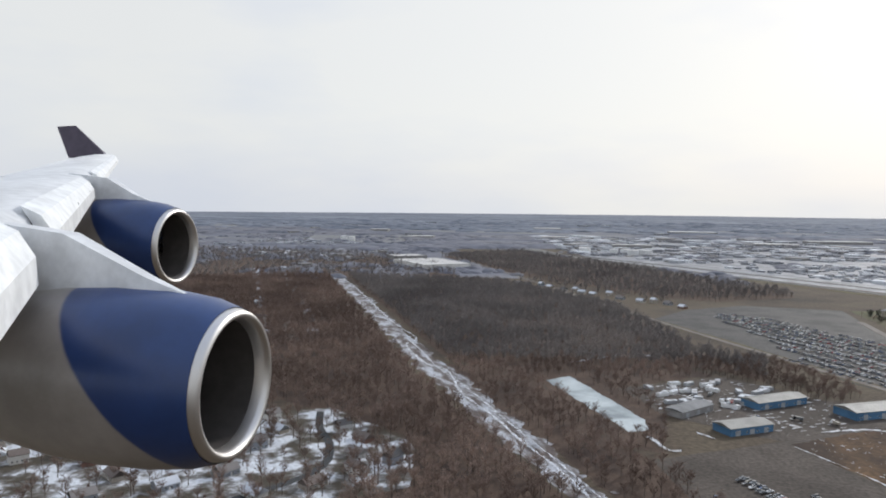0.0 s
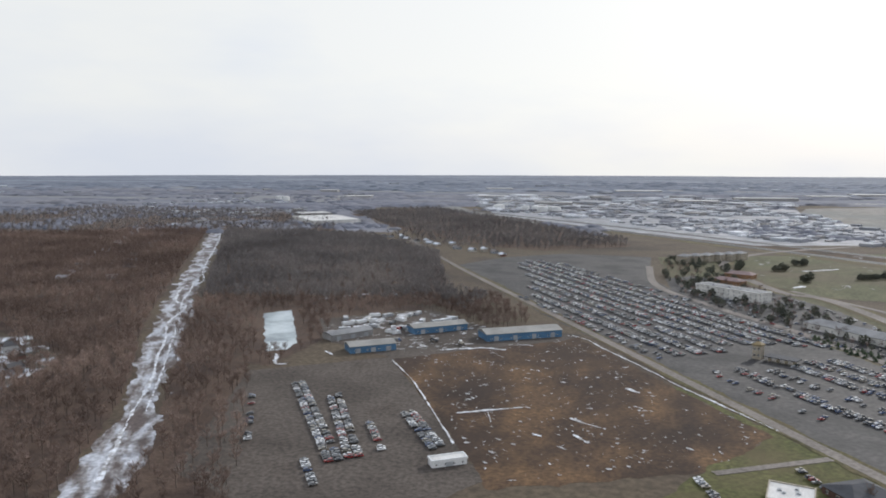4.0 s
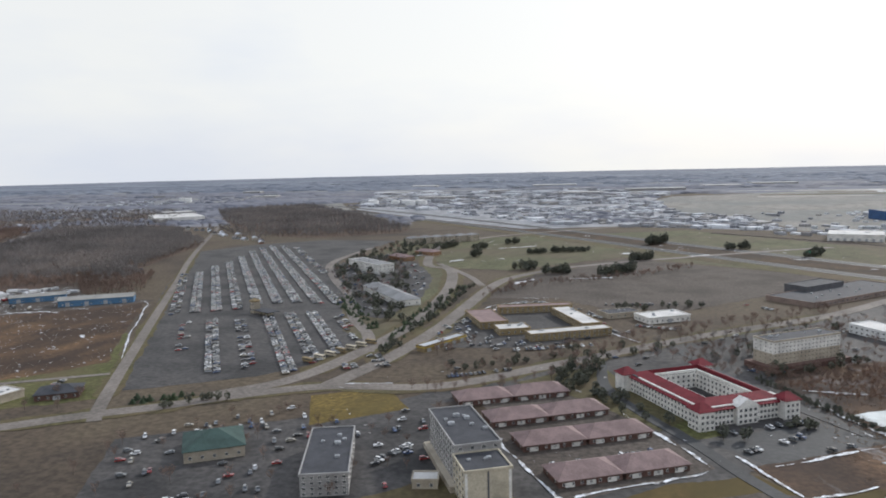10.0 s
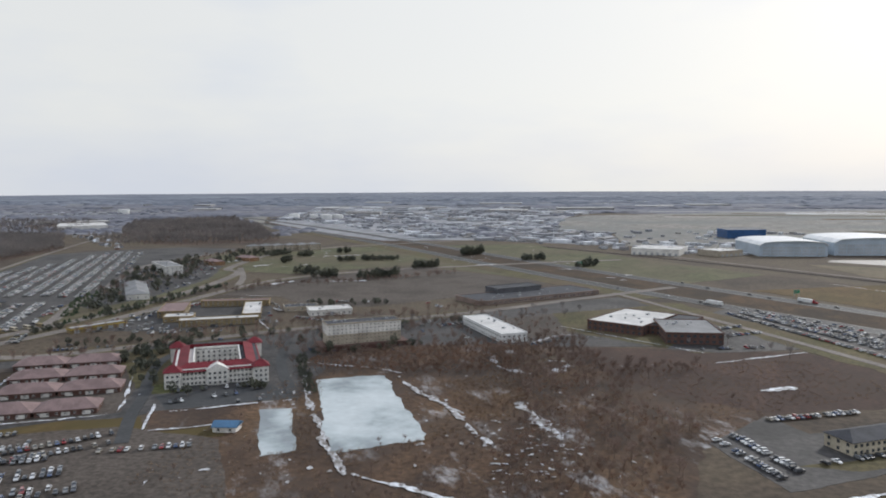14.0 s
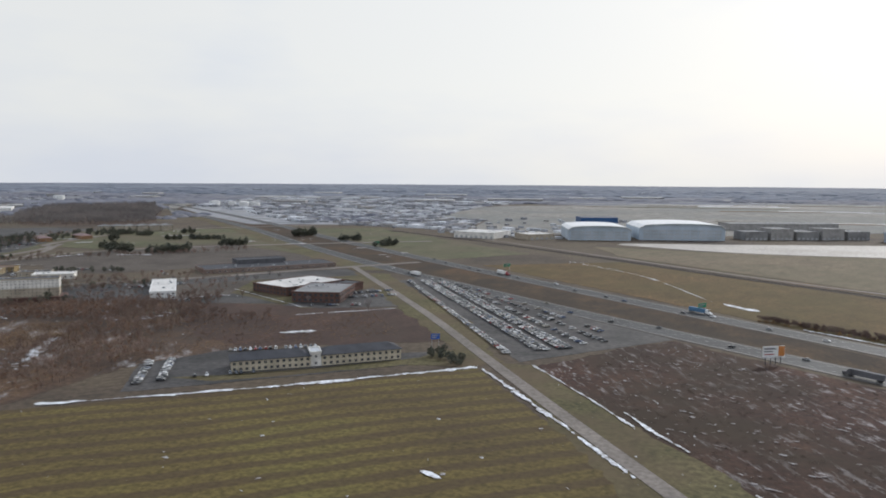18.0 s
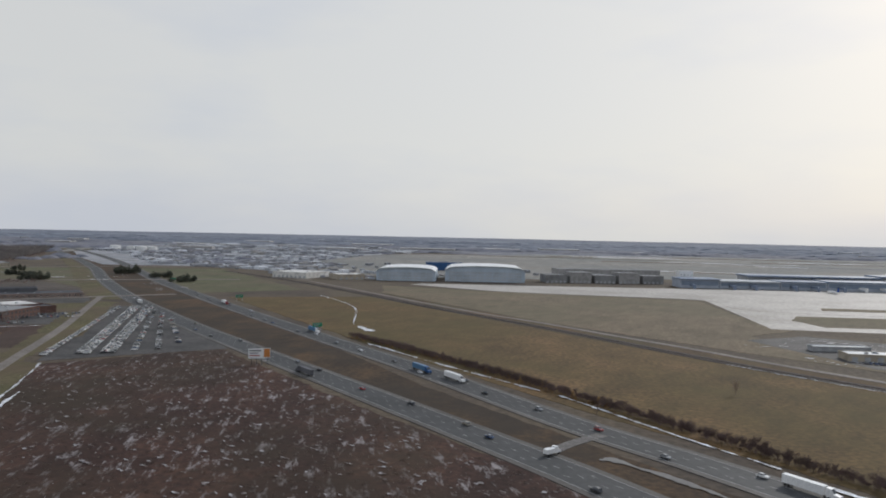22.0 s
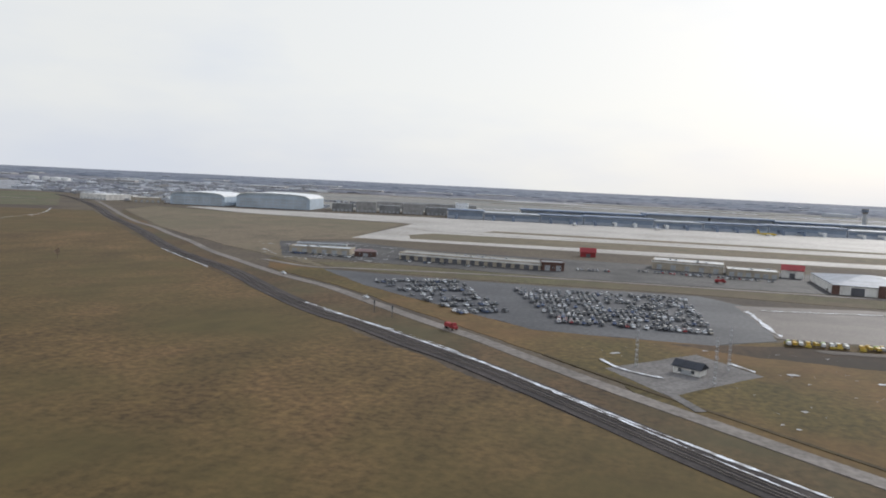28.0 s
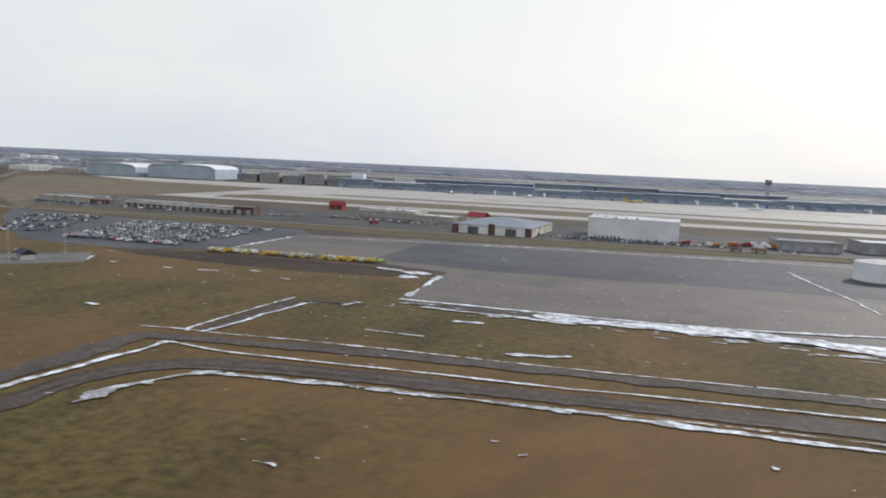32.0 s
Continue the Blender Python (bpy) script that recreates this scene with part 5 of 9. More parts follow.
RAIL = [(-160, 690), (-60, 600), (48, 488), (105, 423), (160, 366), (200, 323), (231, 288), (260, 257), (288, 232), (305, 217), (320, 201), (337, 182), (359, 160), (375, 148), (389.5, 135), (402, 125), (422, 105), (436, 90), (446, 80), (454, 72.5), (500, 27), (600, -75)]
rl = road("rail_bed", RAIL, 3.2, 0.12, M["ballast"], "dark ballast bed of a double railway", cat="railway")
for o in (-1.5, 0.3):
    for s in (0, 0.72):
        mb = Mesher()
        ribbon_into(mb, rl, 0.045, 0.30, 0.1, o + s)
        flat("rail", mb, M["rail_steel"], "worn steel rail", "rail")
for nm_, pts, w_, z_, mat_, lab in [
    ("loop_track", [(515, 36), (516.4, 46), (516.6, 56), (516.3, 60), (516.8, 64.7), (518.9, 69.5), (521.9, 73.2), (526, 75.7), (534, 77), (544, 78.4), (556, 79), (567, 79.7), (582, 81.3), (640, 83), (800, 82)], 2.0, 0.170, "wet_mud", "dark muddy bed of a curving drainage track"),
    ("loop_ruts", [(516, 40), (516.5, 56), (516.4, 60.8), (517.4, 65.5), (519.7, 70.5), (523.0, 74.2), (530, 77), (545, 79), (575, 81), (640, 83.3)], 0.55, 0.176, "damp_track", "pale worn ruts of the drainage track"),
    ("loop_ruts", [(517.6, 50), (518.0, 60.1), (519.2, 66), (522, 71.2), (527.4, 74.2), (545, 76.7), (575, 79), (640, 81.5)], 0.4, 0.1765, "damp_track", "pale worn ruts of the drainage track"),
    ("drain_bed", [(516.6, 117), (516.2, 105), (516, 95), (515.8, 89)], 1.5, 0.172, "wet_mud", "dark brown drain bed between two banks of snow"),
    ("drain_path", [(517, 115), (516.6, 104), (516, 93)], 0.45, 0.178, "damp_track", "grey strip along the drain"),
    ("dirt_track", [(511.5, 86.5), (510, 82), (509.9, 73.4), (509.5, 64), (509.0, 57), (507, 44), (500, 22)], 2.0, 0.180, "damp_track", "worn grey dirt track by the drain"),
    ("drain_road", [(507.5, 84), (515, 85.3), (525, 86.5), (534, 88), (548, 89.3), (562, 90.2), (575, 90.6), (585, 91.6), (640, 95), (800, 100)], 1.5, 0.186, "damp_track", "grey gravel perimeter track"),
    ("hook_ditch", [(517, 117.5), (523, 119), (528, 119)], 1.0, 0.174, "wet_mud", "muddy end of the drain"),
    ("apron_edge_mud", [(535, 125), (553, 123.5), (575, 124.5), (620, 125), (700, 121)], 1.6, 0.175, "wet_mud", "brown mud along the edge of the old apron"),
    ("plough_mud", [(470, 163), (490, 165), (512, 166), (527, 166)], 1.8, 0.177, "wet_mud", "muddy ground behind the parked ploughs"),
]:
    mb = Mesher()
    snow_into(mb, pts, w_ * 1.15, z_, len(nm_), 0.36, -0.2, rough=0.7, wander=0.2)
    flat(nm_, mb, M[mat_], lab, "track")
road("side_street", [(-420, 183), (-391, 200)], 1.2, 0.10, M["road"], "small side street")
road("suburb_street", [(-1000, 770), (-940, 668), (-815, 455), (-770, 380)], 2.2, 0.09, M["road"], "suburban street in the woods")
road("snowy_street", [(-692, 250), (-684, 232), (-672, 214), (-668, 190), (-690, 150)], 1.4, 0.14, M["freeway"], "wet black street in the snowy suburb")
road("terminal_taxiway", [(60, 596), (150, 552), (283, 540), (320, 470), (560, 490), (1100, 530)], 5.0, 0.08, M["concrete"], "pale concrete taxiway")

# ---- woods ----
joined("bare_wood", TREES, scatter(WOOD_BACK, 9.5, 103, 0.8), [M["bark"], M["twig_grey"]], "bare trees over the wooded suburb", "wood", seed=103)
joined("bare_wood", TREES, scatter(WOOD_SIDE, 4.8, 101, 0.95, [POND_HOLE]), [M["bark"], M["twig"]], "leafless brown wood round the frozen pond", "wood", seed=101, smin=0.55, smax=1.05)
joined("bare_wood", TREES, scatter(WOOD_OUTER, 8, 102, 0.85), [M["bark"], M["twig"]], "leafless outer winter wood", "wood", seed=102)
joined("bare_wood", TREES, scatter(WOOD_MAIN, 4.6, 1) + scatter(WOOD_FAR, 6.5, 2), [M["bark"], M["twig_grey"]], "leafless grey-brown winter wood", "wood", seed=1, smin=0.8, smax=1.3)
joined("bare_wood", TREES, scatter(WOOD_WEST, 4.6, 3), [M["bark"], M["twig"]], "leafless brown winter wood", "wood", seed=2)
joined("bare_wood", TREES, scatter(WOOD_MID, 5.0, 4) + scatter(WOOD_YARD, 4.5, 5), [M["bark"], M["twig"]], "leafless brown winter wood beside the clearing", "wood", seed=3, smin=0.6, smax=1.15)
joined("bare_wood", FINE_TREES, scatter(WOOD_POND, 3.9, 6, 0.75), [M["bark"], M["twig"]], "thicket of bare trees beside the frozen pond", "wood", seed=4, smin=0.4, smax=0.8)
joined("bare_thicket", FINE_BUSHES, scatter(WOOD_POND, 2.9, 62, 0.7), [M["bark"], M["twig_thicket"]], "bare red-brown undergrowth beside the frozen pond", "thicket", seed=62, smin=0.4, smax=0.75)
joined("bare_thicket", FINE_BUSHES, scatter([(-188, 222), (-162, 240), (-143, 262), (-122, 252), (-118, 224), (-140, 214), (-180, 210)], 1.9, 63, 0.85), [M["bark"], M["twig_thicket"]], "bare red-brown brush behind the frozen pond", "thicket", seed=63, smin=0.4, smax=0.8)
joined("reed_bed", TUFTS, scatter([(-139, 206), (-123, 220), (-112, 202), (-112, 182), (-115, 172), (-124, 177)], 1.0, 64, 0.9) + scatter([(-183, 206), (-174, 204), (-152, 144), (-160, 140), (-170, 172)], 1.1, 65, 0.8, [POND_ICE, POND_SMALL]) + scatter([(-148, 146), (-130, 156), (-124, 166), (-128, 170), (-131, 158), (-149, 142)], 1.0, 66, 0.8, [POND_ICE]), [M["russet_reed"]], "tan dead reeds in dense beds round the frozen ponds", "reeds", seed=66, smin=0.5, smax=0.95)
BLOB = [(268, 124), (276, 140), (286, 142), (300, 114), (300, 102), (290, 96), (280, 110)]
joined("bare_thicket", FINE_BUSHES + FINE_TREES[:2], scatter(BLOB, 1.25, 7, 0.9), [M["bark"], M["twig_dark"]], "dense purple-brown thicket beside the freeway", "thicket", seed=5, smin=0.4, smax=0.85)
line = catmull([(110, 282), (150, 246), (191, 205), (226, 166), (243, 147), (262, 127), (282, 106), (300, 88), (330, 55)], 1.5)
rnd = random.Random(5)
hedge = [(p.x + rnd.uniform(-1.8, 1.8), p.y + rnd.uniform(-1.8, 1.8), rnd.uniform(0.3, 0.75)) for p in line for _ in range(11)]
joined("bare_hedge", FINE_BUSHES, hedge, [M["bark"], M["twig_dark"]], "bare hedge along the freeway fence", "hedge", seed=6)
joined("russet_hedge", SHRUBS, [(p.x + rnd.uniform(-2, 2), p.y + rnd.uniform(-2, 2), rnd.uniform(0.5, 1.0)) for p in line[:90]], [M["russet"]], "russet winter shrubs along the fence", "hedge", seed=7)
joined("scrub", FINE_BUSHES, [(x, y, 0.5) for x, y in scatter([(-185, 212), (-120, 232), (-60, 250), (-50, 196), (-75, 165), (-110, 98), (-180, 125)], 6.5, 8, 0.6, [[(-175, 201), (-157, 210), (-130, 158), (-148, 144)], [(-178, 170), (-170, 173), (-156, 145), (-162, 140)]])], [M["bark"], M["twig"]], "brown scrub and reeds round the frozen ponds", "scrub", seed=8)
joined("roadside_trees", TREES, scatter([(-700, 735), (-560, 610), (-540, 640), (-680, 760)], 9, 9), [M["bark"], M["twig_grey"]], "bare trees between the houses", "trees", seed=9)
joined("suburb_trees", TREES, scatter([(-1010, 760), (-900, 690), (-770, 400), (-860, 420)], 9, 10) + scatter([(-840, 120), (-600, 110), (-640, 240), (-760, 280), (-860, 260)], 7.5, 11, 0.8), [M["bark"], M["twig"]], "bare suburban trees among the houses", "trees", seed=10)
joined("verge_shrubs", SHRUBS, [(x, y, 1.1) for x, y in scatter([(-311, 300), (-313, 385), (-318, 380), (-322, 300), (-318, 260), (-312, 240)], 3.5, 12, 0.8) + scatter([(-372, 336), (-330, 272), (-326, 278), (-366, 344)], 3.0, 13, 0.9) + scatter([(-368, 176), (-345, 190), (-343, 187), (-366, 172)], 3.0, 14, 0.9)], [M["conifer"]], "dark evergreen shrubs along the access roads", "shrubs", seed=11)
rnd = random.Random(15)
screens = []
for (xa, ya), (xb, yb), big in [((-277, 431), (-265, 435), 1.3), ((-247, 427), (-227, 447), 1.25), ((-232, 489), (-217, 504), 1.25), ((-286, 538), (-260, 547), 0.95), ((-302, 529), (-289, 534), 0.95), ((-330, 594), (-319, 598), 1.2), ((-338, 509), (-334, 511), 1.5), ((-220, 589), (-204, 604), 1.6), ((-162, 563), (-149, 568), 1.2), ((-119, 521), (-107, 535), 1.2), ((-348, 558), (-338, 562), 1.1), ((-372, 556), (-366, 580), 1.0)]:
    n = int(math.hypot(xb - xa, yb - ya) / 1.5) + 2
    for q in range(2 * n):
        t = rnd.random()
        screens.append((xa + (xb - xa) * t + rnd.uniform(-1.2, 1.2), ya + (yb - ya) * t + rnd.uniform(-2.2, 2.2), big * rnd.uniform(0.75, 1.1)))
joined("interchange_trees", BUSHY, screens, [M["bark"], M["evergreen"]], "dark evergreen screens in the interchange", "trees", seed=12, smin=0.85, smax=1.1)
brush = []
for (xa, ya), (xb, yb) in [((-283, 384), (-250, 407)), ((-250, 407), (-223, 431)), ((-223, 431), (-196, 462)), ((-297, 352), (-284, 384))]:
    for q in range(34):
        t = rnd.random()
        brush.append((xa + (xb - xa) * t + rnd.uniform(-3, 3), ya + (yb - ya) * t + rnd.uniform(-5, 5), rnd.uniform(0.35, 0.75)))
joined("ramp_brush", FINE_TREES, brush, [M["bark"], M["twig"]], "brown bare brush along the ramp", "scrub", seed=112)
joined("motel_trees", FINE_TREES, scatter([(-230, 255), (-120, 345), (-100, 330), (-205, 235)], 9, 17, 0.7) + scatter([(-60, 290), (-20, 270), (-30, 250), (-70, 262)], 9, 18, 0.6) + scatter([(-420, 430), (-370, 470), (-335, 320), (-365, 350)], 9, 19, 0.7), [M["bark"], M["twig_grey"]], "bare street trees between the motels", "trees", seed=13, smin=0.5, smax=0.9)
joined("motel_trees", FINE_TREES, scatter([(-300, 215), (-225, 258), (-160, 318), (-70, 262), (-110, 262), (-180, 222), (-190, 205), (-236, 240), (-262, 214)], 8.5, 41, 0.6, [[(-236, 226), (-213, 183), (-190, 206), (-214, 247)], [(-200, 245), (-160, 262), (-168, 275), (-205, 258)], [(-135, 262), (-118, 266), (-140, 305), (-155, 298)]]) + scatter([(-425, 600), (-370, 470), (-338, 320), (-372, 345), (-415, 440)], 8, 42, 0.8) + scatter([(-330, 150), (-300, 180), (-262, 130), (-300, 110)], 10, 43, 0.4), [M["bark"], M["twig"]], "bare trees and brush between the motels", "trees", seed=43, smin=0.45, smax=0.8)
joined("inn_trees", BUSHY, scatter([(-428, 530), (-378, 470), (-352, 400), (-318, 290), (-326, 284), (-372, 348), (-412, 436)], 6.0, 81, 0.5, [[(-410, 450), (-374, 416), (-364, 428), (-400, 462)], [(-370, 364), (-333, 318), (-322, 330), (-358, 376)]]) + [(x, y, 0.6) for x, y in scatter([(-320, 385), (-309, 385), (-308, 300), (-309, 240), (-313, 236), (-314, 300)], 3.6, 82, 0.55)] + scatter([(-305, 448), (-275, 436), (-278, 452), (-298, 460)], 5, 83) + scatter([(-420, 600), (-372, 600), (-372, 470), (-416, 540)], 7, 88, 0.6), [M["bark"], M["evergreen"]], "dark rounded evergreens round the inns and bends", "trees", seed=81, smin=0.7, smax=1.35)
joined("quarter_evergreens", BUSHY, [(-250, 254), (-247, 248), (-247, 238), (-240, 231), (-232, 258), (-272, 230), (-265, 234), (-262, 236), (-220, 260), (-215, 264), (-243, 246), (-236, 244), (-238, 250), (-254, 243), (-228, 252)] + [(x, y, 0.4) for x, y in scatter([(-195, 228), (-188, 214), (-172, 186), (-169, 187), (-184, 214), (-192, 230)], 1.3, 91, 0.95)] + scatter([(-248, 232), (-238, 214), (-224, 190), (-228, 186), (-246, 212), (-254, 228)], 3.6, 92, 0.75) + scatter([(-212, 176), (-186, 193), (-184, 190), (-211, 173)], 2.4, 93, 0.4) + scatter([(-196, 232), (-150, 262), (-146, 256), (-190, 226)], 4.0, 94, 0.7) + scatter([(-210, 250), (-160, 310), (-150, 300), (-198, 246)], 7, 95, 0.5) + scatter([(-240, 330), (-200, 345), (-196, 336), (-236, 322)], 5, 96, 0.6), [M["bark"], M["evergreen"]], "dark rounded evergreens between the motels", "trees", seed=82, smin=0.45, smax=0.95)
joined("quarter_street_trees", FINE_TREES, [(x, y, 0.8) for x, y in scatter([(-262, 246), (-228, 276), (-198, 302), (-150, 344), (-142, 336), (-190, 290), (-220, 264), (-254, 238)], 4.0, 141, 0.55) + scatter([(-300, 196), (-262, 216), (-240, 236), (-236, 228), (-258, 206), (-296, 190)], 4.5, 142, 0.5) + scatter([(-215, 250), (-196, 268), (-160, 300), (-150, 292), (-186, 258), (-206, 240)], 4.5, 143, 0.6)], [M["bark"], M["twig"]], "bare street trees along the boulevard", "trees", seed=141, smin=0.6, smax=1.0)
joined("quarter_brush", FINE_BUSHES, [(x, y, 0.8) for x, y in scatter([(-300, 222), (-225, 262), (-196, 288), (-160, 318), (-120, 330), (-108, 268), (-180, 224), (-236, 244)], 4.2, 97, 0.6, [[(-193, 238), (-160, 254), (-168, 272), (-198, 258)], [(-135, 262), (-118, 266), (-140, 305), (-155, 298)], [(-292, 262), (-230, 262), (-230, 290), (-250, 325), (-292, 320)]])], [M["bark"], M["twig"]], "bare brush and saplings between the motels", "scrub", seed=83)
joined("west_brush", FINE_TREES, scatter([(-350, 150), (-318, 184), (-296, 164), (-280, 188), (-268, 168), (-272, 130), (-310, 106), (-350, 120)], 7.5, 98, 0.5, [[(-328, 136), (-308, 144), (-316, 164), (-334, 156)], [(-302, 124), (-276, 130), (-284, 162), (-306, 158)], [(-317, 191), (-298, 202), (-286, 185), (-307, 168)]]), [M["bark"], M["twig"]], "bare trees among the western forecourts", "trees", seed=98, smin=0.4, smax=0.7)
joined("bank_brush", FINE_BUSHES, [(x, y, 0.7) for x, y in scatter([(-190, 236), (-160, 246), (-122, 264), (-95, 252), (-104, 214), (-122, 216), (-150, 216), (-186, 222)], 2.8, 111, 0.75)] + [(x, y, 0.5) for x, y in scatter([(-150, 146), (-130, 160), (-112, 190), (-100, 160), (-104, 120), (-140, 118)], 3.4, 112, 0.7)], [M["bark"], M["twig"]], "brown brush between the hotels and the ponds", "scrub", seed=111)
joined("scrub_tufts", TUFTS, scatter([(44, 192), (76, 234), (100, 212), (150, 166), (196, 126), (216, 103), (250, 68), (290, 20), (135, 10), (96, 90)], 2.1, 44, 0.5), [M["scrub_stalk"]], "dead stalks all over the scrub field", "scrub", seed=44, smin=0.4, smax=0.85)
joined("reed_tufts", TUFTS, scatter([(-185, 212), (-120, 232), (-30, 258), (-10, 225), (-50, 198), (-72, 165), (-78, 132), (-110, 98), (-182, 122)], 1.9, 45, 0.7, [[(-176, 202), (-157, 211), (-129, 158), (-148, 143)], [(-179, 171), (-170, 174), (-155, 145), (-162, 139)]]), [M["russet_reed"]], "dead brown reeds round the frozen ponds", "reeds", seed=45, smin=0.45, smax=0.9)
# distance
far = []
rnd = random.Random(9)
for k in range(9000):
    d = 1450 * (3.2 ** rnd.random())
    a = rnd.uniform(radians(20), radians(172))
    x, y = d * math.cos(a), 100 + d * math.sin(a)
    n = noise.noise(Vector((x / 520, y / 260, 0))) + 0.5 * noise.noise(Vector((x / 170, y / 90, 4)))
    if (n > 0.05 - 0.25 * (d > 2200) or d > 3000) and not (-60 < x < 1700 and y < 1750) and y > 1000 and not inside(x, y, TOWN):
        far.append((x, y, rnd.uniform(26, 40)))
# farther woods take the bluer colour, so the painted haze deepens
joined("far_woods", CLUMPS, [p for p in far if p[1] < 2000], [M["mid_wood_hazed"]], "grey winter woods on the plain", "woods", seed=14, squash=0.13, smin=0.9, smax=1.1, zvar=0.1)
joined("far_woods", CLUMPS, [p for p in far if p[1] >= 2000], [M["far_wood_hazed"]], "far winter woods on the plain, blue-grey for haze", "woods", seed=16, squash=0.11, smin=0.9, smax=1.1, zvar=0.1)
rise = Mesher()
vs, fs, N = [], [], 420
for q, (d, h) in enumerate(((3100, 0.0), (3500, 4.0), (3900, 9.0), (4300, 13.0), (4700, 15.5), (4900, 15.5))):
    for k in range(N + 1):
        a = radians(4 + 176 * k / N)
        w = 1.0 + 0.10 * noise.noise(Vector((math.cos(a) * 9, math.sin(a) * 9, q * 0.7))) + 0.05 * noise.noise(Vector((math.cos(a) * 40, math.sin(a) * 40, q)))
        vs.append((d * math.cos(a), d * math.sin(a), h * w))
for q in range(5):
    for k in range(N):
        o = q * (N + 1) + k
        fs.append((o, o + N + 1, o + N + 2, o + 1))
rise.add(vs, fs)
flat("wooded_rise", rise, M["far_wood_hazed"], "wooded low rise along the horizon", "ground")
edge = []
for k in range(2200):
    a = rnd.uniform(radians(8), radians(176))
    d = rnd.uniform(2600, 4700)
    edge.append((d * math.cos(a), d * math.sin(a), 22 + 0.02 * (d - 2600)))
joined("horizon_woods", CLUMPS, edge, [M["far_wood_hazed"]], "far woods at the foot of the horizon", "woods", seed=15, squash=0.16, smin=0.6, smax=1.2, zvar=0.2)
# ---- buildings ----
WINDOW_MESHES = {}


def window_mesh(w, h, frame_mat="white_wall"):
    key = (round(w, 2), round(h, 2), frame_mat)
    if key not in WINDOW_MESHES:
        mb = Mesher()
        mb.box(-w / 2, -0.05, 0, w / 2, 0.03, h, 0)
        mb.box(-w / 2 + 0.05, -0.075, 0.06, -0.02, -0.051, h - 0.05, 1)
        mb.box(0.02, -0.075, 0.06, w / 2 - 0.05, -0.051, h - 0.05, 1)
        WINDOW_MESHES[key] = mb.mesh("window", [M[frame_mat], M["glass"]])
    return WINDOW_MESHES[key]


def door_mesh(w, h, mat):
    key = ("door", round(w, 2), round(h, 2), mat)
    if key not in WINDOW_MESHES:
        mb = Mesher()
        mb.box(-w / 2, -0.06, 0, w / 2, 0.03, h, 0)
        for k in range(3):
            mb.box(-w / 2 + 0.06, -0.075, h * (0.08 + 0.3 * k), w / 2 - 0.06, -0.061, h * (0.3 + 0.3 * k), 0)
        WINDOW_MESHES[key] = mb.mesh("door", [M[mat]])
    return WINDOW_MESHES[key]


def facade(parent, x0, y0, x1, y1, z, w, h, count, mesh=None, name="window", frame_mat="white_wall"):
    """A row of openings along one wall, from its left end to its right end as seen from outside."""
    ang = math.degrees(math.atan2(y1 - y0, x1 - x0))
    me = mesh or window_mesh(w, h, frame_mat)
    for k in range(count):
        t = (k + 0.5) / count
        part(name, me, [], parent, "", pose(x0 + (x1 - x0) * t, y0 + (y1 - y0) * t, z, 0, 0, ang))


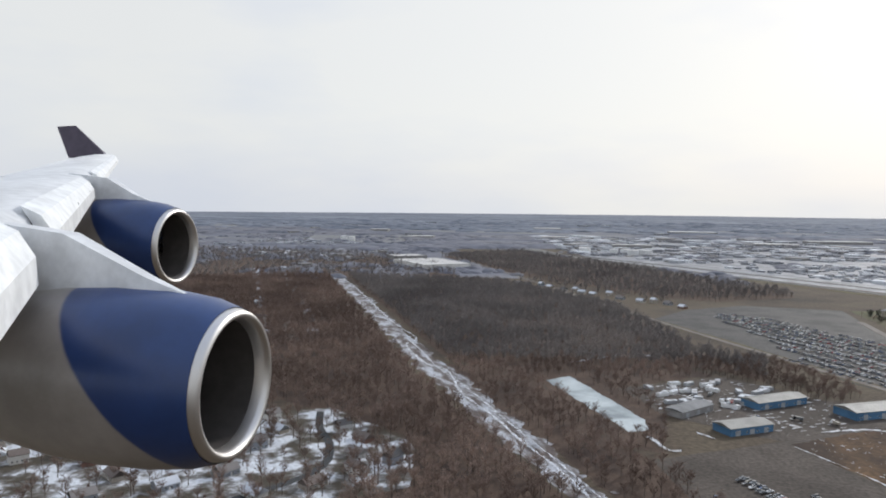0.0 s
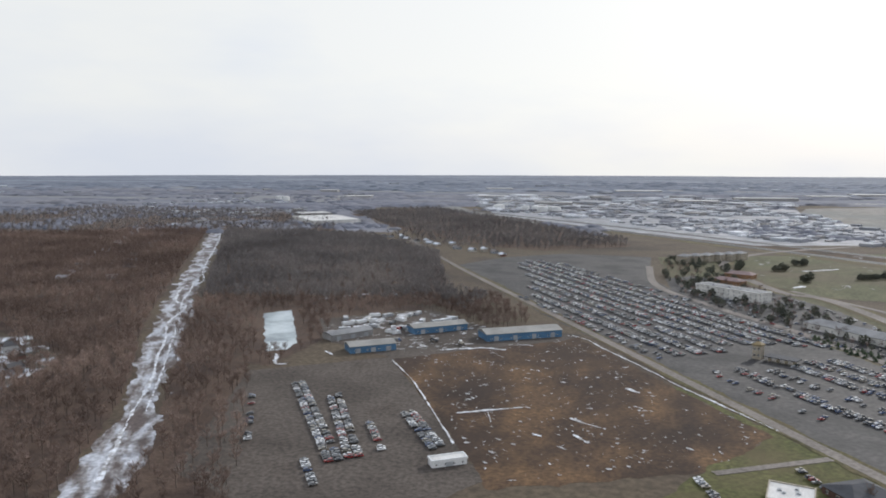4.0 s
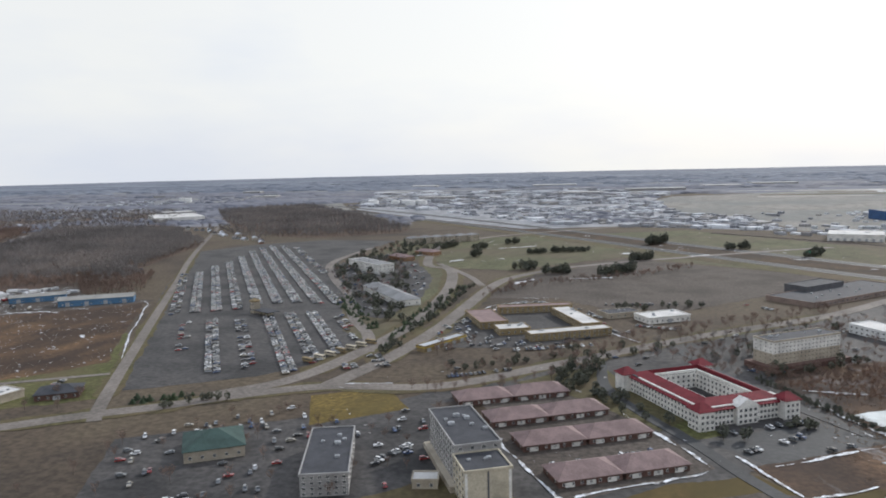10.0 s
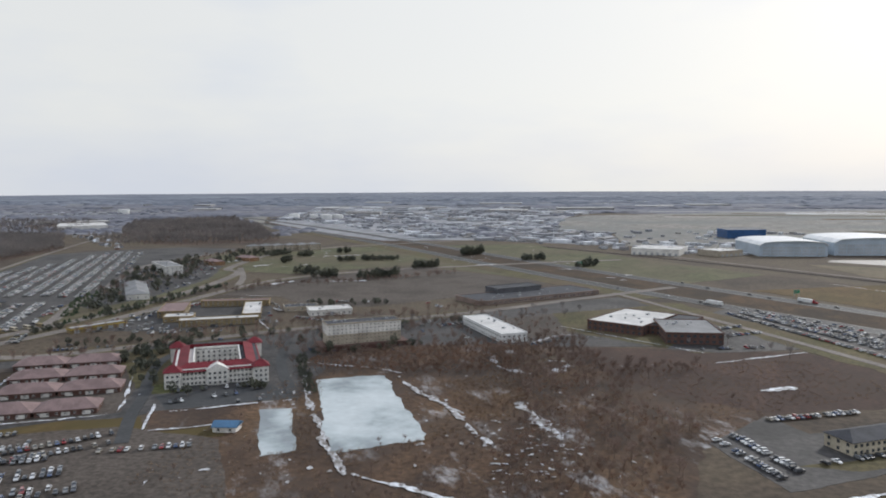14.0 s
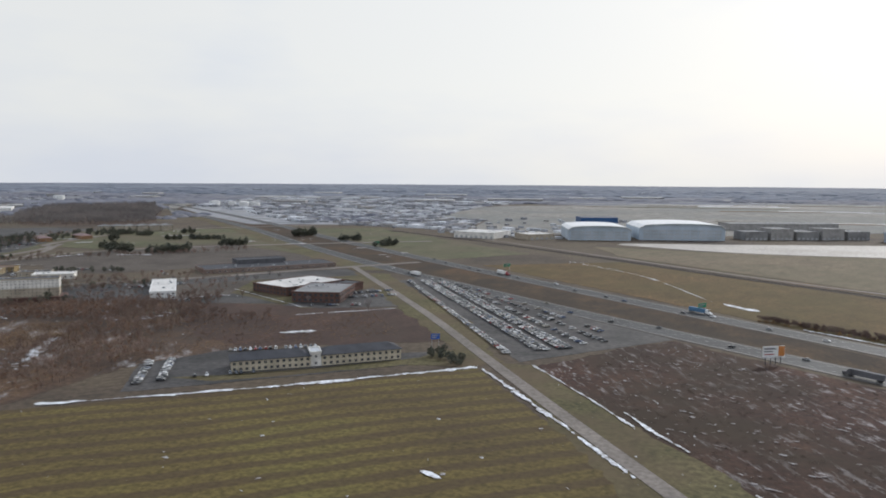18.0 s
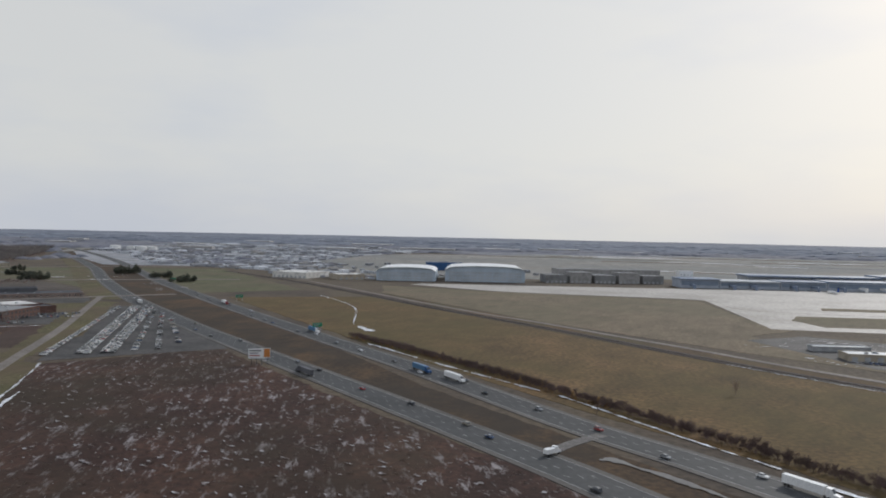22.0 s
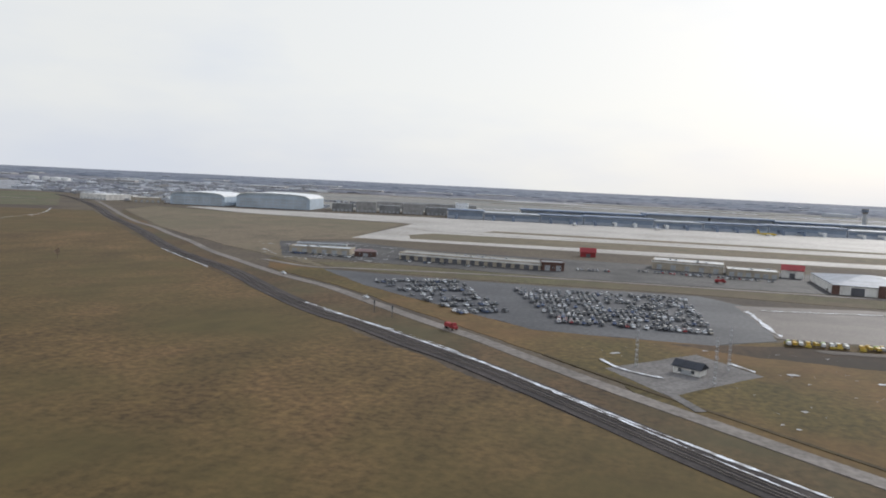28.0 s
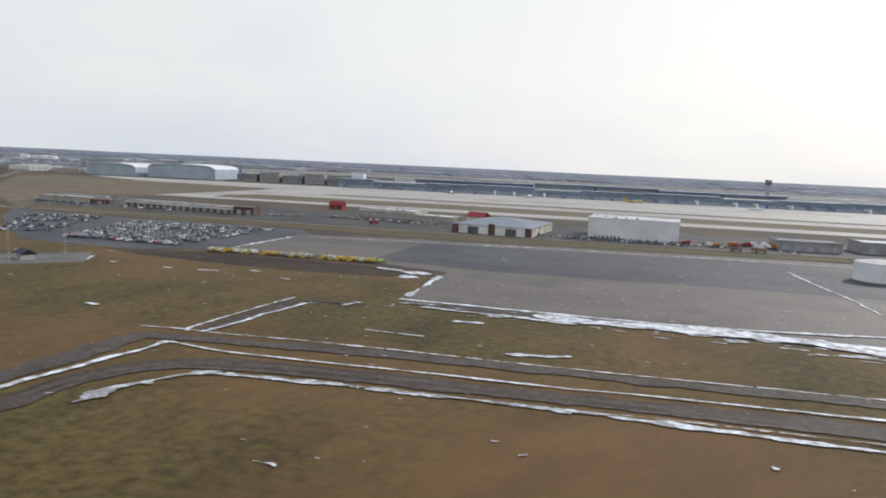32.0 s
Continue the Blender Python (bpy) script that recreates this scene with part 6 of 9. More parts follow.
def building(name, p, q, depth, h, wall_m, roof_m, label, category="building", roof="flat", rise=1.5, rows=1, wins=0, ends=0, doors=0, door_m="steel", win=(0.7, 0.75), units=0, group="", podium=None, back=False, band=None, frame_mat="white_wall", seed=0):
    """A building whose front wall runs from p to q; it reaches depth metres behind it."""
    rnd = random.Random(seed or int(abs(p[0] * 7 + p[1] * 13)))
    L = math.hypot(q[0] - p[0], q[1] - p[1])
    ang = math.degrees(math.atan2(q[1] - p[1], q[0] - p[0]))
    root = thing(name, p[0], p[1], 0, ang, label, category, group)
    mb = Mesher()
    mb.box(0, 0, 0, L, depth, h)
    if roof == "gable":
        mb.add([(0.01, 0, h), (0.01, depth, h), (0.01, depth / 2, h + rise - 0.02), (L - 0.01, 0, h), (L - 0.01, depth, h), (L - 0.01, depth / 2, h + rise - 0.02)], [(0, 1, 2), (3, 5, 4)])
    body = part("wall", mb, M[wall_m], root)
    rb = Mesher()
    if roof == "flat":
        rb.box(-0.12, -0.12, h + 0.003, L + 0.12, depth + 0.12, h + 0.14)
        rf = part("roof", rb, M[roof_m], root)
        pb = Mesher()
        for a, b, c, d in ((-0.18, -0.18, L + 0.18, 0.1), (-0.18, depth - 0.1, L + 0.18, depth + 0.18), (-0.18, 0.1, 0.1, depth - 0.1), (L - 0.1, 0.1, L + 0.18, depth - 0.1)):
            pb.box(a, b, h - 0.1, c, d, h + 0.4)
        part("parapet", pb, M[wall_m], root)
        top = h + 0.14
    else:
        rb.gable(0, 0, L, depth, h, rise, 0.35, 0, 0.12, min(depth * 0.45, L * 0.47) if roof == "hip" else 0.0)
        rf = part("roof", rb, M[roof_m], root)
        top = None
    if band:
        bb = Mesher()
        bb.box(-0.22, -0.22, h - band[1], L + 0.22, depth + 0.22, h - 0.12)
        part("fascia", bb, M[band[0]], root)
    if podium:
        pd = Mesher()
        pd.box(-podium[0], -podium[0], 0, L + podium[0], depth + podium[0] * 0.5, podium[1])
        part("podium", pd, M[podium[2]], root)
    z0 = podium[1] if podium else 0.0
    st = (h - z0) / rows
    for r in range(rows):
        z = z0 + st * r + st * 0.28
        hh = min(win[1], st * 0.6)
        if wins:
            facade(root, 0, 0, L, 0, z, win[0], hh, wins, frame_mat=frame_mat)
            if back:
                facade(root, L, depth, 0, depth, z, win[0], hh, wins, frame_mat=frame_mat)
        if ends:
            facade(root, L, 0, L, depth, z, win[0], hh, ends, frame_mat=frame_mat)
            facade(root, 0, depth, 0, 0, z, win[0], hh, ends, frame_mat=frame_mat)
    if doors:
        facade(root, 0, 0, L, 0, 0.0, 0, 0, doors, door_mesh(min(2.0, L / doors * 0.6), min(2.1, h * 0.7), door_m), "door")
    for k in range(units):
        if top is None:
            break
        ux, uy = rnd.uniform(0.1, 0.85) * L, rnd.uniform(0.2, 0.8) * depth
        ub = Mesher()
        s = rnd.uniform(0.5, 1.1)
        ub.box(ux, uy, top, ux + s * 1.2, uy + s, top + 0.5 * s)
        ub.cyl(ux + 0.6 * s, uy + 0.5 * s, top + 0.5 * s, top + 0.62 * s, 0.3 * s, 8)
        part("roof_unit", ub, M["steel"], root)
    return root


building("workshop", (-546, 264), (-531, 275), 9, 2.7, "blue_metal", "roof_tan", "blue metal workshop with a pale low-pitched roof", "workshop", "gable", 1.0, wins=4, doors=3, win=(0.8, 0.5))
building("workshop", (-561, 281), (-549, 297), 8, 2.4, "grey_wall", "roof_grey", "grey block workshop in the works yard", "workshop", "gable", 0.8, doors=3)
building("workshop", (-532, 302), (-512, 318), 9, 2.8, "blue_metal", "roof_tan", "long blue metal workshop beside bare trees", "workshop", "gable", 1.0, wins=6, doors=3, win=(0.8, 0.5))
building("warehouse", (-499, 298), (-470, 316), 11, 3.0, "blue_metal", "roof_tan", "large blue metal warehouse by the straight road", "warehouse", "gable", 1.2, wins=8, doors=4, win=(0.9, 0.4))
building("site_office", (-485.5, 168), (-478, 173), 3, 1.6, "white_metal", "roof_white", "white flat-roofed site office beside the car storage", "office", wins=4, doors=1, win=(0.5, 0.5))
building("shop", (-411, 167), (-402, 165), 10, 2.1, "tan_wall", "roof_white", "small shop with a white flat roof", "shop", wins=4, doors=2, units=4)
building("restaurant", (-393, 171), (-383, 177), 9, 1.7, "brick", "roof_dark", "brick restaurant with a dark hipped roof", "restaurant", "hip", 1.6, wins=5, ends=3, doors=1)
building("distribution_hall", (-892, 905), (-828, 832), 62, 5.5, "white_wall", "roof_white", "pale flat-roofed distribution hall in the woods", "warehouse", units=14, doors=10)
building("distribution_hall", (-930, 985), (-905, 960), 46, 5.0, "grey_wall", "roof_white", "grey hall beside the larger one", "warehouse", units=6, doors=4)
building("inn", (-407, 447), (-377, 419), 11, 5.6, "white_wall", "roof_grey", "white three-storey inn with an orange gable", "inn", rows=3, wins=12, ends=4, units=5)
building("inn", (-366, 364), (-333, 322), 11, 2.8, "white_wall", "roof_grey", "low pale inn with a pitched grey roof", "inn", "hip", 1.8, wins=16, ends=3)
for k in range(6):
    building("apartment_block", (-412 + 8.6 * k, 586 + 6.2 * k), (-405 + 8.6 * k, 582 + 6.2 * k), 11, 5.4, "tan_wall", "roof_grey", "pale apartment block with a grey hipped roof", "apartments", "hip", 1.6, rows=3, wins=4, ends=4, group="apartments by the interchange")
for a, b in (((-395, 492), (-380, 480)), ((-384, 520), (-368, 512))):
    building("restaurant", a, b, 9, 2.6, "terracotta", "roof_brown", "terracotta-walled restaurant near the inn", "restaurant", "hip", 1.6, wins=6, ends=3)
building("motel_wing", (-264, 264), (-236, 279), 6.5, 2.6, "yellow_wall", "roof_white", "ochre two-storey motel wing with a white flat roof", "motel", rows=2, wins=16, ends=3, units=3, win=(0.8, 0.7), group="wings of the ochre motel")
building("motel_wing", (-247, 285), (-240, 288.5), 34, 2.6, "yellow_wall", "roof_white", "ochre two-storey motel wing with a white flat roof", "motel", rows=2, wins=4, ends=16, units=4, win=(0.8, 0.7), group="wings of the ochre motel")
building("motel_wing", (-286, 281), (-276, 286), 26, 2.6, "yellow_wall", "roof_brown", "ochre two-storey motel wing with a brown roof", "motel", rows=2, wins=5, ends=12, win=(0.8, 0.7), group="wings of the ochre motel")
building("motel_wing", (-284, 312), (-254, 323), 6, 2.6, "yellow_wall", "roof_brown", "ochre motel wing round the inner court", "motel", rows=2, wins=14, win=(0.8, 0.7), group="wings of the ochre motel")
building("motel_office", (-277, 272), (-266, 277), 9, 2.2, "yellow_wall", "roof_white", "low motel office with snow on its flat roof", "office", wins=5, ends=3, units=3)
building("canopy_garage", (-298, 243), (-288, 263), 4, 1.9, "yellow_wall", "roof_steel", "filling station with a long yellow-edged canopy", "garage", doors=5, band=("paint_yellow", 0.5))
building("diner", (-222, 300), (-206, 310), 11, 2.3, "white_wall", "roof_white", "white diner with a flat white roof", "diner", wins=8, ends=4, doors=1, units=4)
building("tavern", (-238, 308), (-225, 316), 9, 1.9, "tan_wall", "roof_dark", "low pale tavern with a dark flat roof", "tavern", wins=5, units=3)
for k, (p, q) in enumerate([((-273, 189), (-245.5, 203.5)), ((-261.5, 175), (-234.5, 190)), ((-252, 161), (-224, 176)), ((-242.5, 144), (-217, 158))]):
    for s in (0, 1):
        a = tuple(p[i] + (q[i] - p[i]) * (0.0, 0.50)[s] for i in (0, 1))
        b = tuple(p[i] + (q[i] - p[i]) * (0.475, 1.0)[s] for i in (0, 1))
        building("terraced_block", a, b, 8.4, 1.45, "brick", "roof_brown", "low brick apartment row with a faded brown shingle roof", "apartments", "hip", 1.9, wins=7, ends=2, doors=3, door_m="white_wall", group="apartment rows", win=(0.6, 0.6), units=0)
building("tower_hotel", (-262.5, 139.5), (-254, 144), 23, 8.8, "grey_wall", "roof_dark", "tall grey hotel slab with a dark flat roof", "hotel", rows=6, wins=4, ends=12, units=7, podium=(1.4, 1.3, "tan_wall"), win=(0.8, 0.7))
building("tower_hotel", (-258.7, 131.4), (-250.5, 135.7), 8.8, 7.2, "cream_wall", "roof_dark", "lower cream front block of the tall hotel", "hotel", rows=5, wins=0, ends=4, units=3, win=(0.8, 0.7))
front = [o for o in bpy.data.objects if o.name.startswith("tower_hotel") and o.parent is None][-1]
for x_, w_, m_ in ((0.3, 0.5, "white_wall"), (4.6, 0.35, "dark_wall"), (8.9, 0.5, "white_wall")):
    mb = Mesher()
    mb.box(x_ - w_ / 2, -0.08, 0.2, x_ + w_ / 2, -0.01, 7.0)
    part("facade_strip", mb, M[m_], front)
building("hotel_porch", (-257, 125), (-249, 129.2), 5.0, 1.6, "tan_wall", "roof_grey", "low tan porch before the tall hotel", "porch", wins=5, ends=3)
building("tan_hotel", (-291.5, 130), (-282.5, 133), 26, 4.4, "grey_wall", "roof_dark", "grey three-storey hotel with a dark roof", "hotel", rows=4, wins=6, ends=10, units=5, win=(0.7, 0.6))
building("green_roofed_hall", (-324, 140), (-313, 147), 13, 2.6, "tan_wall", "roof_green", "hall with a dark green hipped roof", "hall", "hip", 2.4, wins=5, ends=5)
building("pavilion", (-271, 138), (-266, 139), 4, 1.8, "tan_wall", "roof_white", "small pavilion with a white flat roof", "pavilion", wins=2)
slab = building("slab_hotel", (-187.5, 238), (-165.5, 253.5), 8, 9.0, "tan_wall", "roof_dark", "tan six-storey slab hotel with pale upper floors on a red podium", "hotel", rows=6, wins=18, ends=4, units=6, podium=(2.4, 1.8, "brick"), win=(0.55, 0.34), frame_mat="tan_wall")
mb = Mesher()
mb.box(-0.045, -0.045, 5.4, math.hypot(22, 15.5) + 0.045, 8.045, 8.9)
part("upper_cladding", mb, M["white_wall"], slab, "pale cladding of the upper floors")
building("long_hall", (-130, 263), (-121.5, 268.5), 40, 3.2, "white_metal", "roof_white", "long white flat-roofed hall", "hall", rows=2, wins=5, ends=18, units=6, win=(0.9, 0.6))
building("brick_office", (-101, 297), (-80, 287), 34, 3.6, "brick", "roof_white", "brick office block with a snowy white roof", "office", rows=2, wins=10, ends=10, units=9, win=(1.0, 0.9), frame_mat="dark_wall")
building("brick_office", (-79, 293), (-67, 288), 30, 3.2, "brick", "roof_dark", "dark-roofed link between the brick offices", "office", rows=2, wins=6, units=4, win=(1.0, 0.9), frame_mat="dark_wall")
building("brick_office", (-72, 275), (-52, 277.5), 27, 4.0, "brick", "roof_grey", "dark red brick office block", "office", rows=2, wins=9, ends=10, units=6, win=(1.2, 0.9), frame_mat="dark_wall")
building("low_school", (-153, 343), (-100, 394), 24, 2.0, "dusty_wall", "roof_dark", "wide low flat-roofed building with a dark upper storey", "building", wins=24, units=12, win=(1.2, 0.8))
building("upper_storey", (-150, 372), (-130, 391), 12, 4.2, "dark_wall", "roof_dark", "dark upper storey rising behind the wide low roof", "building", wins=10)
building("pump_house", (-180, 151.5), (-174.5, 152.5), 4, 1.3, "white_wall", "blue_metal", "small white hut with a blue roof by the pond", "hut", "gable", 1.0, wins=2)
for k, (p, q) in enumerate([((-39.5, 168.5), (-22, 179.5)), ((-19.5, 181), (-1, 194))]):
    building("motel_block", p, q, 7.5, 2.9, "cream_wall", "roof_dark", "two-storey cream motel block with a dark hipped roof", "motel", "hip", 1.5, rows=2, wins=13, ends=3, win=(0.75, 0.7), group="motel by the stubble field", frame_mat="dark_wall")
building("motel_stair", (-22.1, 179.6), (-19.6, 181), 6, 3.7, "white_wall", "roof_steel", "white stair block between the motel wings", "stair block", wins=1, rows=2)


def ring_hotel():
    """The hotel with a courtyard: four wings, red tiled roofs, white walls."""
    a, b = Vector((-212.5, 184)), Vector((-191.5, 196.8))
    u = (b - a).normalized()
    ang = math.degrees(math.atan2(u.y, u.x))
    L, D, w, h = (b - a).length, 34.0, 5.6, 4.3
    root = thing("courtyard_hotel", a.x, a.y, 0, ang, "white three-storey hotel with a red tiled roof round a courtyard", "hotel")
    for k, (x0, y0, x1, y1, along) in enumerate([(0, 0, L, w, 0), (0, D - w, L, D, 0), (0, w, w, D - w, 1), (L - w, w, L, D - w, 1)]):
        mb = Mesher()
        mb.box(x0, y0, 0, x1, y1, h)
        wing = part("wing", mb, M["white_wall"], root)
        rb = Mesher()
        # sloping red skirt outside, flat pale roof towards the court
        rb.box(x0 + 0.3, y0 + 0.3, h, x1 - 0.01, y1 - 0.01, h + 0.5)
        part("flat_roof", rb, M["roof_dark"] if k in (1, 3) else M["roof_white"], wing, "flat roof behind the tiles")
    rb = Mesher()
    o, t, z0, z1 = 0.6, 4.0, h - 0.1, h + 1.7
    lo = [(-o, -o), (L + o, -o), (L + o, D + o), (-o, D + o)]
    hi = [(t, t), (L - t, t), (L - t, D - t), (t, D - t)]
    vs = [(x, y, z0) for x, y in lo] + [(x, y, z1) for x, y in hi] + [(x, y, z0 - 0.2) for x, y in lo] + [(x, y, h + 0.55) for x, y in hi]
    fs = [(i, (i + 1) % 4, 4 + (i + 1) % 4, 4 + i) for i in range(4)] + [(8 + i, i, (i + 1) % 4, 8 + (i + 1) % 4)[::-1] for i in range(4)] + [(4 + i, 4 + (i + 1) % 4, 12 + (i + 1) % 4, 12 + i) for i in range(4)]
    rb.add(vs, fs)
    part("roof", rb, M["roof_red"], root, "red tiled skirt roof")
    cb = Mesher()
    for x0, y0, x1, y1 in ((w - 0.35, w - 0.35, L - w + 0.35, w), (w - 0.35, D - w, L - w + 0.35, D - w + 0.35), (w - 0.35, w, w, D - w), (L - w, w, L - w + 0.35, D - w)):
        cb.box(x0, y0, h + 0.2, x1, y1, h + 0.95)
    part("coping", cb, M["white_wall"], root, "white parapet round the court")
    for cx, cy in ((0, 0), (L, 0), (L, D), (0, D)):
        tb = Mesher()
        tb.box(cx - 2.2, cy - 2.2, 0, cx + 2.2, cy + 2.2, h + 0.4)
        tower = part("corner_tower", tb, M["white_wall"], root)
        hb = Mesher()
        hb.gable(cx - 2.2, cy - 2.2, cx + 2.2, cy + 2.2, h + 0.4, 1.7, 0.4, 0, 0.12, 2.1)
        part("tower_roof", hb, M["roof_red"], tower)
    gb_ = Mesher()
    gb_.prism([(L / 2 - 3, -1.2), (L / 2 + 3, -1.2), (L / 2 + 3, 0.0), (L / 2 - 3, 0.0)], 0, h + 0.2)
    gb_.add([(L / 2 - 3.2, -1.25, h + 0.2), (L / 2 + 3.2, -1.25, h + 0.2), (L / 2, -1.25, h + 2.0), (L / 2 - 3.2, 2.0, h + 0.2), (L / 2 + 3.2, 2.0, h + 0.2), (L / 2, 2.0, h + 2.0)], [(0, 1, 2), (5, 4, 3), (0, 2, 5, 3), (2, 1, 4, 5)])
    part("entrance_gable", gb_, M["white_wall"], root, "white gabled entrance bay")
    for r in range(3):
        z = 0.35 + 1.38 * r
        facade(root, -2.0, -2.22, 2.0, -2.22, z, 0.7, 0.75, 3)
        facade(root, L - 2.0, -2.22, L + 2.0, -2.22, z, 0.7, 0.75, 3)
        facade(root, -2.22, 2.0, -2.22, -2.0, z, 0.7, 0.75, 3)
        facade(root, L / 2 - 2.8, -1.22, L / 2 + 2.8, -1.22, z, 0.8, 0.8, 4)
        facade(root, 2.4, -0.02, L / 2 - 3.2, -0.02, z, 0.7, 0.75, 6)
        facade(root, L / 2 + 3.2, -0.02, L - 2.4, -0.02, z, 0.7, 0.75, 6)
        facade(root, -0.02, D - 2.4, -0.02, 2.4, z, 0.7, 0.75, 20)
        facade(root, w, D - w - 0.02, L - w, D - w - 0.02, z, 0.7, 0.75, 8)
        facade(root, L - w - 0.02, D - w, L - w - 0.02, w, z, 0.7, 0.75, 14)
    return root


ring_hotel()


def vault_hangar(p, q, depth, h, label, doors=8):
    """A wide aircraft hangar with a shallow vaulted roof and glazed sliding doors."""
    L = math.hypot(q[0] - p[0], q[1] - p[1])
    ang = math.degrees(math.atan2(q[1] - p[1], q[0] - p[0]))
    root = thing("hangar", p[0], p[1], 0, ang, label, "hangar", "maintenance hangars")
    prof = []
    for k in range(17):
        t = k / 16
        prof.append((L * t, h * (0.80 + 0.20 * (1 - (2 * t - 1) ** 2) ** 0.5 if 0 < t < 1 else 0.72)))
    mb = Mesher()
    n = len(prof)
    vs = [(x, 0, z) for x, z in prof] + [(x, 0, 0) for x, z in prof] + [(x, depth, z) for x, z in prof] + [(x, depth, 0) for x, z in prof]
    fs = [(n + i, n + i + 1, i + 1, i) for i in range(n - 1)] + [(3 * n + i + 1, 3 * n + i, 2 * n + i, 2 * n + i + 1) for i in range(n - 1)]
    fs += [(n, 0, 2 * n, 3 * n), (2 * n - 1, 4 * n - 1, 3 * n - 1, n - 1)]
    mb.add(vs, fs)
    part("wall", mb, M["hangar_blue"], root, "pale blue-grey metal walls")
    rb = Mesher()
    vs = [(x, -1.5, z + 0.02) for x, z in prof] + [(x, depth + 1, z + 0.02) for x, z in prof] + [(x, -1.5, z + 0.5) for x, z in prof] + [(x, depth + 1, z + 0.5) for x, z in prof]
    fs = [(2 * n + i, 2 * n + i + 1, 3 * n + i + 1, 3 * n + i) for i in range(n - 1)] + [(i, i + 1, 2 * n + i + 1, 2 * n + i) for i in range(n - 1)] + [(i + 1, i, n + i, n + i + 1) for i in range(n - 1)]
    fs += [(0, 2 * n, 3 * n, n), (n - 1, 2 * n - 1, 4 * n - 1, 3 * n - 1)]
    rb.add(vs, fs)
    part("roof", rb, M["white_metal"], root, "white vaulted metal roof")
    for k in range(doors):
        db = Mesher()
        x0, x1 = L * (0.04 + 0.92 * k / doors), L * (0.04 + 0.92 * (k + 1) / doors)
        db.box(x0 + 0.05, -0.35 - 0.2 * (k % 2), 0, x1 - 0.05, -0.1, h * 0.70)
        d = part("door", db, M["hangar_blue"], root)
        for r in range(3):
            for c in range(3):
                pb = Mesher()
                xa = x0 + (x1 - x0) * (0.08 + 0.3 * c)
                pb.box(xa, -0.42 - 0.2 * (k % 2), h * (0.1 + 0.2 * r), xa + (x1 - x0) * 0.24, -0.36 - 0.2 * (k % 2), h * (0.24 + 0.2 * r))
                part("pane", pb, M["roof_steel"], d)
    return root


vault_hangar((17, 629), (69, 638), 60, 12.0, "pale blue vaulted aircraft hangar")
vault_hangar((76, 648), (147, 660), 62, 14.0, "large white vaulted aircraft hangar", 10)
building("blue_hall", (18, 830), (58, 840), 30, 9, "navy_metal", "roof_grey", "dark blue hall behind the hangars", "hall", units=3)
building("cargo_shed", (-82, 628), (-45, 618), 36, 5, "white_wall", "roof_white", "white flat-roofed cargo shed", "shed", doors=8, units=6)
building("cargo_shed", (-14, 616), (5, 632), 24, 4.5, "tan_wall", "roof_white", "smaller pale cargo shed", "shed", doors=5, units=3)
for k in range(5):
    building("grey_depot", (165 + 22 * k, 672 + 7 * k), (184 + 22 * k, 678 + 7 * k), 22 + 4 * (k % 3), 7 + 2.5 * (k % 2), "grey_wall" if k % 2 else "roof_grey", "roof_grey", "grey airport depot building", "depot", doors=5, units=4, group="grey depots beside the hangars")
building("cargo_hall", (170, 800), (280, 830), 30, 7, "grey_wall", "roof_grey", "long grey cargo hall beyond the apron", "hall", units=8)


def terminal():
    """The long terminal: a stepped row of halls with pale glass fronts and dark roof plates."""
    root = thing("terminal", 282, 664, 0, 9.0, "very long pale blue airport terminal with dark roof plates", "terminal")
    x = 0.0
    rnd = random.Random(4)
    lens = [34, 52, 40, 64, 44, 58, 70, 48, 66, 50, 72, 60]
    for k, ln in enumerate(lens):
        h = (7.5, 6.2, 6.8)[k % 3]
        mb = Mesher()
        mb.box(x, 0, 0, x + ln - 0.6, 26, h)
        hall = part("hall", mb, M["term_wall"], root)
        gb_ = Mesher()
        gb_.box(x + 1, -0.15, 2.6, x + ln - 1.6, -0.01, h - 1.0)
        part("glazing", gb_, M["term_glass"], hall, "blue-tinted glass front")
        rb = Mesher()
        rb.box(x - 0.8, -2.2, h + 0.01, x + ln + 0.2, 28, h + 0.8)
        part("roof", rb, M["roof_steel"] if k % 3 == 1 else M["term_roof"], hall)
        for g_ in range(int(ln // 18)):
            jb = Mesher()
            gx = x + 8 + 18 * g_
            jb.box(gx, -12, 2.0, gx + 1.6, 0, 3.8)
            jb.cyl(gx + 0.8, -12, 0, 3.9, 1.3, 10)
            part("jet_bridge", jb, M["term_roof"] if rnd.random() < 0.6 else M["white_metal"], root)
        x += ln
    x = 70.0
    for k in range(6):
        ub = Mesher()
        ub.box(x, 34, 0, x + 58, 60, 9.5 + 1.4 * (k in (2, 3)))
        up = part("upper_hall", ub, M["roof_steel"], root)
        rb = Mesher()
        z = 9.5 + 1.4 * (k in (2, 3))
        rb.box(x - 1, 31, z + 0.01, x + 59, 62, z + 1.3)
        part("upper_roof", rb, M["term_roof"], up, "dark blue roof plate")
        x += 60
    return root


M["term_glass"] = wall("tinted_glazing", (0.235, 0.290, 0.375), 0.85, 0.2, 0.3)
M["term_wall"] = wall("blue_grey_cladding", (0.420, 0.465, 0.540), 0.8, 0.1, 0.5)
M["term_roof"] = wall("blue_grey_roof", (0.190, 0.235, 0.315), 0.8, 0.1, 0.5)
terminal()


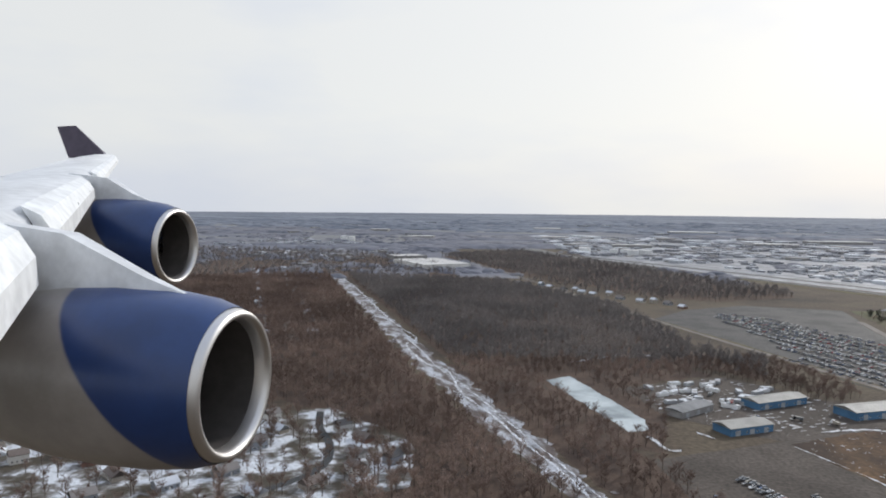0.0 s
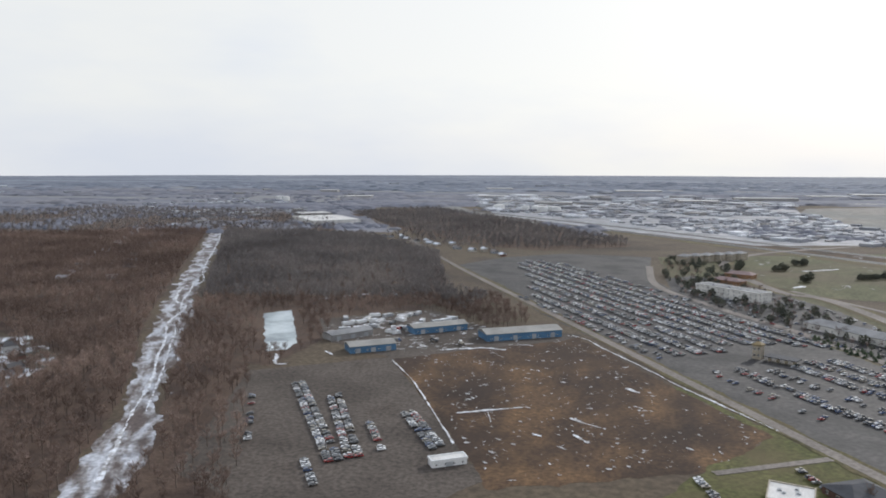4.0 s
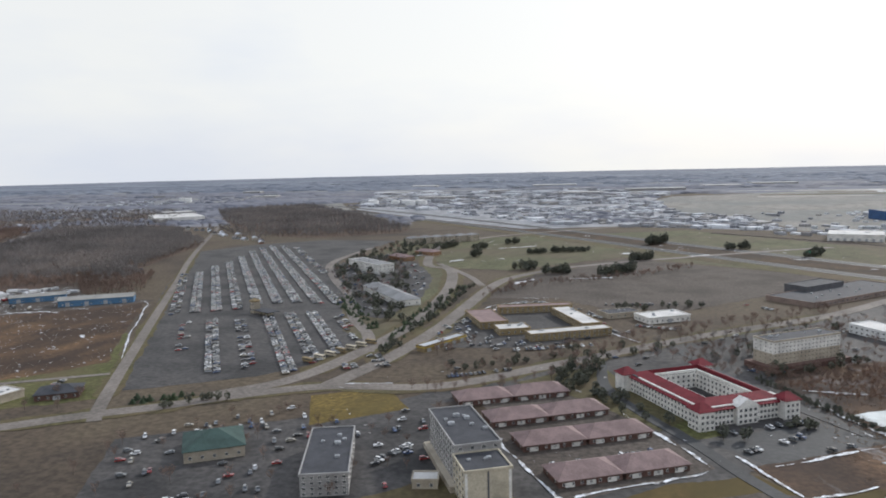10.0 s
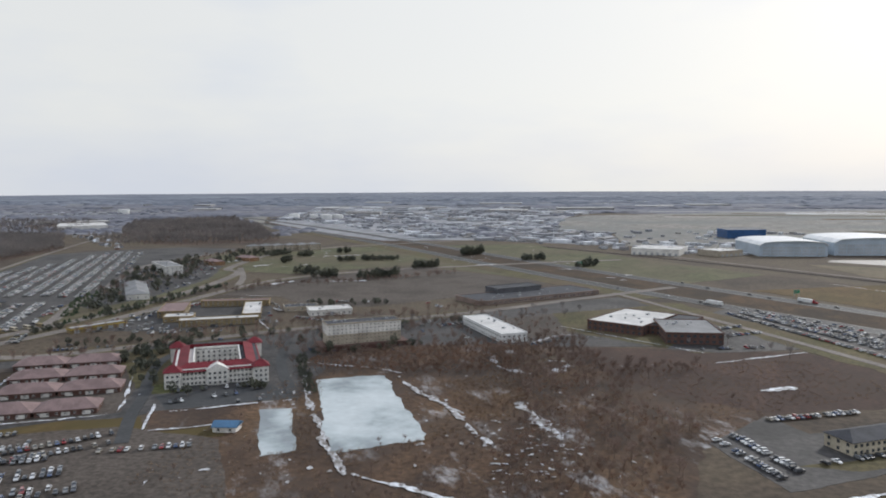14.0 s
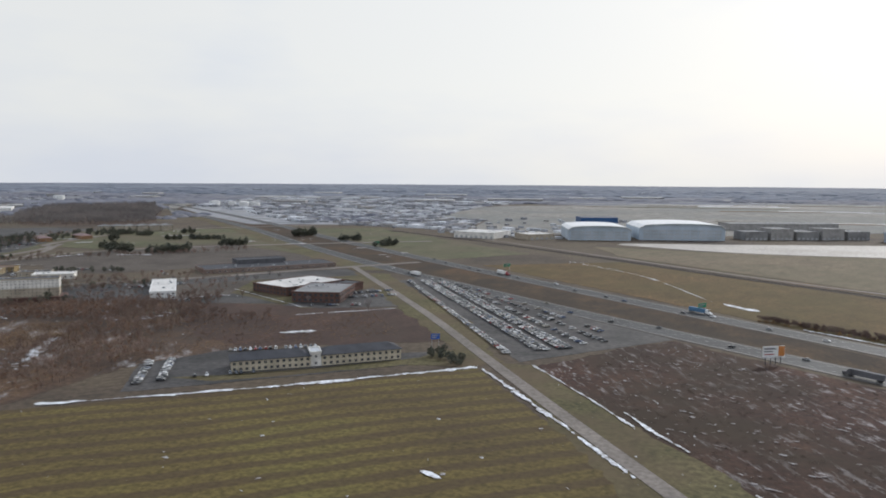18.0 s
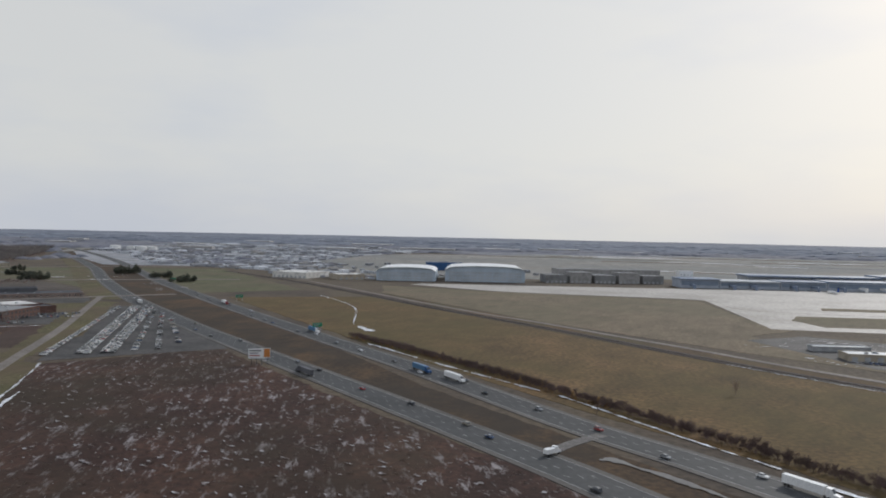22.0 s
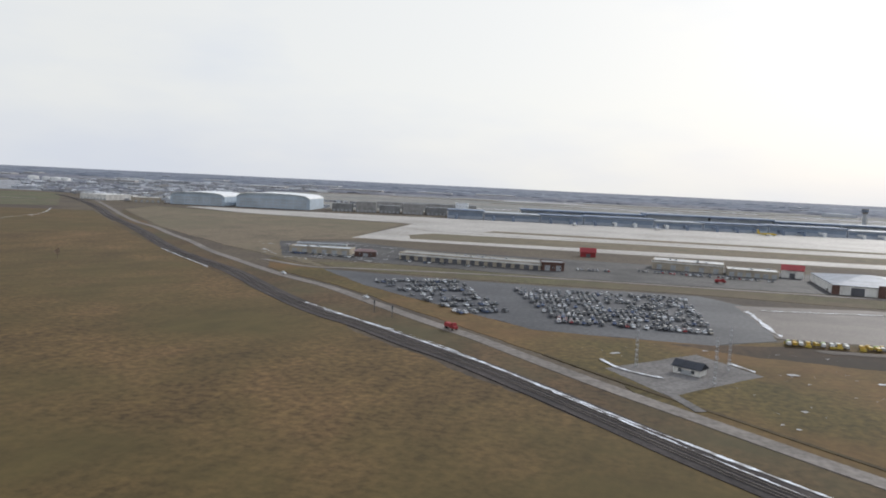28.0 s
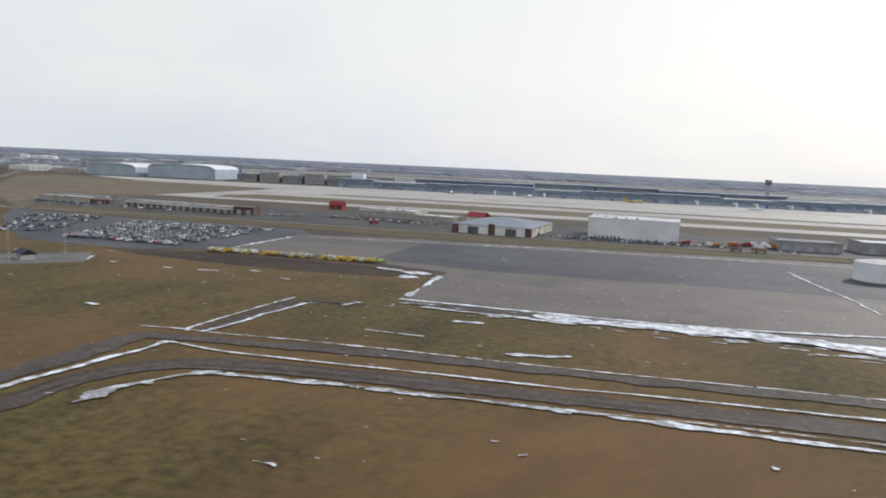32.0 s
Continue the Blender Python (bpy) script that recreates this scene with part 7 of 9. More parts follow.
def control_tower(x, y, h, label):
    root = thing("control_tower", x, y, 0, 10, label, "control tower")
    mb = Mesher()
    mb.cyl(0, 0, 0, h * 0.78, 2.4, 14, 1.9)
    part("shaft", mb, M["roof_steel"], root)
    mb = Mesher()
    mb.cyl(0, 0, h * 0.78, h * 0.86, 2.2, 14, 3.6)
    part("collar", mb, M["grey_wall"], root)
    mb = Mesher()
    mb.cyl(0, 0, h * 0.86, h * 0.95, 3.3, 14, 3.7)
    part("cab", mb, M["term_glass"], root, "glazed cab")
    mb = Mesher()
    mb.cyl(0, 0, h * 0.95, h, 3.9, 14, 2.8)
    part("roof", mb, M["roof_grey"], root)


control_tower(696, 862, 26, "grey airport control tower with a glazed cab")
building("tower_block", (284, 690), (296, 692), 12, 13, "white_metal", "roof_steel", "white block rising behind the terminal", "block", rows=3, wins=4)

# airfield sheds


def parked_airliner(x, y, rz, mat_, label):
    root = thing("parked_airliner", x, y, 0, rz, label, "aircraft", "airliners at the terminal")
    mb = Mesher()
    prof = [(-9.0, 0.1, 1.9), (-6.0, 0.75, 1.75), (-2.0, 1.0, 1.7), (5.0, 1.0, 1.7), (7.5, 0.8, 1.6), (9.0, 0.1, 1.45)]
    vs = [(a, r * math.cos(k * math.pi / 5), z + r * math.sin(k * math.pi / 5)) for a, r, z in prof for k in range(10)]
    mb.add(vs, [(i * 10 + k, i * 10 + (k + 1) % 10, i * 10 + 10 + (k + 1) % 10, i * 10 + 10 + k) for i in range(5) for k in range(10)])
    part("fuselage", mb, M[mat_], root)
    for s in (-1, 1):
        mb = Mesher()
        mb.prism([(2.2, s * 0.8), (-2.6, s * 8.5), (-3.6, s * 8.5), (-1.6, s * 0.8)][::s], 1.35, 1.6)
        part("wing", mb, M["steel"], root)
        mb = Mesher()
        mb.box(0.0, s * 3.2 - 0.45, 0.45, 2.0, s * 3.2 + 0.45, 1.3)
        part("engine", mb, M["white_metal"], root)
        mb = Mesher()
        mb.prism([(-7.0, s * 0.4), (-8.6, s * 3.0), (-9.2, s * 3.0), (-8.6, s * 0.4)][::s], 2.0, 2.15)
        part("tailplane", mb, M[mat_], root)
    mb = Mesher()
    mb.add([(-6.4, -0.12, 2.4), (-8.8, -0.12, 2.2), (-9.6, -0.08, 5.4), (-8.4, -0.08, 5.4), (-6.4, 0.12, 2.4), (-8.8, 0.12, 2.2), (-9.6, 0.08, 5.4), (-8.4, 0.08, 5.4)], [(0, 1, 2, 3), (7, 6, 5, 4), (0, 3, 7, 4), (1, 5, 6, 2), (2, 6, 7, 3)])
    part("fin", mb, M["sign_blue"] if mat_ == "white_metal" else M[mat_], root, "painted tail fin")
    for a, b in ((6.5, 0), (-0.8, 1.3), (-0.8, -1.3)):
        mb = Mesher()
        mb.box(a - 0.25, b - 0.15, 0, a + 0.25, b + 0.15, 1.2)
        part("landing_gear", mb, M["dark_wall"], root)


parked_airliner(561, 668, 20, "paint_yellow", "yellow airliner parked at the terminal")
parked_airliner(660, 652, 200, "white_metal", "white airliner parked on the apron")
parked_airliner(470, 660, 90, "white_metal", "white airliner nosed in to the terminal")
parked_airliner(400, 648, 100, "white_metal", "white airliner nosed in to the terminal")
building("fire_station", (296, 284), (322, 286), 9, 2.4, "tan_wall", "roof_steel", "low fire station with a pale roof", "fire station", doors=6, units=3)
building("canopy", (290, 305), (312, 309), 5, 1.8, "steel", "roof_steel", "long open carport with a metal roof", "carport", doors=4)
building("brick_hut", (325, 284), (333.5, 287), 5, 2.0, "brick", "roof_brown", "small brick hut beside the carport", "hut", "hip", 1.0, wins=2, doors=1)
building("service_building", (344, 285), (402, 281), 11, 2.6, "tan_wall", "roof_tan", "long low tan service building with dark bays", "service building", door_m="dark_wall", doors=16, units=10, wins=0, band=("white_wall", 0.7))
building("service_annexe", (402.5, 281.5), (411, 283), 9, 3.0, "brick", "roof_grey", "brick annexe of the service building", "annexe", wins=3, doors=2)
building("salt_store", (415, 352), (422, 352.6), 6, 2.2, "red_paint", "red_paint", "bright red barn-like salt store", "store", "gable", 2.0, doors=1, door_m="dark_wall")
building("service_building", (446, 318), (474, 314), 14, 3.6, "tan_wall", "roof_white", "tan workshop with a white roof", "workshop", doors=5, units=5, band=("white_wall", 0.6))
building("service_building", (475, 310), (494, 308), 12, 2.6, "tan_wall", "roof_white", "low tan workshop next to the store", "workshop", doors=6, units=4)
building("salt_store", (497, 318), (505, 316), 8, 3.2, "white_wall", "red_paint", "white-fronted store with a red roof", "store", "gable", 2.0, doors=1, door_m="dark_wall")
shed = building("plough_shed", (504, 272), (534, 270), 40, 3.3, "white_wall", "roof_slate", "large white shed with brick pillars and a slate-blue hipped roof", "shed", "hip", 2.4, doors=0)
for k, x_ in enumerate((0.6, 15.0, 29.2)):
    mb = Mesher()
    mb.box(x_ - 1.2, -0.5, 0, x_ + 1.2, -0.02, 4.1 if k == 1 else 3.3)
    part("brick_pillar", mb, M["brick"], shed, "red brick pier")
for x_ in (7.6, 22.4):
    part("door", door_mesh(4.2, 2.7, "dark_wall"), [], shed, "dark roller door", pose(x_, -0.02, 0))
for k in range(4):
    mb = Mesher()
    mb.box(-3.6, -0.04, 0.4, 3.6, -0.01, 2.9)
    part("end_panel", mb, M["cream_wall"], shed, "", pose(math.hypot(30, 2), 5.0 + 10 * k, 0, 0, 0, 90))
building("white_hangar", (553, 292), (587, 291), 24, 7.6, "white_metal", "roof_white", "plain white box hangar", "hangar", doors=6, door_m="white_metal", units=4)
building("depot_hall", (622, 292), (644, 294), 14, 3.4, "grey_wall", "roof_grey", "grey depot hall beyond the old apron", "depot", doors=5)
building("depot_hall", (652, 300), (690, 304), 16, 4.0, "grey_wall", "roof_steel", "grey depot hall beside the tank", "depot", doors=6)
building("equipment_hut", (439, 132), (443.2, 129.6), 2.8, 1.3, "white_wall", "roof_dark", "small white equipment hut with a dark roof", "hut", "gable", 1.0, wins=2, doors=1)
for x in (604, 612, 655, 664, 700):
    building("container", (x, 270 + (x % 7)), (x + 3.4, 270.2 + (x % 7)), 1.4, 1.25, "blue_metal" if x % 2 else "terracotta", "roof_steel", "shipping container on the service yard", "container", doors=1)


def tank(x, y, r, h, label, group=""):
    root = thing("storage_tank", x, y, 0, 0, label, "tank", group)
    mb = Mesher()
    mb.cyl(0, 0, 0, h, r, 24)
    part("shell", mb, M["white_metal"], root)
    mb = Mesher()
    mb.cyl(0, 0, h, h + r * 0.12, r * 1.01, 24, r * 0.2)
    part("roof", mb, M["roof_white"], root)
    mb = Mesher()
    for k in range(14):
        a = k * 0.09
        mb.box((r + 0.1) * math.cos(a) - 0.3, (r + 0.1) * math.sin(a) - 0.3, h * k / 14, (r + 0.5) * math.cos(a) + 0.3, (r + 0.5) * math.sin(a) + 0.3, h * k / 14 + 0.15)
    part("stair", mb, M["steel"], root)


for k, (dx, dy, r) in enumerate([(0, 0, 9.5), (48, -22, 7), (66, -14, 8.5), (78, -34, 9), (90, -20, 8), (101, -34, 7)]):
    tank(-672 + dx, 1232 + dy, r, 8, "white cylindrical storage tank on the plain", "white storage tanks")
tank(636, 218, 6.5, 5.0, "white storage tank beside the old apron")
tank(-1180, 1420, 8, 9, "white storage tank far off", "white storage tanks")
tank(-1160, 1408, 8, 9, "white storage tank far off", "white storage tanks")


def toll_plaza():
    root = thing("pay_station", -394, 300, 0, -30, "yellow-topped pay station tower in the parking lot", "pay station")
    mb = Mesher()
    mb.box(-1.6, -1.6, 0, 1.6, 1.6, 5.2)
    part("tower", mb, M["tan_wall"], root)
    mb = Mesher()
    mb.box(-1.8, -1.8, 5.2, 1.8, 1.8, 5.6)
    mb.gable(-1.8, -1.8, 1.8, 1.8, 5.6, 1.0, 0.15, 0, 0.1, 1.7)
    part("roof", mb, M["yellow_wall"], root, "ochre hipped roof")
    facade(root, -1.6, -1.62, 1.6, -1.62, 3.6, 0.9, 0.9, 2)
    facade(root, -1.6, -1.62, 1.6, -1.62, 1.2, 0.9, 0.9, 2)
    mb = Mesher()
    mb.box(3, -3, 1.9, 15, 3, 2.2)
    part("canopy", mb, M["roof_dark"], root, "dark flat canopy over the lanes")
    for k in range(4):
        mb = Mesher()
        mb.box(4 + 3 * k, -0.6, 0, 4.8 + 3 * k, 0.6, 1.89)
        part("booth", mb, M["cream_wall"], root)


toll_plaza()


def billboard(x, y, rz):
    root = thing("billboard", x, y, 0, rz, "roadside billboard with a white and orange face", "billboard")
    for k in range(4):
        mb = Mesher()
        mb.box(-2.4 + 1.6 * k - 0.08, -0.08, 0, -2.4 + 1.6 * k + 0.08, 0.08, 4.4)
        part("post", mb, M["dark_wall"], root)
    mb = Mesher()
    mb.box(-3.4, -0.25, 2.3, 3.4, -0.1, 5.2)
    f = part("panel", mb, M["white_metal"], root)
    for a, b, c, d, mm in ((1.4, 2.4, 3.3, 5.1, "orange_paint"), (-3.0, 4.3, 0.6, 4.7, "dark_wall"), (-3.0, 3.6, -0.4, 3.9, "dark_wall"), (-3.0, 2.8, 0.2, 3.1, "red_paint")):
        mb = Mesher()
        mb.box(a, -0.28, b, c, -0.252, d)
        part("printed_bar", mb, M[mm], f)
    mb = Mesher()
    mb.box(-3.4, -0.9, 2.1, 3.4, -0.25, 2.2)
    part("catwalk", mb, M["steel"], root)


billboard(100.5, 214.5, 25)


def road_sign(x, y, rz, w, h, z, mat, label):
    root = thing("road_sign", x, y, 0, rz, label, "sign")
    for s in (-0.4, 0.4):
        mb = Mesher()
        mb.box(s * w - 0.06, -0.06, 0, s * w + 0.06, 0.06, z + h)
        part("post", mb, M["steel"], root)
    mb = Mesher()
    mb.box(-w / 2, -0.14, z, w / 2, -0.065, z + h)
    pn = part("panel", mb, M[mat], root)
    for k in range(2):
        mb = Mesher()
        mb.box(-w * 0.4, -0.16, z + h * (0.22 + 0.38 * k), w * (0.1 + 0.25 * k), -0.142, z + h * (0.42 + 0.38 * k))
        part("lettering_bar", mb, M["paint_white"], pn)


road_sign(90, 293, 40, 4.2, 1.7, 2.2, "sign_green", "green freeway direction sign")
road_sign(-2, 404, 40, 4.2, 1.7, 2.2, "sign_green", "green freeway direction sign")
road_sign(-118, 522, 40, 4.2, 1.7, 2.2, "sign_green", "green freeway direction sign")
road_sign(6, 206, 20, 2.6, 1.6, 3.6, "sign_blue", "blue motel sign on tall posts")


def mast(x, y, h, label, group):
    root = thing("mast", x, y, 0, 15, label, "mast", group)
    for a in range(3):
        mb = Mesher()
        c, s = 0.28 * math.cos(a * 2.094), 0.28 * math.sin(a * 2.094)
        mb.add([(c - 0.04, s, 0), (c + 0.04, s, 0), (c, s + 0.06, 0), (c * 0.6 - 0.03, s * 0.6, h), (c * 0.6 + 0.03, s * 0.6, h), (c * 0.6, s * 0.6 + 0.05, h)], [(0, 1, 4, 3), (1, 2, 5, 4), (2, 0, 3, 5)])
        part("upright", mb, M["steel"], root)
    mb = Mesher()
    for k in range(int(h / 0.9)):
        mb.box(-0.22, -0.22, 0.6 + 0.9 * k, 0.22, 0.24, 0.66 + 0.9 * k)
    part("bracing", mb, M["steel"], root)


for x, y in ((432.5, 133), (445, 124.5), (449, 136)):
    mast(x, y, 8.5, "thin grey lattice mast on the gravel compound", "masts of the compound")
patch("compound_gravel", [(427, 130), (437, 115), (455, 135), (445, 149)], 0.075, M["gravel_track"], "grey gravel compound", "pavement", 0.3, seed=90)
road("compound_drive", [(441, 108), (437, 117)], 0.9, 0.11, M["gravel_track"], "short gravel drive")

# ---- houses ----


def house_meshes(k):
    L, W, h = (6.2, 5.2, 7.0)[k % 3], (4.4, 4.0, 4.2)[k % 3], (1.5, 2.6, 1.5)[k % 3]
    a = Mesher()
    a.box(-L / 2, -W / 2, 0, L / 2, W / 2, h)
    a.add([(-L / 2 + 0.01, -W / 2, h), (-L / 2 + 0.01, W / 2, h), (-L / 2 + 0.01, 0, h + 1.45), (L / 2 - 0.01, -W / 2, h), (L / 2 - 0.01, W / 2, h), (L / 2 - 0.01, 0, h + 1.45)], [(0, 1, 2), (3, 5, 4)])
    r = Mesher()
    r.gable(-L / 2, -W / 2, L / 2, W / 2, h, 1.5, 0.25)
    c = Mesher()
    c.box(L * 0.2, 0.3, h + 0.6, L * 0.2 + 0.4, 0.75, h + 2.1)
    return a.mesh("wall", [M["house_walls"]]), r.mesh("roof", [M["house_roofs"]]), c.mesh("chimney", [M["brick"]]), L, W, h


HM = [house_meshes(k) for k in range(3)]


def house(x, y, rz, k, label, group):
    w, r, c, L, W, h = HM[k % 3]
    root = thing("house", x, y, 0, rz, label, "house", group)
    part("wall", w, [], root)
    rf = part("roof", r, [], root)
    part("chimney", c, [], rf)
    facade(root, -L / 2, -W / 2, L / 2, -W / 2, 0.5, 0.6, 0.65, 4)
    part("door", door_mesh(0.5, 1.0, "white_wall"), [], root, "", pose(L * 0.05, -W / 2, 0))
    return root


rnd = random.Random(31)
TREE_SPOTS = []
k = 0
for i in range(15):
    t = i / 14
    k += 1
    house(-708 + 160 * t + rnd.uniform(-4, 4), 735 - 140 * t + rnd.uniform(-8, 8), -40 + rnd.uniform(-15, 15), k, "detached house with snow on its roof and yard", "houses along the wood")
patch("snowy_yards", [(-716, 238), (-690, 256), (-648, 226), (-638, 190), (-662, 160), (-712, 165)], 0.08, M["yard_snow"], "patchy snow on the suburban yards", "ground", 1.5, seed=91)
for x, y in [(-704, 236), (-696, 224), (-708, 214), (-694, 206), (-702, 192), (-690, 184), (-676, 232), (-664, 224), (-660, 210), (-655, 196), (-663, 182), (-676, 172), (-648, 206), (-684, 160), (-700, 170)]:
    TREE_SPOTS += [(x + 4, y + 3), (x - 3, y + 4), (x + 1, y - 5)]
    k += 1
    house(x + rnd.uniform(-1, 1), y + rnd.uniform(-1, 1), rnd.choice((-30, 60)) + rnd.uniform(-8, 8), k, "small suburban house among snowy yards", "houses of the snowy suburb")
for x, y in scatter([(-840, 200), (-725, 250), (-705, 140), (-730, 90), (-860, 90)], 19, 33, 0.8):
    k += 1
    house(x, y, rnd.choice((-30, 60)) + rnd.uniform(-8, 8), k, "small suburban house with a grassy yard", "houses of the suburb")
for i in range(17):
    for s in (-1, 1):
        t = i / 16
        k += 1
        house(-990 + 210 * t + s * 13, 755 - 360 * t + s * 8 + rnd.uniform(-3, 3), 30 + rnd.uniform(-8, 8), k, "suburban house on the wooded street", "houses of the wooded street")

joined("yard_trees", TREES, TREE_SPOTS, [M["bark"], M["twig"]], "bare trees in the snowy yards", "trees", seed=55, smin=0.6, smax=1.0)
# far buildings on the plain
fb = Mesher()
rnd = random.Random(12)
FLINE = [Vector((*p, 0)) for p in STEEP]


def near_line(x, y, line, d):
    p = Vector((x, y, 0))
    for a, b in zip(line, line[1:]):
        ab = b - a
        t = max(0, min(1, (p - a).dot(ab) / ab.length_squared))
        if (a + ab * t - p).length < d:
            return True
    return False


def add_far(x, y, big):
    L, W, h = rnd.uniform(6, 16) * big, rnd.uniform(5, 11) * big, rnd.uniform(1.6, 3.4) * (0.6 + 0.4 * big)
    a = rnd.choice((-0.72, 0.85)) + rnd.uniform(-0.06, 0.06)
    c, s = math.cos(a), math.sin(a)
    pts = [(x + u * c - v * s, y + u * s + v * c) for u, v in ((-L / 2, -W / 2), (L / 2, -W / 2), (L / 2, W / 2), (-L / 2, W / 2))]
    fb.prism(pts, 0, h)


count = 0
while count < 1500:
    x, y = rnd.uniform(-830, -85), 700 + 1150 * rnd.random() ** 1.5
    n = noise.noise(Vector((x / 120 + 7, y / 90, 3)))
    if not inside(x, y, TOWN) or near_line(x, y, FLINE, 34) or n < -0.15:
        count += 0.02
        continue
    add_far(x, y, (0.75 if y < 1050 else 0.75 + (y - 1050) / 500) * rnd.choice((0.6, 0.8, 1.0, 1.0, 1.7)))
    count += 1
for k in range(150):
    x = rnd.uniform(-1330, -960)
    add_far(x, 1150 - (x + 1300) * 0.85 + rnd.uniform(-60, 330), rnd.uniform(0.6, 1.5))
for k in range(60):
    add_far(rnd.uniform(-110, 20), rnd.uniform(640, 760), rnd.uniform(0.4, 0.9))
for k in range(90):
    add_far(rnd.uniform(-180, 160), rnd.uniform(720, 940), rnd.uniform(0.3, 0.7))
for k in range(46):
    a, d = radians(rnd.uniform(35, 150)), rnd.uniform(1750, 3200)
    add_far(d * math.cos(a), d * math.sin(a), rnd.uniform(2, 5))
flat("far_town", fb, M["far_walls_hazed"], "scattered pale and dark roofs of a far industrial town", "buildings", "stuff")


def far_hall(x, y, L, W, h, rz, label):
    """A long low hall of the plain, seen as a pale strip."""
    root = thing("far_hall", x, y, 0, rz, label, "hall", "long halls of the plain")
    mb = Mesher()
    mb.box(-L / 2, -W / 2, 0, L / 2, W / 2, h)
    part("wall", mb, M["grey_wall"], root)
    mb = Mesher()
    mb.box(-L / 2 - 0.5, -W / 2 - 0.5, h + 0.01, L / 2 + 0.5, W / 2 + 0.5, h + 0.8)
    part("roof", mb, M["roof_white"], root)


for x, y, L, W in ((-868, 2264, 80, 60), (-450, 2170, 125, 60), (-180, 1735, 130, 34), (-774, 1675, 60, 30), (-600, 1400, 70, 18), (-330, 1560, 80, 30), (-1290, 1930, 50, 30), (-1060, 1570, 60, 30), (-20, 1900, 90, 40), (120, 2050, 110, 50)):
    far_hall(x, y, L, W, 5.5, 8, "long pale flat-roofed hall on the far plain")
rnd = random.Random(13)
groves = []
for k in range(5200):
    x, y = rnd.uniform(-1500, 20), 690 + 1100 * rnd.random() ** 1.3
    n = noise.noise(Vector((x / 110, y / 80, 8)))
    town = inside(x, y, TOWN)
    if n > (0.22 if town else -0.02) and not near_line(x, y, FLINE, 30) and not (x > -170 and y < 1100) and not inside(x, y, WOOD_MAIN) and not inside(x, y, WOOD_FAR) and (town or y > 800 or x < -760) and not (x > -330 and y < 800) and not (not town and x > -480):
        groves.append((x, y, rnd.uniform(5, 11)))
joined("town_groves", CLUMPS, groves, [M["mid_wood_hazed"]], "grey bare groves among the far roofs", "trees", seed=34, squash=0.28, smin=0.8, smax=1.2)
mb = Mesher()
for k in range(60):
    x, y = rnd.uniform(150, 1500), rnd.uniform(900, 2600)
    l = rnd.uniform(20, 90)
    ribbon_into(mb, catmull([(x, y), (x + l, y + rnd.uniform(-6, 6)), (x + 2 * l, y + rnd.uniform(-6, 6))], 12), rnd.uniform(2, 7), 0.3, 0.1, 0, 0.5, k)
for k in range(26):
    x, y = rnd.uniform(-150, 1000), rnd.uniform(960, 1700)
    l = rnd.uniform(60, 200)
    sb = Mesher()
    ribbon_into(sb, catmull([(x, y), (x + l, y + rnd.uniform(-4, 14)), (x + 2 * l, y + rnd.uniform(0, 30))], 20), rnd.uniform(4, 16), 0.24 + 0.002 * k, 0.2, 0, 0.3, k)
    flat("far_airfield_strip", sb, M[("grass_olive", "concrete", "ramp_turf", "far_wood_hazed")[k % 4]], "long strip of grass or paving on the far airfield", "ground")
for x, y, l, w in ((221, 1622, 157, 9), (325, 1345, 140, 8), (214, 1545, 170, 12), (560, 1500, 150, 9)):
    ribbon_into(mb, catmull([(x, y), (x + l / 2, y + 4), (x + l, y + 2)], 12), w, 0.34, 0.1, 0, 0.4, int(x))
flat("far_snow", mb, M["snow"], "far strips of snow and pale concrete on the airfield", "snow", "stuff")
# ---- vehicles ----


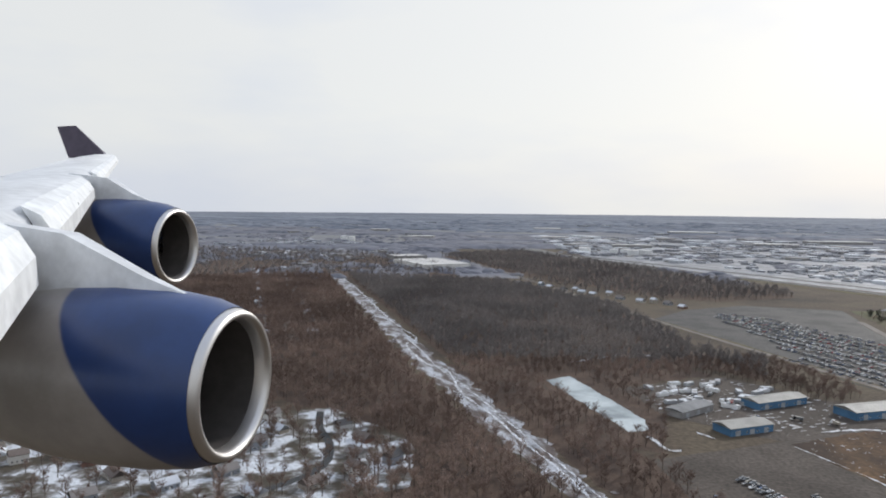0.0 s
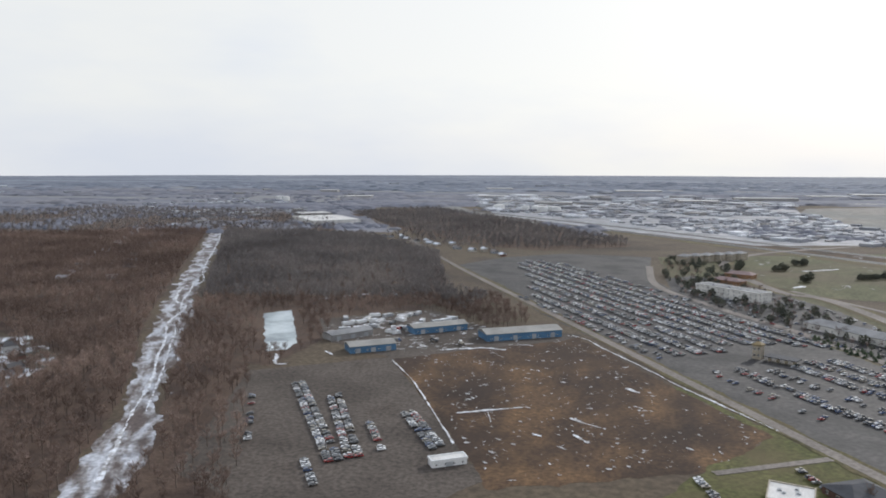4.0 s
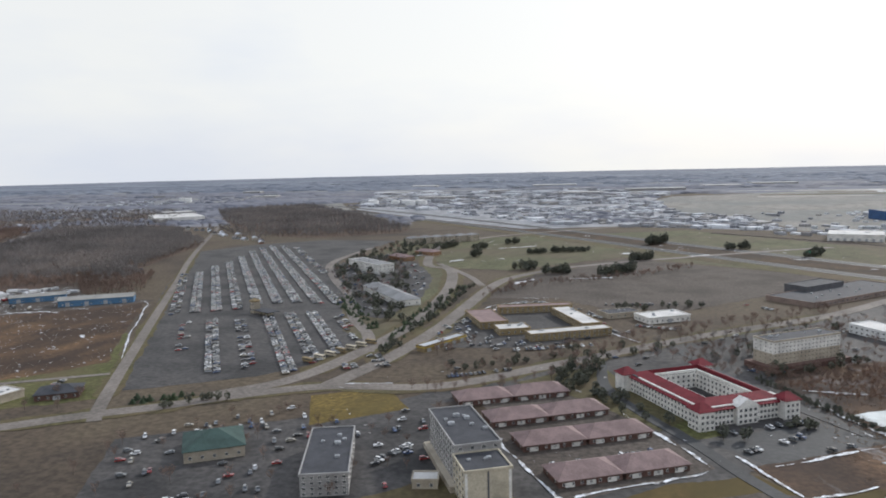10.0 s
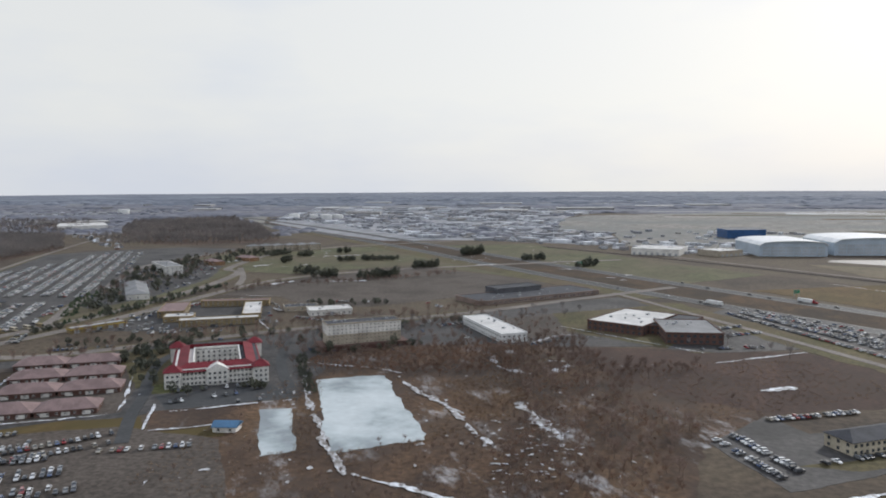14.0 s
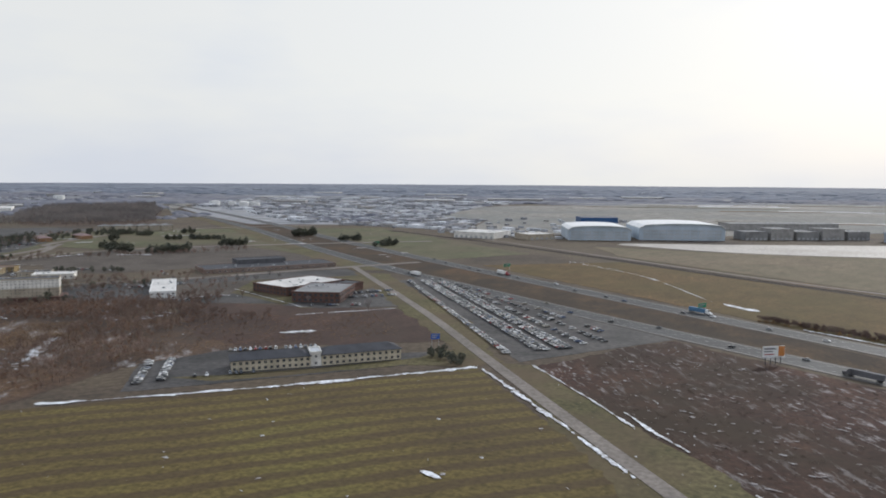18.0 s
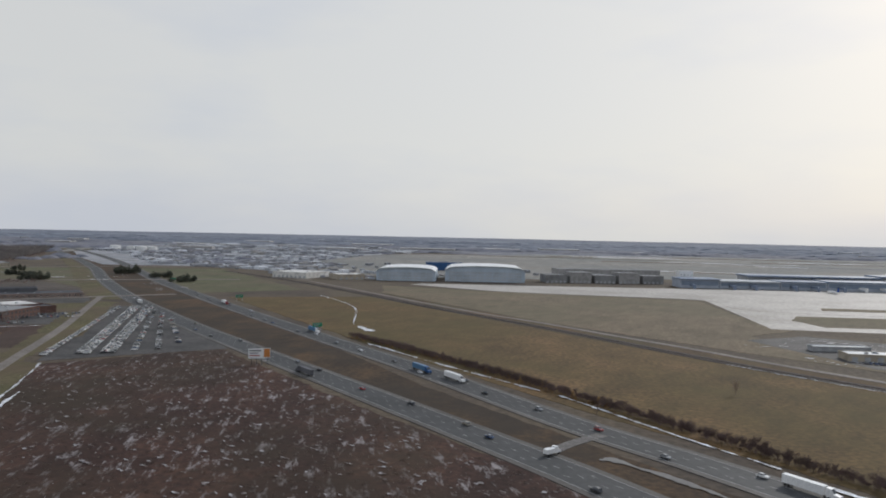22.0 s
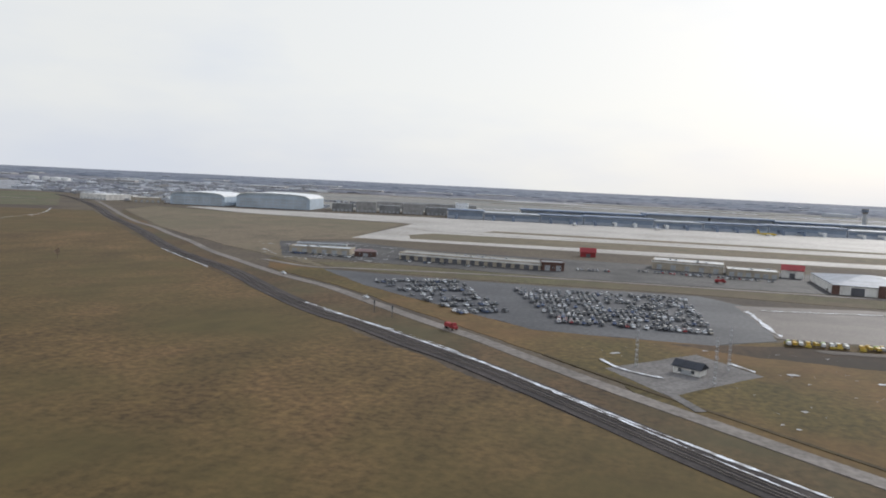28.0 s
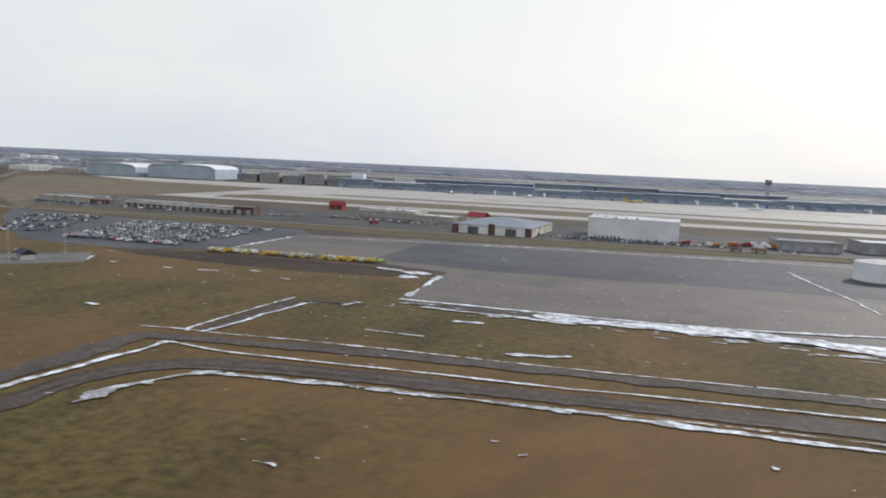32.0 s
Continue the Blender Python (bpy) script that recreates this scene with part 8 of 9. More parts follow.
def car_shape(kind=0):
    """Body as one closed shell (lower body and cabin), glass panels, and wheels; about 2.25 long."""
    L, W = 2.25, 0.90
    body, glass, wheels = Mesher(), Mesher(), []
    # outline of the side: x, z
    low = [(-L / 2, 0.16), (-L / 2 - 0.02, 0.36), (-L / 2 + 0.08, 0.46), (-L * 0.18, 0.50), (L * 0.20, 0.50), (L / 2 - 0.10, 0.44), (L / 2, 0.32), (L / 2, 0.16)]
    cab = {0: [(-L * 0.40, 0.49), (-L * 0.26, 0.73), (L * 0.06, 0.74), (L * 0.22, 0.50)], 1: [(-L * 0.47, 0.49), (-L * 0.44, 0.84), (L * 0.06, 0.85), (L * 0.24, 0.50)], 2: [(-L * 0.10, 0.49), (-L * 0.08, 0.82), (L * 0.12, 0.83), (L * 0.24, 0.50)]}[kind]
    n = len(low)
    vs = [(x, -W / 2, z) for x, z in low] + [(x, W / 2, z) for x, z in low]
    fs = [tuple(range(n)), tuple(reversed(range(n, 2 * n)))] + [(i, n + i, n + (i + 1) % n, (i + 1) % n) for i in range(n)]
    o = len(vs)
    wi = W / 2 - 0.05
    wt = W / 2 - 0.15
    vs += [(cab[0][0], -wi, cab[0][1]), (cab[1][0], -wt, cab[1][1]), (cab[2][0], -wt, cab[2][1]), (cab[3][0], -wi, cab[3][1])]
    vs += [(cab[0][0], wi, cab[0][1]), (cab[1][0], wt, cab[1][1]), (cab[2][0], wt, cab[2][1]), (cab[3][0], wi, cab[3][1])]
    fs += [(o, o + 3, o + 2, o + 1), (o + 4, o + 5, o + 6, o + 7), (o + 1, o + 2, o + 6, o + 5), (o, o + 1, o + 5, o + 4), (o + 2, o + 3, o + 7, o + 6), (o, 3, n + 3, o + 4)]
    body.add(vs, fs)

    # one band of glass round the cabin
    P = [Vector(v) for v in vs[o:]]
    lo, hi = (P[0], P[3], P[7], P[4]), (P[1], P[2], P[6], P[5])
    mid = sum(P, Vector()) / 8
    ring = [[a.lerp(b, t) + Vector(((a - mid).x, (a - mid).y, 0)).normalized() * 0.02 for a, b in zip(lo, hi)] for t in (0.14, 0.88)]
    glass.add([tuple(p) for p in ring[0] + ring[1]], [(k, (k + 1) % 4, 4 + (k + 1) % 4, 4 + k) for k in range(4)])
    for sx in (-0.31, 0.31):
        for sy in (-1, 1):
            wheels.append((L * sx, sy * (W / 2 - 0.06), 0.17))
    return body, glass, wheels


def wheel_mesh(r=0.17, w=0.12):
    mb = Mesher()
    n = 10
    c = [(math.cos(2 * math.pi * k / n) * r, math.sin(2 * math.pi * k / n) * r) for k in range(n)]
    vs = [(x, -w / 2, z) for x, z in c] + [(x, w / 2, z) for x, z in c]
    mb.add(vs, [tuple(range(n)), tuple(reversed(range(n, 2 * n)))] + [(i, n + i, n + (i + 1) % n, (i + 1) % n) for i in range(n)])
    return mb


CARS = [car_shape(k) for k in range(3)]
WHEEL = wheel_mesh().mesh("wheel", [M["black_rubber"]])
CAR_MESH = [(b.mesh("body", [M["car_paint"]]), g_.mesh("glazing", [M["glass"]]), ws) for b, g_, ws in CARS]


def car(x, y, rz, kind, label, group, z=0.0):
    b, g_, ws = CAR_MESH[kind]
    root = thing(("car", "car", "pickup")[kind], x, y, z, rz, label, "car", group)
    part("body", b, [], root)
    part("glazing", g_, [], root)
    for w in ws:
        part("wheel", WHEEL, [], root, "", pose(*w))
    return root


def car_solid(kind):
    b, g_, ws = CARS[kind]
    m = Mesher()
    m.add(b.v, b.f, 0)
    m.add(g_.v, g_.f, 1)
    for w in ws:
        wm = wheel_mesh(0.17, 0.12)
        n = 6
        c = [(math.cos(2 * math.pi * k / n) * 0.17, math.sin(2 * math.pi * k / n) * 0.17) for k in range(n)]
        m.add([(w[0] + x, w[1] + (0.07 if w[1] > 0 else -0.07), w[2] + z) for x, z in c], [tuple(range(n)) if w[1] < 0 else tuple(reversed(range(n)))], 2)
    return m


CAR_SOLID = [car_solid(k) for k in range(3)]


def cars_joined(name, places, label, seed=0, mats=None):
    rnd = random.Random(seed)
    vs, fs, mi = [], [], []
    for x, y, rz in places:
        m = CAR_SOLID[rnd.choice((0, 0, 1, 1, 2))]
        c, s = math.cos(radians(rz)), math.sin(radians(rz))
        o = len(vs)
        vs += [(x + a * c - b * s, y + a * s + b * c, z + 0.2) for a, b, z in m.v]
        fs += [tuple(o + i for i in f) for f in m.f]
        mi += m.m
    me = bpy.data.meshes.new(name)
    me.from_pydata(vs, [], fs)
    for mm in mats or [M["car_paint_many"], M["glass"], M["black_rubber"]]:
        me.materials.append(mm)
    me.polygons.foreach_set("material_index", mi)
    me.update()
    return tagged(new(name, me), label, "cars", "", "stuff")


def row(p, q, pitch=1.4, fill=0.9, seed=0, double=False, turn=None):
    """Places of cars parked side by side from p to q, each across the row."""
    rnd = random.Random(seed)
    L = math.hypot(q[0] - p[0], q[1] - p[1])
    u = ((q[0] - p[0]) / L, (q[1] - p[1]) / L)
    nx, ny = -u[1], u[0]
    base = math.degrees(math.atan2(ny, nx))
    out = []
    for k in range(int(L / pitch)):
        for side in ((-1.3, 1.3) if double else (0,)):
            if rnd.random() < fill:
                d = k * pitch
                out.append((p[0] + u[0] * d + nx * side + rnd.uniform(-0.1, 0.1), p[1] + u[1] * d + ny * side + rnd.uniform(-0.15, 0.15), base + rnd.choice((0, 180)) + rnd.uniform(-3, 3)))
    return out


LIFT = 0.2
# car storage lot: each car a thing
rnd = random.Random(3)
stored = []
for p, q, f in [((-548, 223), (-509, 164), 0.72), ((-531, 214), (-505, 167), 0.72), ((-511, 193), (-499, 172), 0.7), ((-503, 204), (-486, 178), 0.7), ((-558, 211), (-537, 171), 0.22), ((-518, 165), (-508, 150), 0.8)]:
    stored += row(p, q, 1.35, f + 0.08, int(p[0]), p[0] in (-548, -531, -503))
stored.sort(key=lambda p: p[1])
for x, y, a in stored[:115]:
    car(x, y, a, rnd.choice((0, 0, 1)), "parked car in the storage lot", "stored cars", LIFT)
cars_joined("parked_cars", stored[115:], "stored cars in paired rows on the storage lot", 5)
# long-stay lot
D, N = (0.527, -0.85), (0.85, 0.527)
places = []


def at_lot(s, q):
    return (N[0] * s + D[0] * q, N[1] * s + D[1] * q)


for k, (s, q0, q1, f) in enumerate([(-212, -610, -470, 0.35), (-203, -612, -472, 0.88), (-193.5, -640, -472, 0.80), (-184, -660, -472, 0.72), (-174.5, -690, -480, 0.85), (-165, -725, -480, 0.93), (-156, -745, -478, 0.9), (-147, -755, -470, 0.93), (-138, -752, -468, 0.9), (-129, -735, -470, 0.4),
                                    (-206, -455, -372, 0.12), (-195.5, -452, -362, 0.75), (-184, -450, -362, 0.3), (-172, -452, -352, 0.85), (-162.5, -452, -352, 0.72), (-153, -452, -350, 0.85), (-143, -440, -348, 0.45)]):
    places += row(at_lot(s, q0), at_lot(s, q1), 1.42, f, 100 + k, True)
places = [p for p in places if not near_line(p[0], p[1], [Vector((-432, 560, 0)), Vector((-428, 470, 0)), Vector((-400, 405, 0)), Vector((-369, 350, 0)), Vector((-346, 298, 0)), Vector((-327, 265, 0)), Vector((-318, 240, 0))], 4.0) and math.hypot(p[0] + 390, p[1] - 297) > 9]
BEND = [Vector((*p, 0)) for p in CURVE_A]
places = [p for p in places if not near_line(p[0], p[1], BEND, 5.2)]
near_cars = [p for p in places if p[1] < 262 and p[0] > -372]
rest = [p for p in places if not (p[1] < 262 and p[0] > -372)]
cars_joined("parked_cars", rest, "hundreds of parked cars in long rows", 4)
for x, y, a in near_cars[:50]:
    car(x, y, a, rnd.choice((0, 0, 1, 1, 2)), "parked car in the long-stay lot", "long-stay cars", LIFT)
if near_cars[50:]:
    cars_joined("parked_cars", near_cars[50:], "parked cars in the long-stay lot", 6)
# yellow shuttle buses beside the bend


def bus(x, y, rz, mat, label, group, L=4.6, z=LIFT):
    root = thing("shuttle_bus", x, y, z, rz, label, "bus", group)
    mb = Mesher()
    mb.prism([(-L / 2, -0.62), (L / 2 - 0.3, -0.62), (L / 2, -0.5), (L / 2, 0.5), (L / 2 - 0.3, 0.62), (-L / 2, 0.62)], 0.25, 1.5)
    part("body", mb, M[mat], root)
    mb = Mesher()
    for s in (-1, 1):
        for k in range(5):
            mb.box(-L / 2 + 0.3 + k * L * 0.17, s * 0.63 - 0.01, 0.85, -L / 2 + 0.3 + k * L * 0.17 + L * 0.13, s * 0.63 + 0.01, 1.3)
    mb.box(L / 2 + 0.001, -0.45, 0.8, L / 2 + 0.02, 0.45, 1.35)
    part("windows", mb, M["glass"], root)
    for sx in (-0.3, 0.32):
        for sy in (-0.55, 0.55):
            part("wheel", WHEEL, [], root, "", pose(L * sx, sy, 0.24) @ Matrix.Scale(1.4, 4))


for k in range(7):
    t = k / 6
    bus(-333 + 12 * t, 224 + 28 * t, -22, "cream_wall" if k % 3 else "yellow_wall", "pale yellow shuttle bus parked by the bend", "shuttle buses")

# motel quarter
quarter = []
for p, q, f in [((-284, 214), (-262, 228), 0.6), ((-268, 250), (-240, 262), 0.7), ((-297, 292), (-284, 330), 0.8), ((-228, 296), (-210, 290), 0.8), ((-204, 170), (-186, 186), 0.5), ((-260, 200), (-244, 208), 0.5), ((-250, 186), (-234, 194), 0.5),
                ((-238, 174), (-224, 181), 0.5), ((-217, 127), (-201, 146), 0.85), ((-212, 124), (-196, 142), 0.85), ((-197, 134), (-178, 143), 0.8), ((-305, 160), (-292, 166), 0.7), ((-282, 150), (-276, 166), 0.7), ((-330, 160), (-312, 168), 0.6),
                ((-160, 290), (-140, 312), 0.7), ((-118, 262), (-108, 276), 0.7), ((-66, 172), (-55, 150), 0.9), ((-62, 176), (-51, 154), 0.9), ((-52, 190), (-28, 202), 0.8), ((-50, 160), (-30, 172), 0.3), ((-58, 300), (-40, 316), 0.8), ((-54, 290), (-34, 304), 0.8), ((-60, 268), (-38, 276), 0.5),
                ((-264, 184), (-240, 197), 0.35), ((-254, 170), (-229, 183), 0.4), ((-246, 154), (-222, 167), 0.5), ((-208, 180), (-187, 193), 0.5), ((-190, 172), (-178, 180), 0.4), ((-424, 178), (-418, 160), 0.9), ((-400, 190), (-396, 178), 0.7), ((-380, 300), (-360, 320), 0.0), ((-400, 440), (-380, 410), 0.7), ((-358, 372), (-340, 350), 0.8), ((-240, 338), (-200, 344), 0.5), ((-180, 345), (-168, 332), 0.6)]:
    quarter += row(p, q, 1.45, f, int(abs(p[0] * 3 + p[1])))
for x, y, a in quarter:
    if y < 172:
        car(x, y, a, rnd.choice((0, 0, 1, 1, 2)), "parked car on the motel asphalt", "motel cars", LIFT)
cars_joined("parked_cars", [p for p in quarter if p[1] >= 172], "parked cars between the motels", 8)
shuttle = []
for k in range(7):
    shuttle += row((-252 + 9 * k, 118 - 6.5 * k + 4), (-222 + 9 * k, 136 - 6.0 * k + 6), 1.5, 0.75, 700 + k, True)
shuttle = [p for p in shuttle if inside(p[0], p[1], [(-262, 120), (-205, 150), (-176, 148), (-150, 108), (-190, 60), (-260, 70)])]
cars_joined("parked_cars", shuttle, "rows of parked cars beside the tan hotels", 12)
extra = []
for x, y in scatter([(-300, 215), (-225, 258), (-160, 318), (-120, 300), (-180, 222), (-240, 236)], 9, 71, 0.5, [[(-238, 228), (-213, 181), (-188, 206), (-214, 249)], [(-202, 244), (-158, 262), (-170, 278), (-208, 260)], [(-137, 260), (-115, 266), (-140, 310), (-158, 298)], [(-292, 262), (-230, 262), (-230, 290), (-250, 325), (-292, 320)], [(-226, 296), (-200, 300), (-205, 325), (-230, 318)]]):
    extra.append((x, y, rnd.choice((40, 130, 220, 310)) + rnd.uniform(-5, 5)))
for x, y in scatter([(-345, 160), (-318, 186), (-296, 168), (-286, 186), (-274, 168), (-270, 140), (-300, 116), (-340, 130)], 5.0, 72, 0.55, [[(-326, 138), (-310, 146), (-318, 162), (-332, 154)], [(-300, 126), (-278, 132), (-286, 160), (-304, 156)], [(-317, 191), (-298, 202), (-286, 185), (-307, 168)]]):
    extra.append((x, y, rnd.choice((30, 120, 210, 300)) + rnd.uniform(-5, 5)))
INN_HOLES = [[(-410, 450), (-374, 416), (-364, 428), (-400, 462)], [(-370, 364), (-333, 318), (-322, 330), (-358, 376)], [(-398, 494), (-378, 478), (-372, 490), (-392, 506)]]
for x, y in scatter([(-418, 448), (-376, 354), (-346, 304), (-333, 300), (-330, 340), (-342, 408), (-368, 468), (-404, 516)], 4.4, 73, 0.5, INN_HOLES):
    extra.append((x, y, rnd.choice((50, 140, 230, 320)) + rnd.uniform(-5, 5)))
OCHRE_HOLES = [[(-266, 262), (-234, 277), (-238, 288), (-252, 322), (-290, 330), (-290, 278), (-279, 270)], [(-300, 241), (-286, 262), (-290, 266), (-304, 246)]]
for x, y in scatter([(-302, 282), (-284, 340), (-268, 340), (-250, 326), (-228, 284), (-262, 252), (-300, 246)], 3.6, 74, 0.6, OCHRE_HOLES):
    extra.append((x, y, rnd.choice((28, 118, 208, 298)) + rnd.uniform(-5, 5)))
cars_joined("parked_cars", [p for p in extra if not near_line(p[0], p[1], [Vector((-315, 200, 0)), Vector((-283, 206, 0)), Vector((-255, 232, 0)), Vector((-225, 262, 0)), Vector((-195, 290, 0)), Vector((-150, 328, 0))], 4.5)], "scattered cars on the motel forecourts", 13)
# roadside lot
lot = []
for k, (p, q, f) in enumerate([((-42, 346), (28, 206), 0.93), ((-35, 350), (38, 212), 0.9), ((-27, 350), (44, 217), 0.93), ((-18, 342), (50, 223), 0.55), ((-4, 326), (56, 228), 0.35), ((12, 308), (62, 233), 0.2)]):
    lot += row(p, q, 1.42, f, 300 + k, k in (1, 2))
cars_joined("parked_cars", [p for p in lot if p[1] >= 218], "long rows of parked cars beside the freeway", 9)
for x, y, a in [p for p in lot if p[1] < 218][:40]:
    car(x, y, a, rnd.choice((0, 0, 1, 1)), "parked car in the roadside lot", "roadside lot cars", LIFT)
# staff lot
staff = []
for k in range(7):
    f = k / 6
    staff += row((357 + 34 * f, 215 - 42 * f), (382 + 21 * f, 230 - 47 * f), 1.45, 0.66, 400 + k, k % 2 == 0)
for k in range(8):
    f = k / 7
    staff += row((400 + 16 * f, 220 - 47 * f), (452 + f, 228 - 53 * f), 1.45, 0.68, 420 + k, True)
staff.sort(key=lambda p: p[1])
cars_joined("parked_cars", staff[30:], "dark and silver cars in the staff lot", 10, [M["car_paint_dark"], M["glass"], M["black_rubber"]])
for x, y, a in staff[:30]:
    car(x, y, a, rnd.choice((0, 0, 1, 1, 2)), "parked car in the staff lot", "staff cars", LIFT)
service = row((300, 279), (330, 277), 1.5, 0.8, 1) + row((346, 277), (400, 273), 1.6, 0.4, 2) + row((416, 290), (430, 292), 1.5, 0.9, 3) + row((440, 300), (492, 296), 1.5, 0.7, 4) + row((440, 305), (470, 302), 1.5, 0.6, 5) + row((500, 280), (550, 283), 1.6, 0.4, 6) + row((556, 292), (600, 294), 1.5, 0.6, 7) + row((590, 286), (630, 280), 1.5, 0.7, 8) + row((300, 297), (322, 299), 1.4, 0.9, 9) + row((546, 276), (592, 280), 1.5, 0.8, 10) + row((546, 283), (590, 288), 1.5, 0.7, 12)
cars_joined("service_cars", service, "cars and vans along the airfield sheds", 11)


def truck(x, y, rz, label, group, mat="truck_paint", z=LIFT, plow=True):
    root = thing("snow_plough" if plow else "truck", x, y, z, rz, label, "truck", group)
    root.scale = (0.66, 0.66, 0.66) if plow else (1, 1, 1)
    mb = Mesher()
    mb.prism([(-1.9, -0.6), (0.5, -0.6), (0.5, 0.6), (-1.9, 0.6)], 0.5, 1.35)
    part("bed", mb, M[mat], root)
    mb = Mesher()
    mb.add([(0.55, -0.58, 0.4), (1.9, -0.55, 0.4), (1.9, 0.55, 0.4), (0.55, 0.58, 0.4), (0.55, -0.58, 1.6), (1.25, -0.55, 1.6), (1.25, 0.55, 1.6), (0.55, 0.58, 1.6), (1.9, -0.55, 0.95), (1.9, 0.55, 0.95), (1.4, -0.55, 1.0), (1.4, 0.55, 1.0)],
           [(0, 3, 2, 1), (4, 5, 6, 7), (0, 1, 8, 10, 5, 4), (3, 7, 6, 11, 9, 2), (1, 2, 9, 8), (8, 9, 11, 10), (10, 11, 6, 5), (0, 4, 7, 3)])
    part("cab", mb, M[mat], root)
    if plow:
        mb = Mesher()
        mb.box(2.1, -0.95, 0.05, 2.3, 0.95, 0.75)
        part("blade", mb, M["paint_yellow"], root, "yellow plough blade")
    for sx in (-1.5, -0.9, 1.3):
        for sy in (-0.52, 0.52):
            part("wheel", WHEEL, [], root, "", pose(sx, sy, 0.26) @ Matrix.Scale(1.5, 4))


for k in range(31):
    if k in (9, 19):
        continue
    truck(466 + 1.52 * k + rnd.uniform(-0.25, 0.25), 168.0 + 0.13 * k + rnd.uniform(-0.5, 0.5), rnd.choice((88, 88, 268)) + rnd.uniform(-9, 9), "airfield plough truck parked in a row", "row of plough trucks")
for x, y in ((-556, 312), (-548, 320), (-541, 309), (-520, 292), (-508, 290), (-535, 288)):
    truck(x, y, rnd.uniform(0, 180), "work truck standing in the works yard", "yard trucks", "car_paint", plow=False)
for k in range(60):
    x, y = rnd.uniform(-580, -505), rnd.uniform(284, 345)
    if inside(x, y, [(-580, 322), (-540, 352), (-510, 325), (-515, 320), (-534, 304), (-548, 300), (-562, 296)]):
        t_ = thing("container", x, y, 0.1, rnd.uniform(0, 180), "snow-topped container in the works yard", "container", "yard containers")
        mb = Mesher()
        mb.box(-2.6, -1.1, 0, 2.6, 1.1, 1.25)
        part("box", mb, M["steel"] if k % 2 else M["white_metal"], t_)
        mb = Mesher()
        mb.box(-2.5, -1.0, 1.253, 2.5, 1.0, 1.36)
        part("snow_cover", mb, M["snow"], t_, "layer of snow on top")


for k, (x, y) in enumerate(scatter([(582, 286), (600, 290), (628, 312), (640, 300), (600, 280)], 4.6, 51, 0.8)):
    truck(x, y, rnd.uniform(0, 360), ("red", "white", "orange", "grey")[k % 4] + " airfield service truck beside the hangar", "hangar service trucks", ("red_paint", "white_metal", "orange_paint", "steel")[k % 4], plow=False)


def semi(x, y, rz, box_m, cab_m, label, z=LIFT, L=7.6):
    root = thing("semi_truck", x, y, z, rz, label, "truck", "freeway trucks")
    mb = Mesher()
    mb.box(-L, -0.62, 0.55, 0, 0.62, 2.0)
    part("trailer", mb, M[box_m], root)
    mb = Mesher()
    mb.add([(0.35, -0.58, 0.3), (2.7, -0.52, 0.3), (2.7, 0.52, 0.3), (0.35, 0.58, 0.3), (0.35, -0.58, 1.95), (1.2, -0.56, 1.85), (1.2, 0.56, 1.85), (0.35, 0.58, 1.95), (1.6, -0.55, 1.1), (1.6, 0.55, 1.1), (2.7, -0.5, 0.95), (2.7, 0.5, 0.95)],
           [(0, 3, 2, 1), (4, 5, 6, 7), (0, 1, 10, 8, 5, 4), (3, 7, 6, 9, 11, 2), (1, 2, 11, 10), (10, 11, 9, 8), (8, 9, 6, 5), (0, 4, 7, 3)])
    part("cab", mb, M[cab_m], root)
    mb = Mesher()
    mb.add([(1.22, -0.45, 1.78), (1.6, -0.45, 1.15), (1.6, 0.45, 1.15), (1.22, 0.45, 1.78)], [(0, 1, 2, 3)])
    mb.v = [(a + 0.03, b, c + 0.03) for a, b, c in mb.v]
    part("windscreen", mb, M["glass"], root)
    for sx in (-L + 0.6, -L + 1.3, 0.2, 0.9, 2.2):
        for sy in (-0.52, 0.52):
            part("wheel", WHEEL, [], root, "", pose(sx, sy, 0.27) @ Matrix.Scale(1.55, 4))


def on_line(line, i, off, back=False):
    a, b = line[i], line[i + 1]
    d = (b - a).normalized()
    p = a + Vector((-d.y, d.x, 0)) * off
    return p.x, p.y, math.degrees(math.atan2(d.y, d.x)) + (180 if back else 0)


def nearest(line, x, y):
    return min(range(len(line) - 1), key=lambda i: (line[i].x - x) ** 2 + (line[i].y - y) ** 2)


for x, y, off, bm, cm in ((243, 128, 3.1, "white_metal", "white_metal"), (172, 208, 1.0, "white_metal", "white_metal"), (160, 222, -1.0, "blue_metal", "navy_metal"), (92, 292, 3.1, "blue_metal", "white_metal"), (5, 385, 1.0, "white_metal", "red_paint")):
    px, py, a = on_line(FS, nearest(FS, x, y), off, False)
    semi(px, py, a, bm, cm, "articulated lorry with a long box trailer on the freeway")
for x, y, off, bm, cm in ((122, 208, -3.1, "dark_wall", "dark_wall"), (248, 82, 1.0, "steel", "red_paint"), (-40, 378, -1.0, "white_metal", "white_metal")):
    px, py, a = on_line(FN, nearest(FN, x, y), off, True)
    semi(px, py, a, bm, cm, "articulated lorry with a long trailer on the near carriageway")
rnd = random.Random(21)
for line, back, n in ((FS, False, 26), (FN, True, 24)):
    lo, hi = nearest(line, -60, 440), nearest(line, 300, 60)
    for k in range(n):
        i = lo + int((hi - lo) * (k + rnd.uniform(0.1, 0.9)) / n)
        px, py, a = on_line(line, i, rnd.choice((-3.1, -1.05, 1.05, 3.1)), back)
        car(px, py, a, rnd.choice((0, 0, 1, 1, 2)), "car driving on the freeway", "freeway cars", LIFT)
truck(468, 280, 10, "long red truck beside the workshops", "", "red_paint", plow=False)
